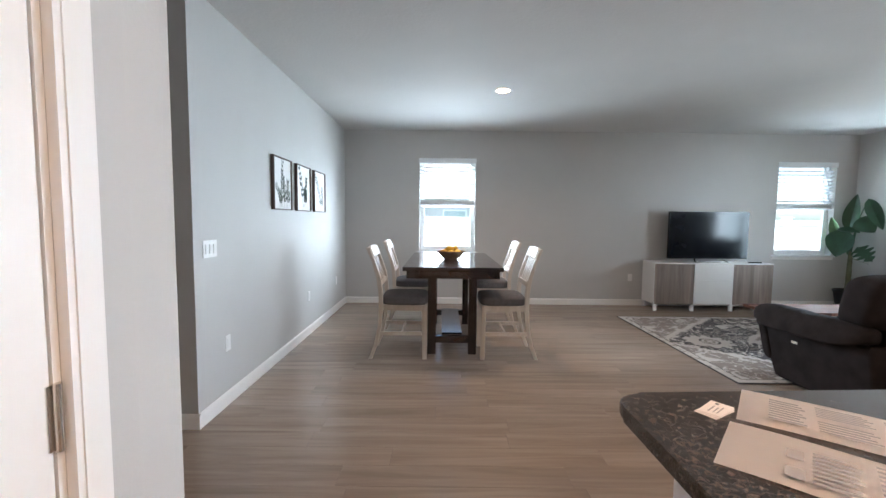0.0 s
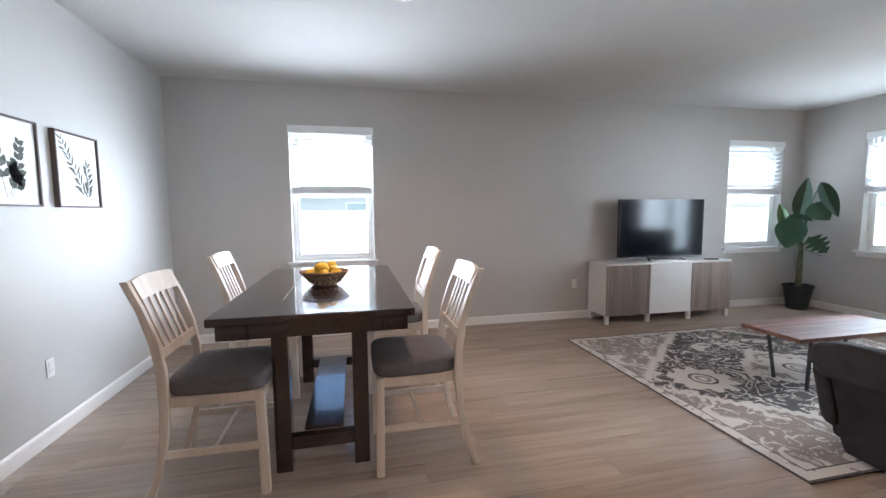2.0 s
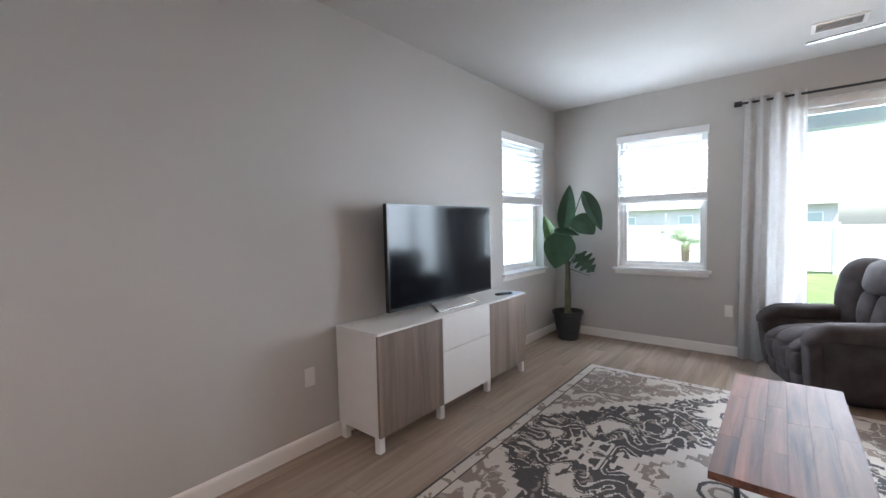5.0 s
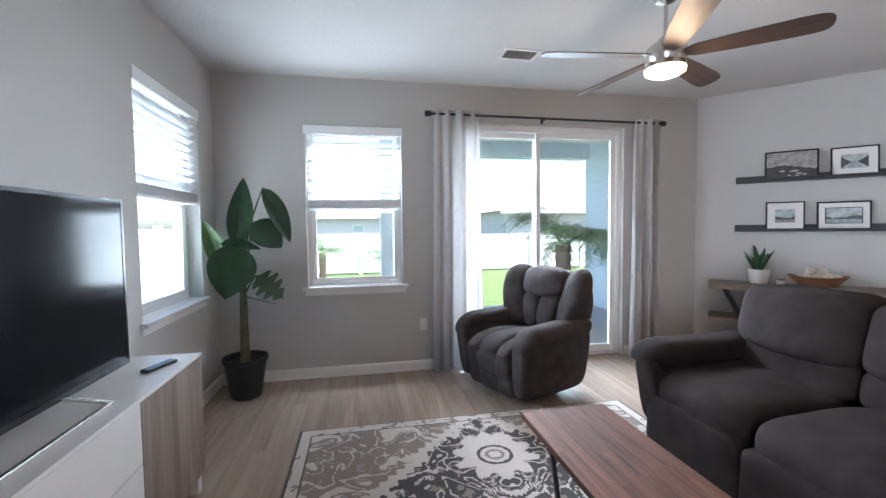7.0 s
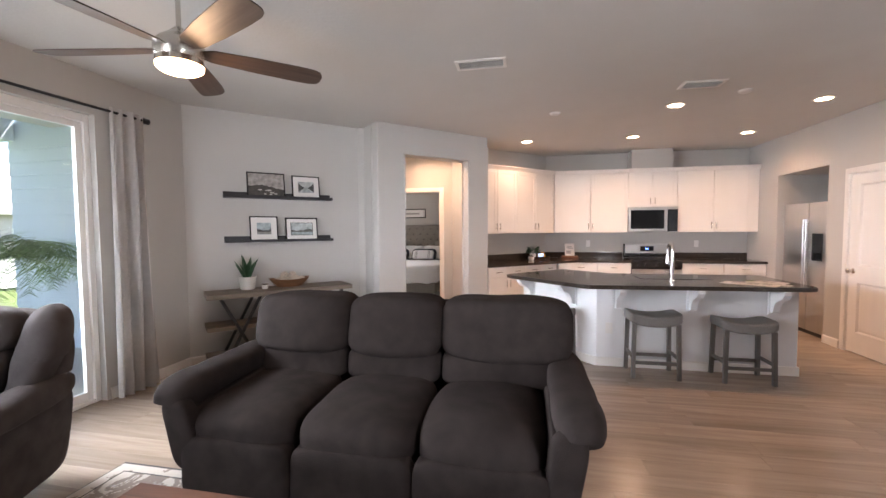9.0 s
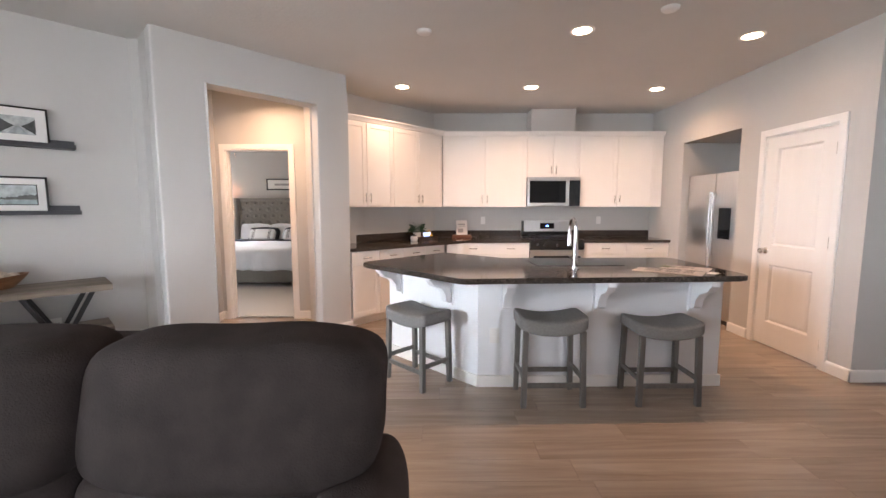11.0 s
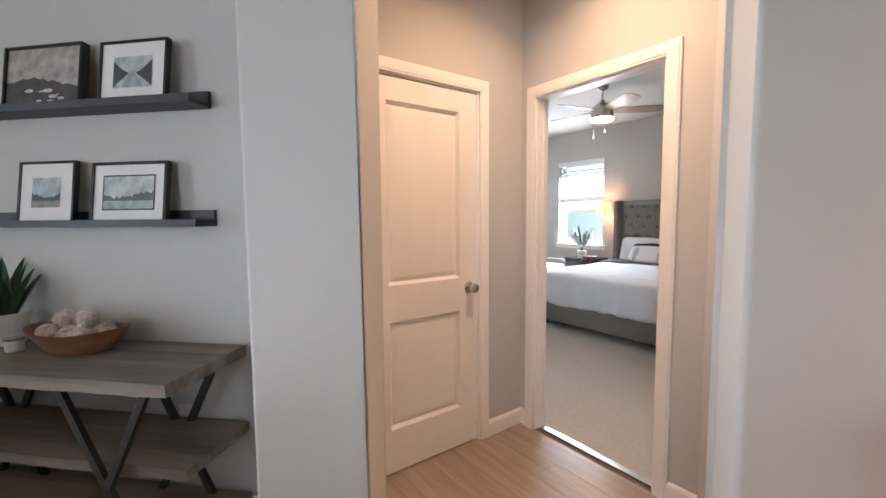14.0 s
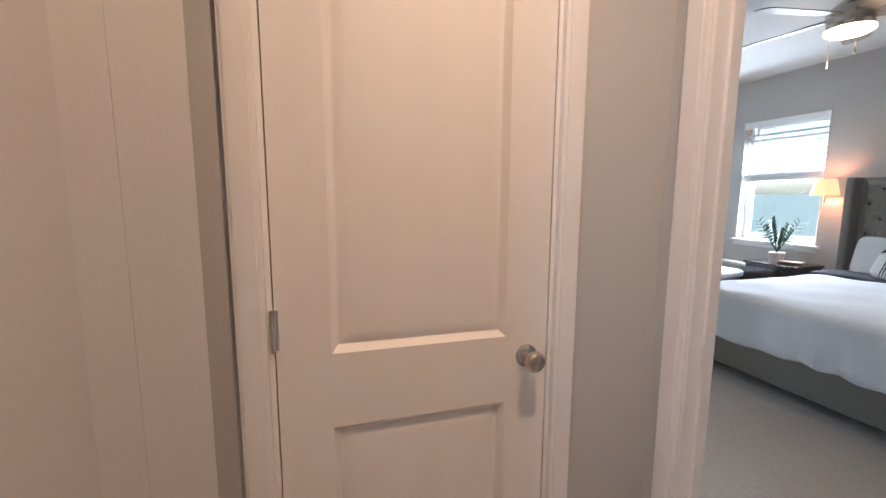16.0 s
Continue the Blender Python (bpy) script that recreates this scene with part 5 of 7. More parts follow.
lem = one("lemon", bm, LEMON, "yellow lemon in the woven bowl", "lemon", pose(0.13, 4.62, 1.0, 80, 0, 20), "lemons in the bowl")
for x, y, z, a, b in ((0.065, 0.02, 0.088, 85, 60), (-0.06, 0.045, 0.09, 90, 130), (0.0, -0.075, 0.088, 80, 200), (-0.085, -0.03, 0.088, 95, 260), (0.075, -0.05, 0.09, 90, 320), (0.015, 0.08, 0.09, 75, 15), (-0.02, 0.0, 0.128, 85, 75), (0.045, 0.01, 0.132, 95, 170), (-0.01, -0.05, 0.130, 70, 290)):
    copy_thing(lem, pose(0.13 + x, 4.62 + y, 0.9128 + z - 0.012, a, 0, b))
bpy.data.objects.remove(lem)


# three botanical canvases on the west wall
def sprig(bm, kind, rr):
    """Painted sprigs of leaves on a canvas about 0.44 by 0.49, in local y and z."""
    stems = {0: [(-0.06, -0.22, 0.02, 0.20), (0.10, -0.22, 0.15, 0.02), (-0.02, -0.22, -0.13, -0.02), (0.03, -0.23, 0.05, 0.05)], 1: [(-0.02, -0.2, -0.10, 0.19), (0.0, -0.2, 0.11, 0.10), (0.02, -0.2, 0.06, -0.02)], 2: [(0.06, -0.22, -0.13, 0.19), (0.06, -0.22, 0.12, 0.05)]}[kind]
    for y0, z0, y1, z1 in stems:
        n = (10, 7, 13)[kind]
        for k in range(2, n + 1):
            u = k / n
            y, z = y0 + (y1 - y0) * u + 0.02 * math.sin(u * 5), z0 + (z1 - z0) * u
            for sg in (-1, 1):
                ll = (0.072 if kind == 0 else 0.078 if kind == 1 else 0.085) * rr.uniform(0.7, 1.1) * (1.15 - 0.45 * u)
                wd = ll * (0.36 if kind == 0 else 0.66 if kind == 1 else 0.24)
                an = math.atan2(z1 - z0, y1 - y0) + sg * rr.uniform(0.5, 0.95)
                c, s = math.cos(an), math.sin(an)
                pts = [(0, 0), (0.3, 0.9), (0.65, 0.8), (1, 0), (0.65, -0.8), (0.3, -0.9)]
                bm.faces.new([bm.verts.new((0.0215, y + c * ll * p - s * wd * 0.5 * q, z + s * ll * p + c * wd * 0.5 * q)) for p, q in pts])
        bar(bm, (0.0212, y0, z0), (0.0212, y1, z1), 0.003, 0.0005, (1, 0, 0))


for k, (y0, y1) in enumerate(((3.705, 4.155), (4.30, 4.752), (4.895, 5.345))):
    ob = thing("botanical_picture", pose(W, (y0 + y1) / 2, 1.686), ("framed canvas of leafy olive branches in grey-green", "framed canvas of round-leaved branches in grey-green", "framed canvas of fern leaves in grey-green")[k], "picture", "three pictures on the wall")
    h, v = (y1 - y0) / 2, 0.248
    part("canvas", boxes((0.003, 0.020, -h + 0.012, h - 0.012, -v + 0.012, v - 0.012)), CANVAS, ob)
    for r in ((0.002, 0.034, -h, -h + 0.011, -v, v), (0.002, 0.034, h - 0.011, h, -v, v), (0.002, 0.034, -h + 0.011, h - 0.011, v - 0.011, v), (0.002, 0.034, -h + 0.011, h - 0.011, -v, -v + 0.011)):
        part("frame_bar", boxes(r, bev=0.001), FRAMEWOOD, ob)
    bm = B()
    sprig(bm, k, random.Random(k + 2))
    part("painting", bm, PAINTLEAF, ob, "painted grey-green leaves")


# switches and outlets: plates on walls, room at local -y
def plate(m, gangs, kind, label):
    ob = thing("light_switch" if kind == "switch" else "wall_outlet", m, label, "light switch" if kind == "switch" else "outlet")
    w = 0.07 + 0.046 * (gangs - 1)
    part("plate", boxes((-w / 2, w / 2, -0.006, -0.0005, -0.058, 0.058), bev=0.003), PLASTIC, ob)
    for g in range(gangs):
        x = (g - (gangs - 1) / 2) * 0.046
        if kind == "switch":
            bm = B()
            bar(bm, (x, -0.008, -0.032), (x, -0.0105, 0.032), 0.032, 0.005, (0, 1, 0), 0.001)
            part("rocker", bm, PLASTIC, ob)
        else:
            for z in (-0.022, 0.022):
                part("socket", boxes((x - 0.016, x + 0.016, -0.009, -0.0065, z - 0.014, z + 0.014), bev=0.002), PLASTIC, ob)
    return ob


plate(pose(W, 2.70, 1.150, 0, 0, 90), 3, "switch", "white triple rocker switch on the grey wall")
for y in (2.895, 4.723, 5.957):
    plate(pose(W, y, 0.45, 0, 0, 90), 1, "outlet", "white wall outlet low on the grey wall")
plate(pose(0.71, N_Y, 0.46), 1, "outlet", "white wall outlet below the window")
plate(pose(3.087, N_Y, 0.455), 1, "outlet", "white wall outlet beside the media console")
plate(pose(E_X, 4.72, 0.45, 0, 0, -90), 1, "outlet", "white wall outlet beside the curtain")
plate(pose(-0.94, 0.81, 1.17, 0, 0, 180), 3, "switch", "white rocker switch on the hall wall")
plate(pose(-0.88, 0.81, 0.46, 0, 0, 180), 1, "outlet", "white wall outlet low on the hall wall")
plate(diag(1.70, -3.68) @ pose(0, 0, 1.17, 0, 0, 180), 1, "outlet", "white outlet above the worktop")
plate(ms @ pose(0.62, 0, 1.17), 1, "outlet", "white outlet above the worktop")
plate(ms @ pose(2.40, 0, 1.17), 1, "outlet", "white outlet above the worktop")
plate(pose(2.284, 0.863, 0.403, 0, 0, 180), 1, "outlet", "white outlet on the island side")
plate(pose(4.04, -0.70, 1.17, 0, 0, 90), 1, "switch", "white rocker switch in the nook")
plate(diag(4.55, -3.535) @ pose(0, 0, 0.45, 0, 0, 180), 1, "outlet", "white outlet behind the console table")
th = thing("thermostat", pose(-2.03, 2.52, 1.50), "small white thermostat on the shaded hall wall", "thermostat")
part("case", boxes((-0.055, 0.055, -0.024, -0.001, -0.045, 0.045), bev=0.006), PLASTIC, th)
bm = B()
cyl(bm, (0, -0.024, 0), (0, -0.034, 0), 0.038, 0.035, 28)
part("dial", bm, BLACKGLASS, th, "round dark dial")

# ---------- living room ----------
bm = B()
bx(bm, -1.53, 1.53, -1.205, 1.205, 0, 0.010, 0.003)
one("area_rug", bm, RUG, "cream, taupe and charcoal oriental area rug on the floor", "rug", pose(4.07, 4.525, 0.0))

# media console
cs = thing("media_console", pose(3.28, 6.14, 0), "white media console with grey-oak doors and a white drawer pair", "media console")
part("body", boxes((0.0, 1.80, 0.02, 0.40, 0.105, 0.725)), PLASTIC, cs, "white carcass")
part("top", boxes((-0.001, 1.801, -0.002, 0.402, 0.725, 0.741), bev=0.002), PLASTIC, cs, "white top panel")
for x0, x1 in ((0.002, 0.597), (1.203, 1.798)):
    part("door", boxes((x0, x1, 0.0, 0.019, 0.107, 0.723), bev=0.0015), GREYOAK, cs, "grey-brown oak door")
part("drawer", boxes((0.603, 1.197, 0.0, 0.019, 0.485, 0.723), bev=0.0015), PLASTIC, cs, "white drawer front")
part("drawer", boxes((0.603, 1.197, 0.0, 0.019, 0.107, 0.480), bev=0.0015), PLASTIC, cs, "white drawer front")
for x in (0.03, 0.60, 1.20, 1.77):
    for y in (0.04, 0.37):
        bm = B()
        bx(bm, x - 0.022, x + 0.022, y - 0.022, y + 0.022, 0.0, 0.105, 0.003)
        part("leg", bm, PLASTIC, cs)
tv = thing("television", pose(4.185, 6.35, 0.741), "black flat-screen television on the white console", "television")
part("screen", boxes((-0.608, 0.608, -0.012, -0.009, 0.072, 0.770)), mat("matt_screen_glass", (0.005, 0.006, 0.009), 0.12, vary=0.1, spec=0.24), tv, "glossy dark screen")
bm = B()
for r in ((-0.622, -0.608, -0.014, 0.02, 0.050, 0.784), (0.608, 0.622, -0.014, 0.02, 0.050, 0.784), (-0.608, 0.608, -0.014, 0.02, 0.770, 0.784), (-0.608, 0.608, -0.014, 0.02, 0.050, 0.072)):
    bx(bm, *r)
bx(bm, -0.608, 0.608, -0.008, 0.02, 0.072, 0.770)
part("bezel", bm, BLACK, tv)
part("housing", boxes((-0.45, 0.45, 0.021, 0.06, 0.06, 0.50), bev=0.015), BLACK, tv)
for sx in (-1, 1):
    bm = B()
    bar(bm, (sx * 0.20, 0.0, 0.055), (sx * 0.26, -0.13, 0.006), 0.022, 0.010, (0, 0, 1), 0.002)
    bar(bm, (sx * 0.20, 0.0, 0.055), (sx * 0.26, 0.13, 0.006), 0.022, 0.010, (0, 0, 1), 0.002)
    part("foot", bm, NICKEL, tv, "silver stand foot")
bm = B()
bar(bm, (-0.26, -0.13, 0.007), (0.26, -0.13, 0.007), 0.016, 0.010, (0, 0, 1), 0.002)
part("stand_bar", bm, NICKEL, tv)
one("remote_control", boxes((-0.022, 0.022, -0.085, 0.085, 0, 0.018), bev=0.005), BLACK, "small black remote control on the console", "remote", pose(4.86, 6.24, 0.741, 0, 0, 70))

# coffee table
ct = thing("coffee_table", pose(4.04, 4.29, 0.0), "acacia coffee table with slanted black metal legs", "coffee table")
rr = random.Random(5)
wd = 0.456 / 6
for k in range(6):
    x = -0.61
    while x < 0.609:
        x1 = x + rr.uniform(0.28, 0.75)
        x1 = 0.61 if x1 > 0.45 else x1
        y = -0.228 + wd * k
        part("board", boxes((x + 0.0002, x1 - 0.0002, y + 0.0002, y + wd - 0.0002, 0.422, 0.452), bev=0.0006), WALNUT, ct)
        x = x1
for sx in (-1, 1):
    for sy in (-1, 1):
        bm = B()
        bar(bm, (sx * 0.375, sy * 0.125, 0.010), (sx * 0.42, sy * 0.165, 0.422), 0.020, 0.020, (0, 1, 0), 0.002)
        part("leg", bm, MATBLACK, ct)
    bm = B()
    bar(bm, (sx * 0.42, -0.165, 0.417), (sx * 0.42, 0.165, 0.417), 0.02, 0.010)
    part("top_brace", bm, MATBLACK, ct)


# reclining sofa; it faces local +y
sf = thing("sofa", pose(3.99, 3.02, 0), "charcoal microfibre three-seat reclining sofa", "sofa")
def soft(bm, amt=0.006, sc=5.0, seed=0.0):
    for v in bm.verts:
        n = noise.noise_vector(v.co * sc + Vector((seed, 0, 0)))
        v.co += n * amt
    return bm


bm = B()
bx(bm, -0.93, 0.93, -0.40, 0.42, 0.03, 0.30, 0.03, 3)
part("base", bm, FABRIC, sf)
bm = B()
puff(bm, 0, -0.37, 0.50, 1.96, 0.20, 0.90, 8, 14, lambda x, y, z: (x, y - 0.10 * (z + 0.45), z))
part("back_shell", bm, FABRIC, sf)
for k in range(3):
    x = (k - 1) * 0.635
    bm = soft(B(), 0)
    puff(bm, x, 0.175, 0.395, 0.632, 0.76, 0.22, 5, 16, lambda px, py, pz: (px, py, pz + 0.028 * (1 - (px / 0.32) ** 2) * (pz > 0) - 0.05 * max(0, py / 0.38) ** 4 * (pz > 0)))
    part("seat_cushion", soft(bm, 0.010, 4, k), FABRIC, sf, "plump seat cushion")
    bm = B()
    puff(bm, x, 0.515, 0.205, 0.630, 0.115, 0.33, 7, 14)
    part("footrest_panel", soft(bm, 0.006, 5, k + 9), FABRIC, sf, "padded footrest front")
    bm = B()
    puff(bm, x - (0.05, 0, -0.02)[k], -0.205, 0.575, (0.73, 0.632, 0.67)[k], 0.22, 0.22, 4.5, 14, lambda px, py, pz: (px, py - 0.20 * pz, pz))
    part("lumbar_cushion", soft(bm, 0.008, 5, k + 20), FABRIC, sf, "lower back cushion")
    bm = B()
    puff(bm, x - (0.085, 0, -0.03)[k], -0.275, 0.820, (0.82, 0.640, 0.70)[k], 0.29, 0.385, 5.0, 16, lambda px, py, pz: (px, py - 0.22 * pz + 0.02 * (1 - (px / 0.33) ** 2) * (py > 0), pz))
    part("headrest_cushion", soft(bm, 0.010, 4, k + 31), FABRIC, sf, "upper back cushion")
for sx, ax in ((-1, 1.088), (1, 1.022)):
    bm = B()
    prof = [(-0.40, 0.03), (0.44, 0.03), (0.50, 0.30), (0.54, 0.50), (-0.40, 0.54)]
    rows = []
    for inner in (1, 0):
        rows.append([bm.verts.new((sx * (ax - (0.135 if inner else 0.055 - 0.075 * z / 0.5)), y, z)) for y, z in prof])
    n = len(prof)
    bm.faces.new(rows[0])
    bm.faces.new(rows[1][::-1])
    for k in range(n):
        bm.faces.new((rows[0][k], rows[0][(k + 1) % n], rows[1][(k + 1) % n], rows[1][k]))
    bmesh.ops.bevel(bm, geom=bm.edges[:], offset=0.025, segments=3, affect="EDGES", profile=0.5)
    part("arm_side", bm, FABRIC, sf, "slanted arm side")
    bm = B()
    puff(bm, sx * ax, 0.09, 0.585, 0.24, 1.00, 0.16, 3.2, 20, lambda px, py, pz: (px * (1 + 0.22 * max(0, py)), py - 0.05 * max(0, (py - 0.25) / 0.25) ** 2 * (pz < 0), pz * (1 + 0.5 * max(0, (py - 0.2) / 0.3)) - 0.06 * max(0, (abs(px) - 0.03) / 0.09) ** 2 * (px * sx > 0) - 0.045 * max(0, (py - 0.22) / 0.28) ** 2 + 0.02 * max(0, -py / 0.5)))
    part("arm_pad", soft(bm, 0.009, 5, sx), FABRIC, sf, "padded arm top")
    bm = B()
    puff(bm, sx * (ax - 0.07), 0.515, 0.36, 0.17, 0.11, 0.40, 4, 12, lambda px, py, pz: (px + sx * 0.12 * pz, py + 0.12 * pz, pz))
    part("arm_front", soft(bm, 0.006, 6, sx), FABRIC, sf)
part("recline_switch", boxes((-1.094, -1.087, 0.17, 0.23, 0.385, 0.415), bev=0.001), NICKEL, sf, "silver recline switch plate")
for sx in (-1, 1):
    for y in (-0.36, 0.38):
        bm = B()
        cyl(bm, (sx * 0.85, y, 0), (sx * 0.85, y, 0.035), 0.03, n=14)
        part("foot", bm, MATBLACK, sf)


# recliner; it faces local +y
rc = thing("recliner", pose(6.07, 3.92, 0, 0, 0, 22), "dark grey plush rocker recliner armchair", "armchair")
bm = B()
bx(bm, -0.30, 0.30, -0.32, 0.33, 0.07, 0.36, 0.03, 3)
part("base", bm, FABRIC2, rc)
bm = B()
cyl(bm, (0, -0.02, 0.0), (0, -0.02, 0.07), 0.27, n=28)
part("swivel_base", bm, MATBLACK, rc)
for x, w_, dz in ((-0.185, 0.17, -0.02), (0.0, 0.25, 0.0), (0.185, 0.17, -0.02)):
    bm = B()
    puff(bm, x, 0.10, 0.415 + dz, w_, 0.70, 0.20, 3.6, 16, lambda px, py, pz: (px, py, pz - 0.07 * max(0, py / 0.35) ** 3 * (pz > 0) - 0.03 * max(0, -py / 0.35)))
    part("seat_cushion", soft(bm, 0.012, 6, x * 7 + 2), FABRIC2, rc, "plump tufted seat roll")
    bm = B()
    puff(bm, x, 0.375, 0.285, w_ * 1.02, 0.15, 0.20, 3.4, 12, lambda px, py, pz: (px, py + 0.10 * pz, pz))
    part("footrest_panel", soft(bm, 0.009, 7, x * 9), FABRIC2, rc, "tufted footrest front")
    bm = B()
    puff(bm, x, 0.345, 0.135, w_ * 1.02, 0.14, 0.17, 3.8, 12, lambda px, py, pz: (px, py + 0.18 * pz, pz))
    part("footrest_panel", soft(bm, 0.009, 7, x * 9 + 1), FABRIC2, rc, "lower footrest pad")
LEAN_BACK = 0.22
bm = B()
puff(bm, 0, -0.33, 0.66, 0.80, 0.17, 0.68, 4, 16, lambda x, y, z: (x * (1 + 0.16 * z), y - LEAN_BACK * z, z - 0.10 * (abs(x) / 0.42) ** 3 * (z > 0)))
part("back_shell", bm, FABRIC2, rc)
bm = B()
puff(bm, 0, -0.275, 0.90, 0.46, 0.22, 0.26, 3.2, 16, lambda x, y, z: (x * (1 + 0.35 * z), y - LEAN_BACK * z + 0.02 * (1 - (x / 0.23) ** 2) * (y > 0), z))
part("headrest", soft(bm, 0.013, 6, 0.3), FABRIC2, rc, "wide plump head cushion")
for sx in (-1, 1):
    bm = B()
    puff(bm, sx * 0.088, -0.225, 0.655, 0.185, 0.20, 0.31, 3.2, 14, lambda x, y, z: (x * (1 + 0.7 * z) + sx * 0.12 * z, y - LEAN_BACK * z, z))
    part("back_cushion", soft(bm, 0.012, 7, sx * 3), FABRIC2, rc, "tufted lower back cushion")
    bm = B()
    puff(bm, sx * 0.315, -0.255, 0.755, 0.225, 0.25, 0.55, 3.2, 16, lambda x, y, z: (x * (1 + 0.35 * z) + sx * 0.20 * z, y - LEAN_BACK * z + 0.05 * sx * x / 0.11, z - 0.05 * max(0, sx * x / 0.11) * (z > 0)))
    part("back_wing", soft(bm, 0.012, 6, sx), FABRIC2, rc, "padded side wing")
    bm = B()
    puff(bm, sx * 0.345, 0.0, 0.30, 0.13, 0.72, 0.50, 6, 14, lambda x, y, z: (x + sx * 0.10 * z, y * (1 + 0.18 * z), z))
    part("arm_side", soft(bm, 0.006, 5, sx + 3), FABRIC2, rc)
    bm = B()
    puff(bm, sx * 0.355, 0.375, 0.315, 0.125, 0.10, 0.46, 4, 12, lambda x, y, z: (x + sx * 0.10 * z, y + 0.10 * z, z))
    part("arm_front", soft(bm, 0.006, 5, sx + 8), FABRIC2, rc)
    bm = B()
    puff(bm, sx * 0.375, 0.03, 0.565, 0.185, 0.84, 0.135, 3.2, 18, lambda x, y, z: (x * (1 + 0.25 * y), y, z - 0.09 * max(0, (y - 0.24) / 0.18) ** 2 - 0.03 * max(0, sx * x / 0.09) ** 2))
    part("arm_pad", soft(bm, 0.010, 5, sx + 5), FABRIC2, rc, "padded arm top")


# bird of paradise in the corner
def leaf(bm, base, tip, width, fold=0.25, droop=0.2, n=9, tears=False, face=(0, 0, 1)):
    """A broad leaf from base to tip, folded along its rib."""
    base, tip = Vector(base), Vector(tip)
    d = tip - base
    ln = d.length
    d.normalize()
    side = d.cross(Vector(face))
    if side.length < 0.1:
        side = Vector((1, 0, 0))
    side.normalize()
    up = side.cross(d)
    rows = []
    for k in range(n + 1):
        u = k / n
        w = width * 0.5 * (math.sin(math.pi * u ** 0.75) ** 0.8 if 0 < u < 1 else 0.0)
        if tears and k % 3 == 1:
            w *= 0.40
        c = base + d * ln * u - Vector((0, 0, 1)) * droop * ln * u * u
        rows.append((bm.verts.new(c - side * w + up * fold * w), bm.verts.new(c - up * 0.002), bm.verts.new(c + side * w + up * fold * w)))
    for a, b in zip(rows, rows[1:]):
        for j in (0, 1):
            bm.faces.new((a[j], a[j + 1], b[j + 1], b[j]))
    for f in bm.faces:
        f.smooth = True


pl = thing("potted_plant", pose(6.36, 6.27, 0), "tall bird-of-paradise plant in a dark pot", "plant")
bm = B()
lathe(bm, [(0.0, 0.0), (0.115, 0.0), (0.120, 0.01), (0.165, 0.30), (0.178, 0.305), (0.178, 0.335), (0.165, 0.335), (0.158, 0.29), (0.0, 0.29)], 28)
part("pot", bm, POT, pl, "dark tapered pot")
bm = B()
lathe(bm, [(0.0, 0.298), (0.10, 0.296), (0.157, 0.292)], 20)
part("soil", bm, SOIL, pl)
bm = B()
lathe(bm, [(0.045, 0.29), (0.040, 0.34), (0.034, 0.50), (0.036, 0.52), (0.030, 0.70), (0.032, 0.72), (0.024, 0.92), (0.0, 0.95)], 12)
part("trunk", bm, STEM, pl, "slim bare stem")
for k, (b0, mid, t, wd, fo, dr, face) in enumerate((
        ((0, 0, 0.86), (-0.02, 0.04, 1.26), (0.01, -0.03, 1.82), 0.20, 0.45, 0.0, (-0.85, -0.5, 0.1)),
        ((0, 0, 0.84), (-0.05, 0.13, 1.08), (-0.10, 0.25, 1.47), 0.15, 0.60, 0.0, (-0.9, -0.3, 0.3)),
        ((0, 0, 0.84), (-0.09, 0.02, 1.27), (-0.13, 0.10, 0.84), 0.36, 0.30, 0.0, (-0.85, -0.45, 0.25)),
        ((0, 0, 0.84), (-0.10, 0.13, 1.28), (-0.03, -0.16, 1.25), 0.15, 0.25, 0.08, (-0.5, -0.2, 0.8)),
        ((0, 0, 0.86), (0.04, -0.17, 1.74), (0.08, -0.37, 1.23), 0.18, 0.55, -0.08, (-0.75, -0.5, 0.4)),
        ((0, 0, 0.86), (0.0, -0.09, 1.45), (0.03, -0.31, 1.22), 0.27, 0.25, -0.05, (-0.85, -0.4, 0.35)),
        ((0, 0, 0.84), (0.0, -0.10, 1.01), (0.03, -0.31, 0.80), 0.27, 0.15, 0.0, (-0.8, -0.5, 0.4)))):
    bm = B()
    p0, p1 = Vector(b0), Vector(mid)
    sag = Vector((0, 0.05 if k == 4 else 0.0, 0))
    pts = [p0.lerp(p1, q / 7) + sag * math.sin(math.pi * q / 7) for q in range(8)]
    for q, (c0, c1) in enumerate(zip(pts, pts[1:])):
        cyl(bm, c0, c1, 0.010 - 0.0007 * q, n=7, caps=False)
    leaf(bm, mid, t, wd, fo, dr, 14, k == 6, face)
    part("leaf", bm, LEAF2 if k == 1 else LEAF, pl, "torn glossy green leaf" if k == 6 else "broad glossy green leaf")
bm = B()
cyl(bm, (0, 0, 0.84), (0.03, -0.25, 0.76), 0.006, 0.003, 6)
part("dry_stalk", bm, STEM, pl, "bare dry stalk")

# curtains and rod
rod = thing("curtain_rod", pose(6.585, 3.40, 2.462), "black metal curtain rod with end caps and brackets", "curtain rod")
bm = B()
cyl(bm, (0, -1.22, 0), (0, 1.25, 0), 0.011, n=12)
part("rod", bm, MATBLACK, rod)
for y in (-1.235, 1.265):
    bm = B()
    cyl(bm, (0, y - 0.03, 0), (0, y + 0.03, 0), 0.026, n=16)
    part("finial", bm, MATBLACK, rod)
for y in (-1.12, 0.09, 1.16):
    bm = B()
    bar(bm, (0, y, -0.008), (0.079, y, -0.008), 0.016, 0.012)
    bx(bm, 0.073, 0.079, y - 0.014, y + 0.014, -0.035, 0.03)
    part("bracket", bm, MATBLACK, rod)


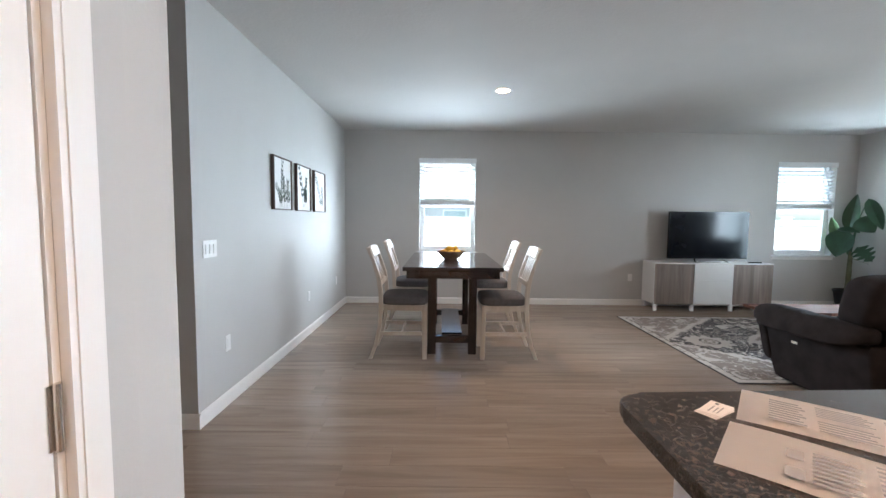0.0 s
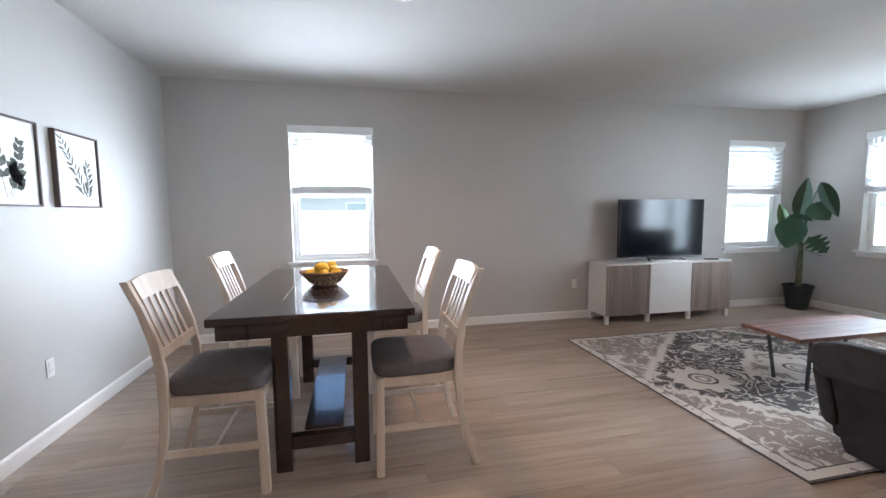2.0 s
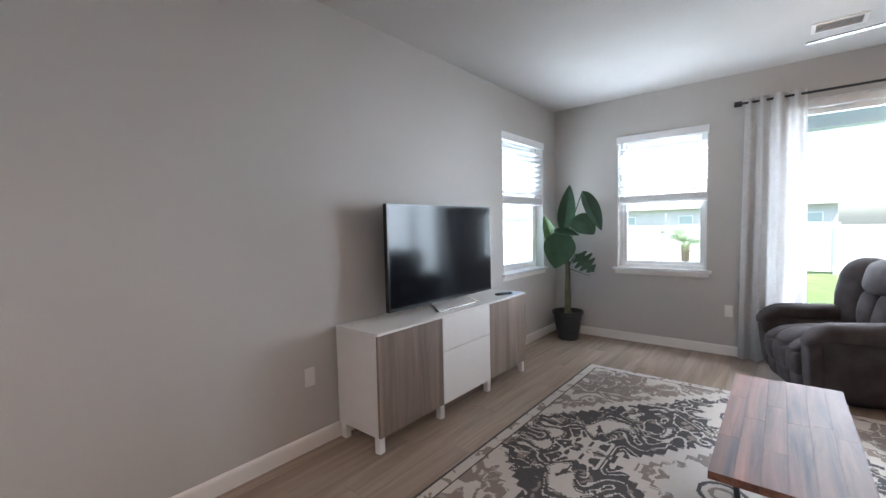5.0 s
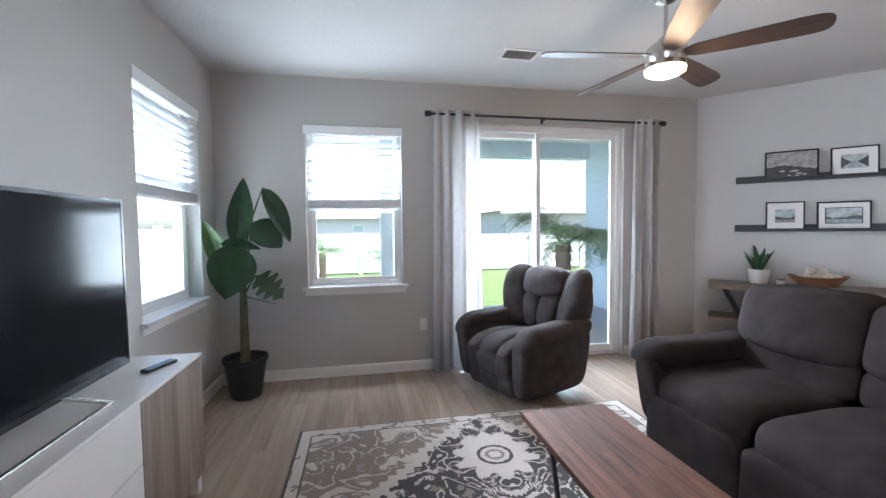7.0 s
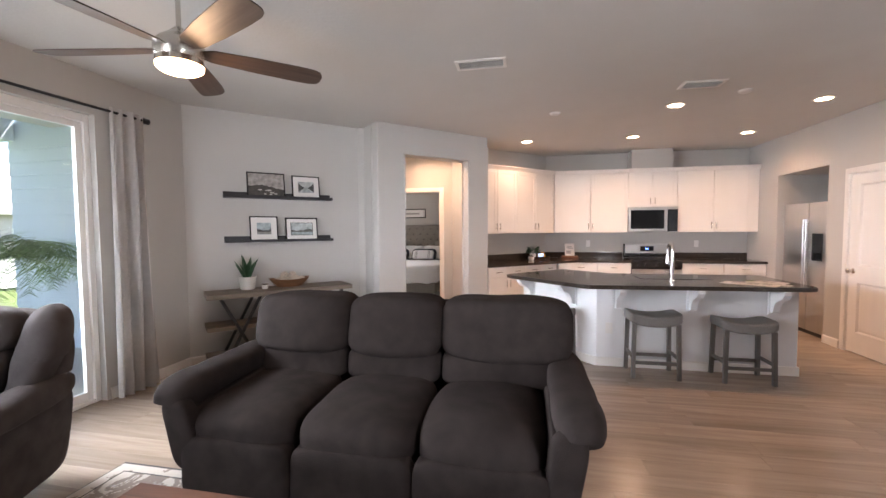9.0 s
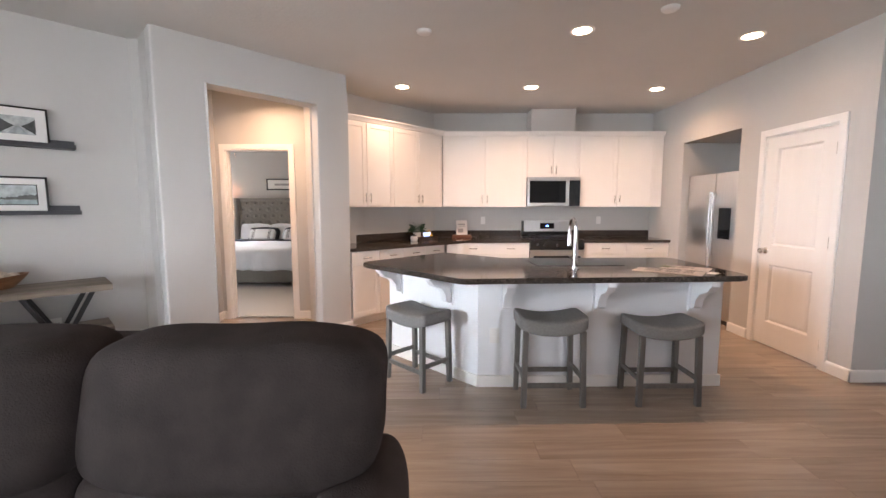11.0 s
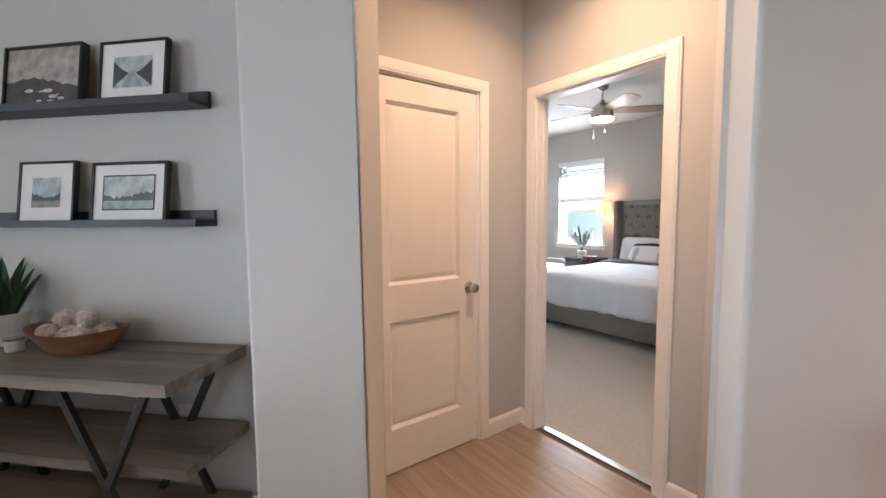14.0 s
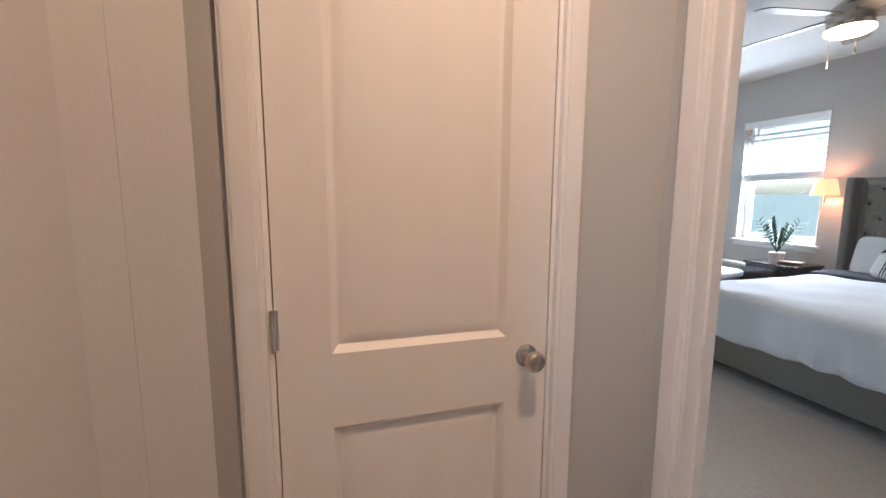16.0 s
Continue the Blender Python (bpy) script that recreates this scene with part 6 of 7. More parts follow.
def curtain(y0, y1, seed, folds, label):
    rr = random.Random(seed)
    bm = B()
    n, nz = folds * 12, 26
    ph = [rr.uniform(-0.5, 0.5) for _ in range(8)]
    rows = []
    for j in range(nz + 1):
        z = 2.50 - (2.50 - 0.012) * j / nz
        row = []
        for k in range(n + 1):
            u = k / n
            am = 0.026 + 0.020 * (j / nz) + 0.016 * math.sin(5 * u + ph[0])
            x = -0.0 + am * math.sin(2 * math.pi * folds * (u + 0.02 * math.sin(3 * j / nz + ph[1]) + 0.034 * math.sin(7 * u + ph[2]))) + 0.010 * math.sin(9 * u + 4 * j / nz)
            if j == 0:
                x *= 0.75
            y = y0 + (y1 - y0) * (u + 0.03 * math.sin(2 * math.pi * u + ph[3]) * j / nz) + 0.07 * (j / nz) * (u - 0.5)
            row.append(bm.verts.new((x, y, z)))
        rows.append(row)
    for a, b in zip(rows, rows[1:]):
        for k in range(n):
            bm.faces.new((a[k], a[k + 1], b[k + 1], b[k]))
    bmesh.ops.solidify(bm, geom=bm.faces[:], thickness=0.003)
    return one("curtain", bm, CURTAIN, label, "curtain", pose(6.575, 0, 0), "patio door curtains")


curtain(4.17, 4.61, 1, 4, "off-white linen curtain gathered beside the patio door")
curtain(2.20, 2.50, 2, 4, "off-white linen curtain panel gathered on the rod")


# ceiling fan
def fan(m, drop, blades, r, turn, label, blade_mat, globe_r=0.115):
    ob = thing("ceiling_fan", m, label, "ceiling fan")
    bm = B()
    lathe(bm, [(0.0, 0.0), (0.065, 0.0), (0.068, -0.02), (0.055, -0.055), (0.022, -0.07), (0.0, -0.07)], 24)
    part("canopy", bm, NICKEL, ob)
    bm = B()
    cyl(bm, (0, 0, -0.06), (0, 0, -drop), 0.012, n=12)
    part("downrod", bm, NICKEL, ob)
    z = -drop
    bm = B()
    lathe(bm, [(0.0, z + 0.03), (0.022, z + 0.03), (0.045, z + 0.005), (0.098, z - 0.035), (0.118, z - 0.06), (0.120, z - 0.10), (0.108, z - 0.135), (0.0, z - 0.135)], 32)
    part("motor_housing", bm, NICKEL, ob, "brushed nickel motor housing")
    bm = B()
    lathe(bm, [(0.112, z - 0.135), (0.116, z - 0.165), (0.0, z - 0.165)], 32)
    part("light_collar", bm, NICKEL, ob)
    bm = B()
    lathe(bm, [(globe_r - 0.004, z - 0.166), (globe_r - 0.006, z - 0.182), (globe_r * 0.75, z - 0.196), (0.0, z - 0.202)], 32)
    part("globe", bm, FAN_ON, ob, "glowing frosted glass bowl")
    for k in range(blades):
        a = radians(turn + 360 / blades * k)
        bm = B()
        pts = []
        for u, w0, w1 in ((0.14, -0.030, 0.030), (0.20, -0.056, 0.052), (0.5, -0.072, 0.068), (0.80, -0.080, 0.074), (0.92, -0.076, 0.072), (0.97, -0.060, 0.062), (0.99, -0.040, 0.048), (1.0, -0.015, 0.025)):
            pts.append((u * r, w0, w1))
        lo = []
        for th_ in (-0.003, 0.003):
            lo.append([[bm.verts.new((x, w, th_ - w * 0.22)) for w in (w0, w1)] for x, w0, w1 in pts])
        for s in range(len(pts) - 1):
            for t_ in (0, 1):
                q = [lo[t_][s][0], lo[t_][s + 1][0], lo[t_][s + 1][1], lo[t_][s][1]]
                bm.faces.new(q if t_ else q[::-1])
            for e in (0, 1):
                bm.faces.new((lo[0][s][e], lo[0][s + 1][e], lo[1][s + 1][e], lo[1][s][e]))
        for s in (0, -1):
            bm.faces.new((lo[0][s][0], lo[0][s][1], lo[1][s][1], lo[1][s][0]))
        bl = part("blade", bm, blade_mat, ob, "brown wooden fan blade")
        bl.matrix_local = pose(0, 0, z - 0.085, 0, 0, math.degrees(a))
        bm = B()
        bar(bm, (0.09, 0, 0.006), (0.24, 0, 0.008), 0.035, 0.006)
        br = part("blade_iron", bm, NICKEL, ob)
        br.matrix_local = pose(0, 0, z - 0.085, 0, 0, math.degrees(a))
    d = bpy.data.lights.new("fan_lamp", "POINT")
    d.energy, d.color, d.shadow_soft_size = 3.0, (1.0, 0.66, 0.38), 0.09
    lamp = new("fan_lamp", d)
    lamp.matrix_world = m @ pose(0, 0, z - 0.30)
    return ob


FANWOOD = wood("fan_blade_wood", (0.045, 0.028, 0.022), (0.10, 0.068, 0.055), 0.45, 16, 0, 0.1)
fan(pose(4.935, 3.49, CEIL), 0.285, 5, 0.75, 10, "brushed nickel ceiling fan with brown blades and a lit bowl", FANWOOD)


# ceiling vents and discs
def vent(cx, cy, w, h, rot=0.0):
    ob = thing("ceiling_vent", pose(cx, cy, CEIL, 0, 0, rot), "white louvred ceiling air vent", "vent")
    bm = B()
    for r in ((-w / 2, w / 2, -h / 2, -h / 2 + 0.025), (-w / 2, w / 2, h / 2 - 0.025, h / 2), (-w / 2, -w / 2 + 0.025, -h / 2 + 0.025, h / 2 - 0.025), (w / 2 - 0.025, w / 2, -h / 2 + 0.025, h / 2 - 0.025)):
        bx(bm, *r, -0.010, -0.0005)
    part("frame", bm, TRIM, ob)
    # flat dark sheet: the duct's shade is put into its colour
    part("backing", boxes((-w / 2 + 0.025, w / 2 - 0.025, -h / 2 + 0.025, h / 2 - 0.025, -0.002, -0.0008)), DARKINK, ob, "dark sheet for the shaded duct behind the louvres")
    n = max(4, int(h / 0.022))
    for k in range(n):
        y = -h / 2 + 0.03 + (h - 0.06) * k / (n - 1)
        bm = B()
        bar(bm, (-w / 2 + 0.025, y, -0.007), (w / 2 - 0.025, y, -0.007), 0.016, 0.0015, (0, 0.6, 1))
        part("louvre", bm, TRIM, ob)


vent(3.50, 2.045, 0.40, 0.19)
vent(0.44, 2.02, 0.40, 0.19)
vent(1.56, 1.15, 0.36, 0.20)
vent(5.90, 4.03, 0.30, 0.20, 90)
for x, y in ((2.82, 0.46), (1.07, 0.86)):
    ob = thing("smoke_detector", pose(x, y, CEIL), "round white ceiling disc", "smoke detector")
    bm = B()
    lathe(bm, [(0.0, -0.022), (0.045, -0.022), (0.058, -0.012), (0.062, 0.0)], 24)
    part("case", bm, PLASTIC, ob)

# ---------- shelf wall: everything here is placed along the 45 degree wall ----------
# local x runs south-west along the wall, local -y points into the room
SH = diag(5.535, -3.535) @ pose(0, 0, 0, 0, 0, 180)
SHELF = mat("black_brown_shelf", (0.012, 0.013, 0.017), 0.5, vary=0.12, scale=14, bump=0.05)
for z in (1.815, 1.318):
    ob = thing("picture_ledge", SH @ pose(0, 0, z), "long black picture ledge mounted on the wall", "shelf", "picture ledges")
    part("floor_board", boxes((0, 1.19, -0.118, -0.002, 0.0, 0.014), bev=0.001), SHELF, ob)
    part("lip", boxes((0, 1.19, -0.13, -0.118, 0.0, 0.032), bev=0.001), SHELF, ob)
    part("back_rail", boxes((0, 1.19, -0.018, -0.001, 0.014, 0.070), bev=0.001), SHELF, ob)


def scenery(ob, w, h, kind, y):
    """A small grey landscape print, as flat shapes under the glass."""
    rr = random.Random(kind)
    tones = {0: ((0.32, 0.30, 0.28), (0.05, 0.045, 0.04), (0.50, 0.47, 0.44)), 1: ((0.40, 0.42, 0.42), (0.055, 0.06, 0.058), (0.30, 0.33, 0.34)), 2: ((0.36, 0.42, 0.45), (0.06, 0.062, 0.06), (0.20, 0.20, 0.19)), 3: ((0.42, 0.46, 0.47), (0.10, 0.105, 0.10), (0.27, 0.33, 0.34))}[kind]
    mats = [mat("print_tone", t, 0.6, vary=0.35, scale=22, detail=6) for t in tones]
    part("print", boxes((-w / 2, w / 2, y - 0.0006, y, -h / 2, h / 2)), mats[0], ob, "grey landscape print")
    bm = B()
    n = 26
    if kind == 1:
        for sg in (-1, 1):
            pts = [(sg * w / 2, -h / 2 * 0.95), (sg * w * 0.10, -h * 0.05)] + [(sg * w * (0.08 + 0.42 * k / 8), -h * 0.04 + h * 0.40 * (k / 8) ** 1.3 + rr.uniform(-0.01, 0.01) * h) for k in range(9)]
            bm.faces.new([bm.verts.new((x, y - 0.0012, z)) for x, z in pts])
    else:
        top = [(-w / 2 + w * k / n, h * (-0.12 + (0.10 if kind == 3 else 0.06) * rr.random() + 0.08 * math.sin(5 * k / n + kind))) for k in range(n + 1)]
        base_z = -h * (0.5 if kind == 0 else 0.26 if kind == 3 else 0.36)
        for (x0, z0), (x1, z1) in zip(top, top[1:]):
            bm.faces.new([bm.verts.new(p) for p in ((x0, y - 0.0012, base_z), (x1, y - 0.0012, base_z), (x1, y - 0.0012, z1), (x0, y - 0.0012, z0))])
    part("dark_hill", bm, mats[1], ob)
    bm = B()
    if kind == 0:
        for k in range(9):
            x, z, s = rr.uniform(-0.35, 0.35) * w, rr.uniform(-0.42, -0.22) * h, rr.uniform(0.02, 0.07) * w
            bm.faces.new([bm.verts.new((x + s * math.cos(a), y - 0.0018, z + 0.35 * s * math.sin(a))) for a in [k2 * math.pi / 5 for k2 in range(10)]])
    else:
        z0, z1, q = -h * 0.49, -h * (0.05 if kind == 1 else 0.28), 0.10 if kind == 1 else 0.5
        bm.faces.new([bm.verts.new(p) for p in ((-w * 0.30 if kind == 1 else -w * 0.5, y - 0.0018, z0), (w * 0.30 if kind == 1 else w * 0.5, y - 0.0018, z0), (w * q * 0.4 if kind == 1 else w * 0.5, y - 0.0018, z1), (-w * q * 0.4 if kind == 1 else -w * 0.5, y - 0.0018, z1))])
    part("water", bm, mats[2], ob)


def framed(x, z, w, h, fw, mat_w, kind, label, depth=0.018, inner=False):
    ob = thing("framed_print", SH @ pose(x, -0.078, z, -7.5, 0, 0) @ pose(0, 0, h / 2), label, "picture", "prints on the ledges")
    part("mount", boxes((-w / 2 + fw, w / 2 - fw, -0.006, 0.006, -h / 2 + fw, h / 2 - fw)), CANVAS if mat_w else BLACK, ob, "white mount board")
    for r in ((-w / 2, -w / 2 + fw, -depth / 2, depth / 2, -h / 2, h / 2), (w / 2 - fw, w / 2, -depth / 2, depth / 2, -h / 2, h / 2), (-w / 2 + fw, w / 2 - fw, -depth / 2, depth / 2, -h / 2, -h / 2 + fw), (-w / 2 + fw, w / 2 - fw, -depth / 2, depth / 2, h / 2 - fw, h / 2)):
        part("frame_bar", boxes(r, bev=0.0012), BLACK, ob)
    iw, ih = w - 2 * fw - 2 * mat_w, h - 2 * fw - 2 * mat_w
    if inner:
        part("inner_border", boxes((-iw / 2 - 0.006, iw / 2 + 0.006, -0.0072, -0.0062, -ih / 2 - 0.006, ih / 2 + 0.006)), BLACK, ob)
    scenery(ob, iw, ih, kind, -0.0075)


framed(0.438, 1.829, 0.405, 0.282, 0.012, 0.0, 0, "dark-framed misty landscape canvas leaning on the ledge", 0.035)
framed(0.886, 1.829, 0.325, 0.272, 0.012, 0.058, 1, "black-framed print of a river between hills", 0.024)
framed(0.403, 1.332, 0.300, 0.282, 0.012, 0.062, 2, "black-framed print of a distant shore", 0.024)
framed(0.826, 1.332, 0.375, 0.268, 0.014, 0.050, 3, "black-framed print of an old harbour town", 0.024, True)

# console table with crossed legs
cb = thing("console_table", diag(5.75, -3.522) @ pose(0, 0, 0, 0, 0, 180), "weathered wood console table with crossed black metal legs", "console table")
TL = 1.52


def slab(bm, x0, x1, y0, y1, z0, z1, seed):
    """A thick board with a slightly uneven front edge."""
    rr = random.Random(seed)
    n = 24
    top, low = [], []
    for k in range(n + 1):
        x = x0 + (x1 - x0) * k / n
        w = rr.uniform(-0.004, 0.004)
        top.append(bm.verts.new((x, y0 + w, z1 - rr.uniform(0, 0.002))))
        low.append(bm.verts.new((x, y0 + w * 0.5 + rr.uniform(-0.003, 0.003), z0)))
    bt = [bm.verts.new((x0 + (x1 - x0) * k / n, y1, z1)) for k in range(n + 1)]
    bl = [bm.verts.new((x0 + (x1 - x0) * k / n, y1, z0)) for k in range(n + 1)]
    for k in range(n):
        for a, b in ((top, bt), (low, top), (bl, low), (bt, bl)):
            bm.faces.new((a[k], a[k + 1], b[k + 1], b[k]))
    bm.faces.new((top[0], bt[0], bl[0], low[0]))
    bm.faces.new((top[n], low[n], bl[n], bt[n]))


for nm, z, y0, ins, th_ in (("tabletop", 0.80, -0.43, 0.0, 0.048), ("middle_shelf", 0.455, -0.36, 0.0, 0.040), ("bottom_shelf", 0.125, -0.36, 0.0, 0.040)):
    bm = B()
    slab(bm, ins, TL - ins, y0, 0.0, z - th_, z, int(z * 100))
    part(nm, bm, WEATHERED, cb, "weathered grey-brown board")
for x0 in (0.13, 1.03):
    for y in (-0.385, -0.03):
        for a, b in ((x0, x0 + 0.375), (x0 + 0.375, x0)):
            bm = B()
            bar(bm, (a, y, 0.0), (b, y, 0.752), 0.030, 0.022, (0, 1, 0), 0.002)
            part("cross_leg", bm, MATBLACK, cb)
for x in (0.13, 0.505, 1.03, 1.405):
    part("cross_bar", boxes((x - 0.012, x + 0.012, -0.385, -0.03, 0.735, 0.752)), MATBLACK, cb)

CT = diag(5.75, -3.522) @ pose(0, 0, 0.8005, 0, 0, 180)
# wooden dough bowl of woven balls
wb = thing("dough_bowl", CT @ pose(0.86, -0.16, 0), "long carved wooden bowl on the console table", "bowl")
bm = B()
lathe(bm, [(0.0, 0.0), (0.085, 0.0), (0.10, 0.006), (0.150, 0.072), (0.158, 0.090), (0.148, 0.090), (0.135, 0.070), (0.09, 0.018), (0.0, 0.014)], 32)
for v in bm.verts:
    v.co.x *= 1.42
    v.co.y *= 0.78
    v.co.z += 0.018 * (abs(v.co.x) / 0.22) ** 2 * (v.co.z / 0.09)
part("bowl_body", bm, BOWLWOOD, wb, "carved brown wooden bowl")
BALL = mat("rattan_ball", (0.62, 0.54, 0.46), 0.8, vary=0.3, scale=40, bump=0.6, bscale=90)
def rattan(r, seed):
    """An open ball wound from strands."""
    rr = random.Random(seed)
    bm = B()
    bmesh.ops.create_icosphere(bm, subdivisions=2, radius=r * 0.86)
    for k in range(13):
        ax = Vector((rr.gauss(0, 1), rr.gauss(0, 1), rr.gauss(0, 1))).normalized()
        u = ax.orthogonal().normalized()
        v = ax.cross(u)
        o = ax * r * rr.uniform(-0.5, 0.5)
        q = math.sqrt(max(0.0, r * r - o.length_squared))
        pts = [o + q * (math.cos(t) * u + math.sin(t) * v) for t in [2 * math.pi * j / 16 for j in range(17)]]
        for a, b in zip(pts, pts[1:]):
            cyl(bm, a, b, r * 0.075, n=4, caps=False)
    return bm


ball = one("rattan_ball", rattan(0.042, 1), BALL, "pale woven rattan ball in the wooden bowl", "decorative ball", CT @ pose(0.76, -0.2, 0.09), "balls in the bowl")
for x, y, z, a in ((-0.14, 0.0, 0.062, 10), (-0.09, -0.045, 0.080, 40), (-0.07, 0.045, 0.082, 70), (0.0, -0.035, 0.070, 120), (-0.01, 0.045, 0.078, 160), (0.07, -0.04, 0.082, 210), (0.08, 0.04, 0.080, 250), (0.14, 0.0, 0.070, 300), (-0.055, 0.0, 0.132, 20), (0.035, 0.01, 0.130, 90)):
    copy_thing(ball, CT @ pose(0.86 + x, -0.16 + y, z, a, a * 0.7, a * 1.3))
bpy.data.objects.remove(ball)

# snake plant in a white pot, and a small candle jar
sp = thing("snake_plant", CT @ pose(0.42, -0.12, 0), "small green snake plant in a white ceramic pot", "plant")
bm = B()
lathe(bm, [(0.0, 0.0), (0.066, 0.0), (0.074, 0.008), (0.092, 0.135), (0.095, 0.140), (0.088, 0.140), (0.082, 0.120), (0.0, 0.112)], 28)
part("pot", bm, CERAMIC, sp, "white ceramic pot")
rr = random.Random(8)
for k in range(13):
    a = k * 2.4
    bm = B()
    ln, rad = rr.uniform(0.19, 0.30), 0.014 + 0.028 * (k / 13)
    out_ = 0.25 + 0.75 * (k / 13)
    b0 = Vector((rad * math.cos(a), rad * math.sin(a), 0.11))
    leaf(bm, b0, b0 + Vector((math.cos(a) * out_ * 0.6, math.sin(a) * out_ * 0.6, 1.0)).normalized() * ln, 0.056, 0.5, 0.05, 8)
    part("leaf", bm, LEAF, sp, "pointed dark green leaf")
cj = thing("candle_jar", CT @ pose(0.585, -0.20, 0), "small white candle jar beside the plant", "candle")
bm = B()
lathe(bm, [(0.0, 0.0), (0.030, 0.0), (0.032, 0.004), (0.032, 0.045), (0.0, 0.045)], 20)
part("jar", bm, CERAMIC, cj)
bm = B()
lathe(bm, [(0.034, 0.0455), (0.034, 0.056), (0.0, 0.058)], 20)
part("lid", bm, NICKEL, cj, "silver lid")

# ---------- kitchen clutter ----------
tray = thing("tray", diag(0.70, -3.44) @ pose(0, 0, 0.9155, 0, 0, 180), "dark wooden tray on the worktop", "tray")
bm = boxes((-0.18, 0.18, -0.11, 0.11, 0, 0.01), (-0.18, -0.168, -0.11, 0.11, 0.01, 0.05), (0.168, 0.18, -0.11, 0.11, 0.01, 0.05), (-0.168, 0.168, -0.11, -0.098, 0.01, 0.05), (-0.168, 0.168, 0.098, 0.11, 0.01, 0.05))
part("tray_body", bm, ESPRESSO, tray)
TR = diag(0.70, -3.44) @ pose(0, 0, 0.926, 0, 0, 180)
hp = thing("herb_plant", TR @ pose(-0.08, 0.045, 0), "bushy green herb in a small white pot", "plant")
bm = B()
lathe(bm, [(0.0, 0.0), (0.045, 0.0), (0.055, 0.09), (0.0, 0.09)], 20)
part("pot", bm, CERAMIC, hp)
bm = B()
for k in range(330):
    d = Vector((rr.gauss(0, 1), rr.gauss(0, 1), abs(rr.gauss(0, 1)) * 0.9)).normalized()
    c = Vector((0, 0, 0.10)) + Vector((d.x * 0.125, d.y * 0.085, d.z * 0.155)) * rr.uniform(0.4, 1)
    u = d.orthogonal().normalized() * 0.012
    bm.faces.new([bm.verts.new(p) for p in (c - u, c + d * 0.010 + u * 0.2, c + u, c + d * 0.045)])
part("foliage", bm, LEAF, hp, "small dense leaves")
ta = thing("tablet", TR @ pose(0.03, -0.06, 0, -18, 0, 0), "small tablet showing a blue picture", "tablet")
part("case", boxes((-0.075, 0.075, -0.004, 0.004, 0.0, 0.10), bev=0.002), PLASTIC, ta)
part("screen", boxes((-0.068, 0.068, -0.0055, -0.0045, 0.008, 0.092)), glow("tablet_screen", (0.30, 0.45, 0.80), 0.6), ta, "lit blue screen")
for x, y, z in ((0.10, -0.03, 0.035), (0.135, 0.02, 0.035), (0.09, 0.045, 0.035), (0.112, 0.008, 0.080)):
    bm = B()
    lathe(bm, [(0.0, -0.045), (0.02, -0.034), (0.034, -0.010), (0.034, 0.010), (0.02, 0.034), (0.0, 0.046)], 14)
    one("lemon", bm, LEMON, "yellow lemon on the tray", "lemon", TR @ pose(x, y, z, 80, 20, x * 900), "lemons on the tray")
sg = thing("sugar_jar", diag(0.93, -3.38) @ pose(0, 0, 0.9155, 0, 0, 180), "small white lidded jar on the worktop", "jar")
bm = B()
lathe(bm, [(0.0, 0.0), (0.04, 0.0), (0.052, 0.03), (0.045, 0.06), (0.0, 0.062)], 20)
part("jar", bm, CERAMIC, sg)
bm = B()
lathe(bm, [(0.040, 0.0625), (0.030, 0.075), (0.008, 0.08), (0.008, 0.092), (0.0, 0.094)], 20)
part("lid", bm, MATBLACK, sg, "dark lid")
BK = pose(2.36, -2.30, 0.9155, 0, 0, 176)
one("book", boxes((-0.15, 0.15, -0.06, 0.05, 0, 0.022), bev=0.002), WALNUT, "thick brown book lying flat on the worktop", "book", BK)
one("book", boxes((-0.14, 0.14, -0.055, 0.05, 0.0225, 0.042), bev=0.002), BOWLWOOD, "tan book lying on another book", "book", BK)
ck = thing("cookbook", BK @ pose(0.0, 0.02, 0.0425, -14, 0, 12), "upright cookbook with a pale cover", "book")
part("cover", boxes((-0.085, 0.085, -0.012, -0.009, 0, 0.22), bev=0.001), PAPER, ck, "pale printed cover")
part("pages", boxes((-0.082, 0.083, -0.0085, 0.010, 0.002, 0.218)), CANVAS, ck)
part("back_cover", boxes((-0.085, 0.085, 0.0105, 0.0135, 0, 0.22), bev=0.001), DARKINK, ck)
part("cover_bars", boxes((-0.05, 0.05, -0.0135, -0.0125, 0.15, 0.165), (-0.035, 0.06, -0.0135, -0.0125, 0.125, 0.133), (-0.06, 0.02, -0.0135, -0.0125, 0.03, 0.09)), INK, ck, "unreadable grey print")

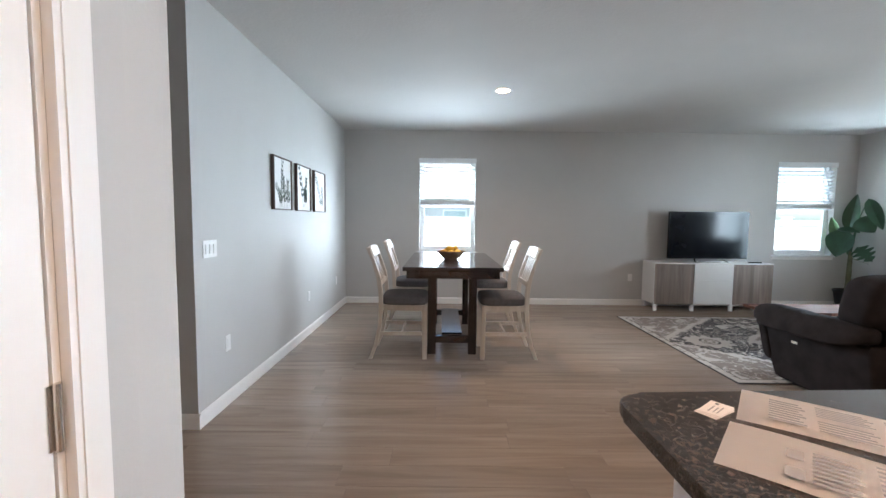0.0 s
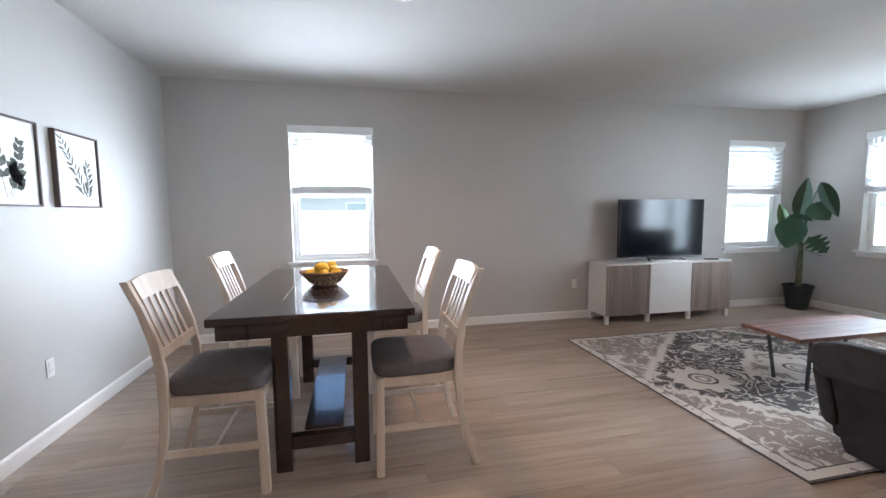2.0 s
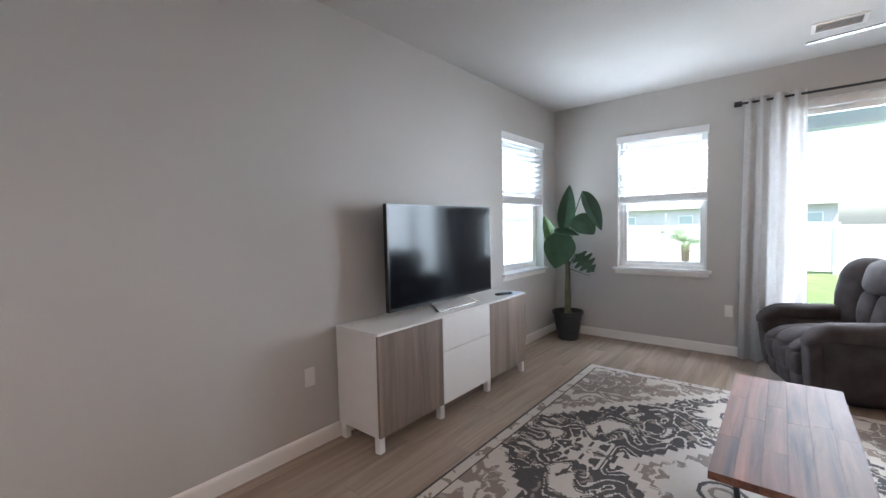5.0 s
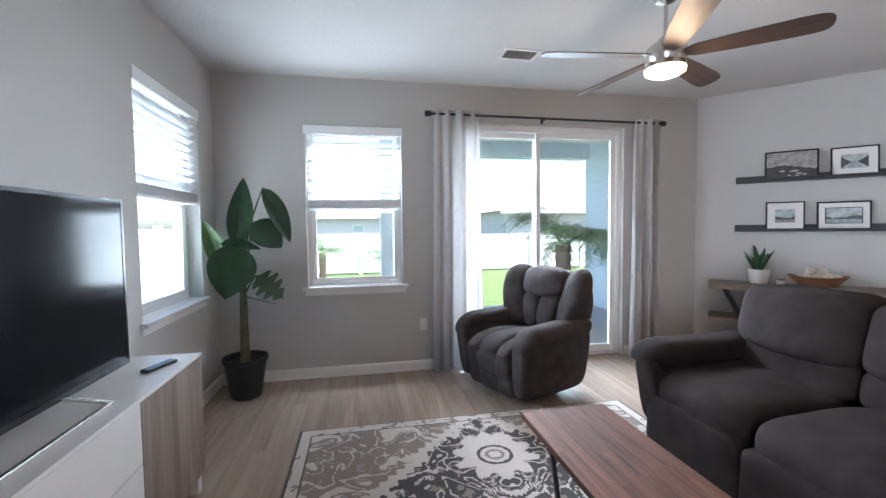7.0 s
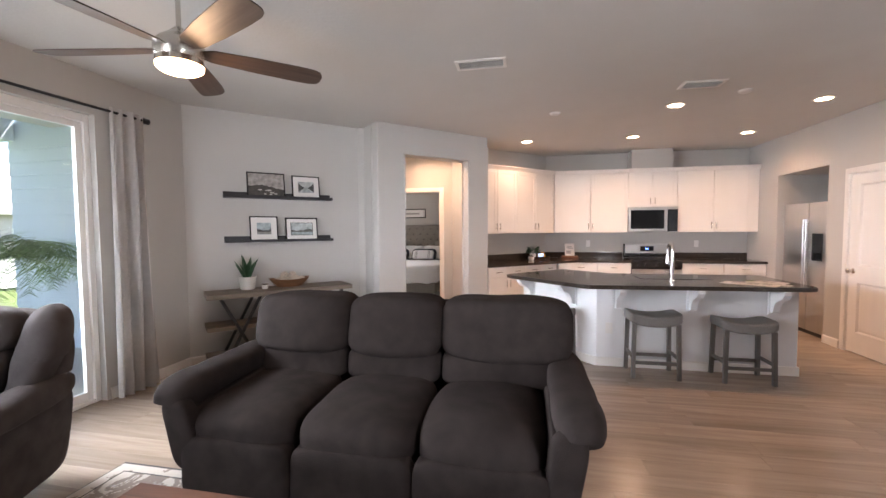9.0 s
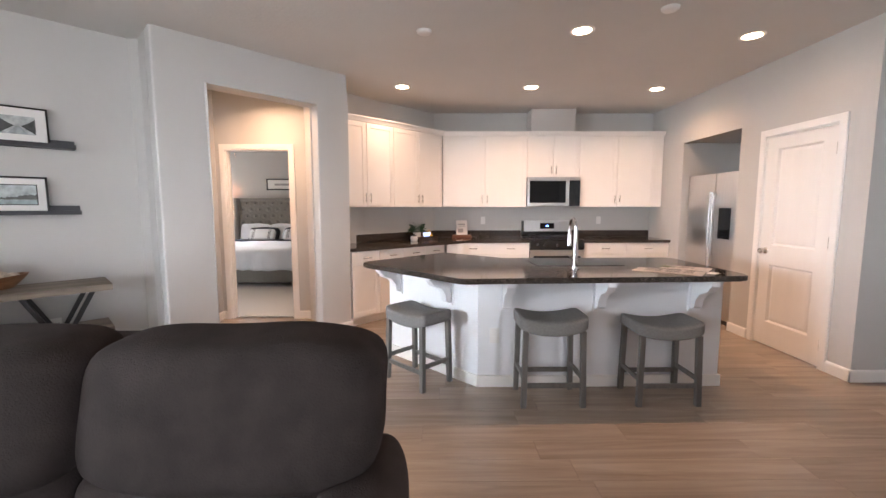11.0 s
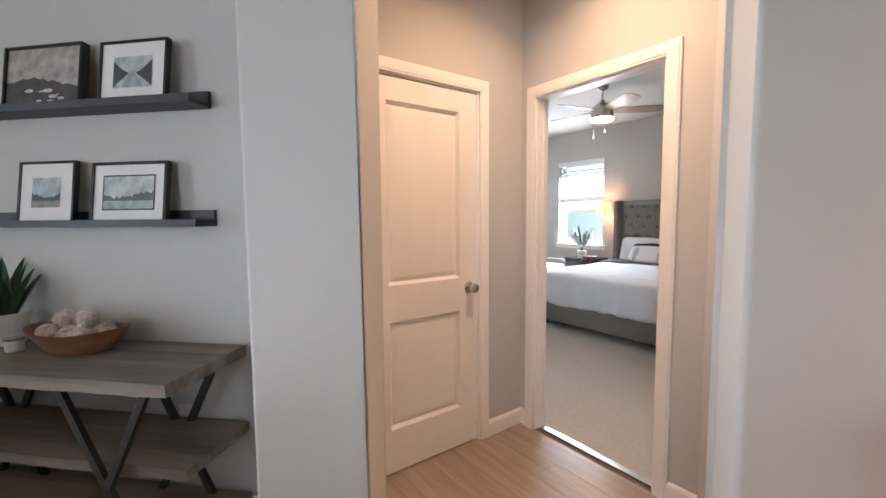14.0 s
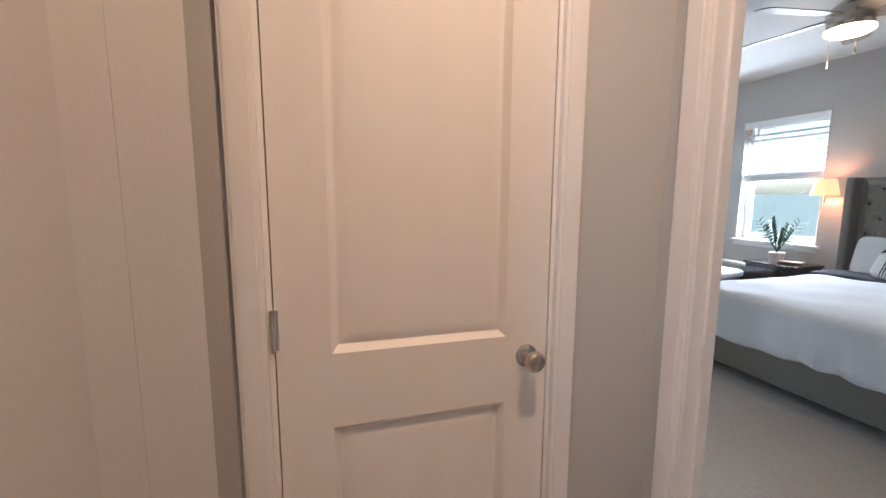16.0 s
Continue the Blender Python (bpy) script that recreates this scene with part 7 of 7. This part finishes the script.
# leaflets on the island
def sheet(name, m, w, h, label, blocks, photo=None, fold=None):
    ob = thing(name, m, label, "paper")
    bm = B()
    nx = 10
    rows = []
    for k in range(nx + 1):
        x = -w / 2 + w * k / nx
        z = 0.002 + 0.002 * math.sin(5 * k / nx) + (0.006 * max(0, 1 - abs(x - fold) / 0.05) if fold is not None else 0)
        rows.append((bm.verts.new((x, -h / 2, z)), bm.verts.new((x, h / 2, z))))
    for a, b in zip(rows, rows[1:]):
        bm.faces.new((a[0], b[0], b[1], a[1]))
    bmesh.ops.solidify(bm, geom=bm.faces[:], thickness=0.0015)
    part("page", bm, PAPER, ob, "pale printed page")
    for x0, x1, y0, y1, n in blocks:
        bm = B()
        for k in range(n):
            y = y0 + (y1 - y0) * k / n
            e = x1 - (x1 - x0) * 0.25 * ((k * 7) % 3) / 3
            bx(bm, x0, e, y, y + (y1 - y0) / n * 0.5, 0.0085, 0.0089)
        part("text_block", bm, INK, ob, "unreadable grey text lines")
    if photo:
        part("photo", boxes((*photo, 0.0085, 0.009)), mat("photo_green", (0.10, 0.13, 0.06), 0.5, vary=0.7, scale=40), ob, "small garden photo")
    return ob


T1 = [(-0.17, -0.10, -0.07, 0.07, 9), (-0.08, 0.02, -0.08, -0.01, 5), (-0.08, 0.02, 0.01, 0.08, 6), (0.04, 0.16, -0.08, 0.08, 12)]
sheet("leaflet", pose(0.980, 0.853, 0.8902, 0, 0, -39), 0.46, 0.225, "folded printed leaflet lying on the island worktop", T1)
sheet("leaflet", pose(0.755, 0.705, 0.8902, 0, 0, -42), 0.33, 0.225, "printed property leaflet with a garden photo on the island", [(-0.02, 0.05, -0.08, 0.06, 8), (0.07, 0.12, -0.08, 0.08, 9), (-0.06, -0.03, -0.08, 0.08, 2)], (0.10, 0.16, -0.02, 0.10))
for k in range(3):
    ob = thing("business_card", pose(0.706 + 0.004 * k, 0.952 + 0.003 * k, 0.8905 + 0.0016 * k, 0, 0, 30 + 4 * k), "small stack of pale business cards on the island", "card", "cards on the island")
    part("card", boxes((-0.044, 0.044, -0.026, 0.026, 0, 0.0012)), PAPER, ob)
    if k == 2:
        part("text_block", boxes((-0.03, 0.02, -0.012, -0.009, 0.0013, 0.0016), (-0.03, 0.01, -0.004, -0.001, 0.0013, 0.0016), (-0.03, 0.015, 0.006, 0.010, 0.0013, 0.0016)), INK, ob)
        part("mark", boxes((0.026, 0.036, 0.004, 0.012, 0.0013, 0.0016)), DARKINK, ob)

# ---------- bedroom ----------
LINEN = mat("white_bed_linen", (0.76, 0.78, 0.82), 0.9, vary=0.03, scale=6, bump=0.4, bscale=30)
NAVY = mat("navy_cotton", (0.022, 0.028, 0.045), 0.9, vary=0.15, scale=20)
TUFT = mat("grey_tufted_linen", (0.20, 0.19, 0.172), 0.9, vary=0.06, scale=40, bump=0.15, bscale=300)
bed = thing("bed", pose(6.04, -5.19, 0), "made king bed with a grey tufted headboard", "bed")
part("side_rail", boxes((-1.0, 1.0, 0.10, 2.06, 0.07, 0.30), bev=0.02), TUFT, bed, "grey upholstered bed rail")
for x in (-0.9, 0.9):
    for y in (0.3, 1.95):
        part("leg", boxes((x - 0.03, x + 0.03, y - 0.03, y + 0.03, 0.0, 0.07)), MATBLACK, bed)
bm = B()
bx(bm, -1.02, 1.02, 0.01, 0.10, 0.10, 1.57, 0.02, 3)
part("headboard", bm, TUFT, bed, "grey button-tufted headboard")
for sx in (-1, 1):
    bm = B()
    bx(bm, sx * 1.03 - 0.035, sx * 1.03 + 0.035, 0.0, 0.24, 0.10, 1.57, 0.02, 3)
    part("headboard_wing", bm, TUFT, bed)
rr = random.Random(4)
spots = [(-0.93 + 0.186 * c + (0.093 if r % 2 else 0), 0.76 + 0.14 * r) for r in range(6) for c in range(11) if not (r % 2 and c == 10)]
bm = B()
nx, nz = 120, 54
grid = []
for i in range(nx + 1):
    x = -0.985 + 1.97 * i / nx
    row = []
    for k in range(nz + 1):
        z = 0.62 + 0.93 * k / nz
        dd = sorted((x - a) ** 2 + (z - c) ** 2 for a, c in spots)
        # deep at a button, and a shallow pleat halfway between two neighbours
        dip = math.exp(-dd[0] / 0.0011) + 0.35 * math.exp(-((math.sqrt(dd[1]) - math.sqrt(dd[0])) / 0.018) ** 2)
        rim = min(1.0, min(i, nx - i, k, nz - k) / 3)
        row.append(bm.verts.new((x, 0.096 + rim * 0.040 * (1 - 0.75 * min(1.0, dip)), z)))
    grid.append(row)
for i in range(nx):
    for k in range(nz):
        bm.faces.new((grid[i][k], grid[i + 1][k], grid[i + 1][k + 1], grid[i][k + 1]))
part("tufted_panel", bm, TUFT, bed, "deep diamond-tufted front of the headboard")
for x, z in spots:
    bm = B()
    puff(bm, x, 0.108, z, 0.026, 0.014, 0.026, 2.2, 6)
    part("button", bm, POT, bed, "dark upholstery button")
bm = B()
def drape(x, y, z):
    k = max(0.0, 0.05 - z) * 1.0
    w = 0.022 * (math.sin(22 * x + 2 * math.sin(5 * x)) * (y > 0.9) + math.sin(24 * y + 2 * math.sin(6 * y)) * (abs(x) > 0.9)) * max(0.2, min(1.0, 0.6 - 3 * z))
    return (x + (w if abs(x) > 0.9 else 0), y + (w if y > 0.9 else 0), z)


puff(bm, 0, 1.12, 0.47, 2.10, 1.96, 0.42, 9, 40, drape)
part("duvet", soft(bm, 0.018, 3.5, 3), LINEN, bed, "white duvet hanging over the sides")
bm = B()
puff(bm, 0, 0.46, 0.64, 2.12, 0.40, 0.12, 7, 20)
part("folded_throw", soft(bm, 0.010, 5, 6), NAVY, bed, "dark navy folded blanket")


def pillow(x, y, z, w, h, tilt, m_, label, name="pillow"):
    bm = B()
    puff(bm, 0, 0, 0, w, 0.12, h, 7, 16)
    return one(name, soft(bm, 0.012, 6, x), m_, label, "pillow", pose(6.04 + x, -5.19 + y, z, tilt, 0, 0), "pillows on the bed")


for x in (-0.62, 0.0, 0.62):
    pillow(x, 0.20, 0.83, 0.64, 0.38, 16, LINEN, "plump white pillow against the headboard")
for x in (-0.34, 0.38):
    pillow(x, 0.36, 0.79, 0.62, 0.33, 32, NAVY, "white and navy cushion on the bed")
    at = pose(6.04 + x, -5.19 + 0.43, 0.775, 34, 0, 0)
    cu = thing("lumbar_cushion", at, "white lumbar cushion with grey woven stripes", "cushion", "pillows on the bed")
    bm = B()
    puff(bm, 0, 0.03, 0, 0.54, 0.12, 0.26, 6, 16)
    part("cover", bm, LINEN, cu)
    for q in (-0.185, -0.165, -0.145, 0.145, 0.165, 0.185):
        bm = B()
        puff(bm, q, 0.031, 0, 0.009, 0.1235, 0.255, 6, 8)
        part("stripe", bm, NAVY, cu, "thin dark woven stripe")

ns = thing("nightstand", pose(7.58, -4.95, 0), "dark wooden nightstand beside the bed", "nightstand")
part("top", boxes((-0.27, 0.27, -0.22, 0.22, 0.64, 0.67), bev=0.004), ESPRESSO, ns)
part("body", boxes((-0.25, 0.25, -0.21, 0.20, 0.12, 0.64)), ESPRESSO, ns)
for z in (0.16, 0.40):
    part("drawer_front", boxes((-0.235, 0.235, 0.20, 0.215, z, z + 0.22), bev=0.003), ESPRESSO, ns)
for x in (-0.22, 0.22):
    for y in (-0.18, 0.17):
        part("leg", boxes((x - 0.02, x + 0.02, y - 0.02, y + 0.02, 0, 0.12)), ESPRESSO, ns)
zz = thing("zz_plant", pose(7.66, -4.97, 0.671), "leafy plant in a white pot on the nightstand", "plant")
bm = B()
lathe(bm, [(0.0, 0.0), (0.06, 0.0), (0.075, 0.10), (0.0, 0.10)], 20)
part("pot", bm, CERAMIC, zz)
for k in range(9):
    bm = B()
    a, ln = k * 2.4, rr.uniform(0.25, 0.42)
    d = Vector((math.cos(a) * 0.55, math.sin(a) * 0.55, 1)).normalized()
    cyl(bm, (0, 0, 0.10), Vector((0, 0, 0.10)) + d * ln, 0.006, 0.003, 6)
    for j in range(7):
        c = Vector((0, 0, 0.10)) + d * ln * (0.35 + 0.65 * j / 6)
        s = d.cross(Vector((math.sin(a), -math.cos(a), 0.3))).normalized()
        for sg_ in (-1, 1):
            leaf(bm, c, c + (s * sg_ + d * 0.7).normalized() * 0.075, 0.032, 0.3, 0.1, 4)
    part("stalk", bm, LEAF, zz, "stalk of small glossy leaves")
one("book", boxes((-0.10, 0.10, -0.07, 0.07, 0, 0.03), bev=0.002), BOWLWOOD, "brown book on the nightstand", "book", pose(7.46, -4.90, 0.671, 0, 0, 20))

sc = thing("wall_sconce", pose(7.215, -5.2, 1.36), "lit swing-arm wall lamp with a warm fabric shade", "wall lamp")
bm = B()
cyl(bm, (-0.07, 0.0, -0.05), (-0.07, 0.025, -0.05), 0.075, n=24)
part("wall_plate", bm, MATBLACK, sc)
bm = B()
cyl(bm, (-0.07, 0.025, -0.05), (-0.07, 0.08, -0.05), 0.012, n=10)
cyl(bm, (-0.07, 0.08, -0.05), (0.10, 0.16, -0.05), 0.009, n=10)
cyl(bm, (0.10, 0.16, -0.06), (0.10, 0.16, 0.06), 0.009, n=10)
part("swing_arm", bm, NICKEL, sc)
bm = B()
lathe(bm, [(0.115, 0.04), (0.085, 0.20), (0.083, 0.20), (0.113, 0.04)], 28, 0.10, 0.16, caps=False)
part("shade", bm, glow("lit_shade", (1.0, 0.50, 0.24), 0.55), sc, "glowing fabric shade")
d = bpy.data.lights.new("sconce_lamp", "POINT")
d.energy, d.color, d.shadow_soft_size = 2.0, (1.0, 0.62, 0.34), 0.04
new("sconce_lamp", d).matrix_world = pose(7.315, -5.04, 1.48)

bp_ = thing("bedroom_picture", pose(6.10, -5.2, 1.87), "wide black-framed print above the bed", "picture")
part("mount", boxes((-0.35, 0.35, 0.003, 0.012, -0.10, 0.10)), CANVAS, bp_)
for r in ((-0.37, 0.37, 0.002, 0.022, 0.10, 0.12), (-0.37, 0.37, 0.002, 0.022, -0.12, -0.10), (-0.37, -0.35, 0.002, 0.022, -0.10, 0.10), (0.35, 0.37, 0.002, 0.022, -0.10, 0.10)):
    part("frame_bar", boxes(r), BLACK, bp_)
part("text_block", boxes((-0.20, 0.20, 0.0125, 0.0135, -0.025, 0.02)), INK, bp_, "unreadable dark lettering")

ac = thing("bedroom_armchair", pose(8.16, -4.52, 0, 0, 0, 98), "grey upholstered armchair in the bedroom corner", "armchair")
bm = B()
puff(bm, 0, 0.0, 0.36, 0.60, 0.62, 0.22, 6, 10)
part("seat", bm, TUFT, ac)
bm = B()
puff(bm, 0, -0.30, 0.66, 0.70, 0.16, 0.72, 6, 10, lambda x, y, z: (x, y - 0.15 * z, z))
part("backrest", bm, TUFT, ac)
for sx in (-1, 1):
    bm = B()
    puff(bm, sx * 0.34, 0.0, 0.44, 0.13, 0.64, 0.36, 5, 10)
    part("arm", bm, TUFT, ac)
    for y in (-0.25, 0.25):
        bm = B()
        cyl(bm, (sx * 0.27, y, 0), (sx * 0.27, y, 0.27), 0.018, 0.025, 10)
        part("leg", bm, ESPRESSO, ac)
bm = B()
puff(bm, 0, 0.12, 0.50, 0.62, 0.44, 0.10, 4, 12)
part("folded_blanket", bm, LINEN, ac, "white blanket on the seat")

PALEWOOD = wood("pale_fan_blade", (0.16, 0.14, 0.125), (0.27, 0.24, 0.22), 0.45, 16, 0, 0.1)
bf = fan(pose(6.24, -3.28, CEIL), 0.20, 5, 0.62, 8, "bedroom ceiling fan with grey blades and a lit bowl", PALEWOOD, 0.125)
for x, ln in ((0.07, 0.30), (-0.07, 0.22)):
    bm = B()
    cyl(bm, (x, 0.05, -0.36), (x, 0.05, -0.36 - ln * 0.6), 0.0015, n=5)
    cyl(bm, (x, 0.05, -0.36 - ln * 0.6), (x, 0.05, -0.40 - ln * 0.6), 0.006, n=8)
    part("pull_chain", bm, NICKEL, bf)

# ---------- floor planks ----------
def plank_mesh(length):
    bm = B()
    h = 0.0895
    top = [bm.verts.new(p) for p in ((0.0008, -h + 0.0006, 0), (length - 0.0008, -h + 0.0006, 0), (length - 0.0008, h - 0.0006, 0), (0.0008, h - 0.0006, 0))]
    low = [bm.verts.new(p) for p in ((0.0007, -h, -0.0015), (length - 0.0007, -h, -0.0015), (length - 0.0007, h, -0.0015), (0.0007, h, -0.0015))]
    bm.faces.new(top)
    for k in range(4):
        bm.faces.new((low[k], low[(k + 1) % 4], top[(k + 1) % 4], top[k]))
    return bm


def span(y):
    """Where the rooms reach from west to east at a given y."""
    west = -1.60 if y > 2.55 else -5.10 if y > 0.81 else -1.30 if -1.60 < y < -0.56 else -0.60
    east = min(6.72, y + 5.10) if y > 0.25 else 5.45 if y > -1.16 else y + 5.30
    return west, east


floor_ob = bpy.data.objects["floor"]
full = None
rest_v, rest_f = [], []
rr = random.Random(11)
count = 0
for r in range(52):
    yc = -2.45 + 0.18 * r
    x = -5.1 - rr.uniform(0, 1.2)
    if yc > N_Y + 0.05:
        continue
    west, east = span(yc)
    while x < E_X:
        x0, x1 = max(x, west), min(x + 1.22, east)
        x += 1.22
        if x1 - x0 < 0.03:
            continue
        near = x1 > -1.5 and x0 < 4.8 and -0.7 < yc < 5.7
        if near and count < 300 and x1 - x0 > 1.2199:
            if full is None:
                ob = part("plank", plank_mesh(1.22), PLANK, floor_ob)
                full = ob.data
            else:
                ob = new("plank", full)
                ob.parent = floor_ob
            ob.location = (x0, yc, 0)
            count += 1
        else:
            b = len(rest_v)
            rest_v += [(x0 + 0.0008, yc - 0.0889, 0), (x1 - 0.0008, yc - 0.0889, 0), (x1 - 0.0008, yc + 0.0889, 0), (x0 + 0.0008, yc + 0.0889, 0), (x0 + 0.0007, yc - 0.0895, -0.0015), (x1 - 0.0007, yc - 0.0895, -0.0015), (x1 - 0.0007, yc + 0.0895, -0.0015), (x0 + 0.0007, yc + 0.0895, -0.0015)]
            rest_f += [(b, b + 1, b + 2, b + 3)] + [(b + 4 + k, b + 4 + (k + 1) % 4, b + (k + 1) % 4, b + k) for k in range(4)]
me = bpy.data.meshes.new("planks")
me.from_pydata(rest_v, [], rest_f)
me.materials.append(PLANK)
rest = new("planks", me)
rest.parent = floor_ob
tagged(rest, kind="stuff")
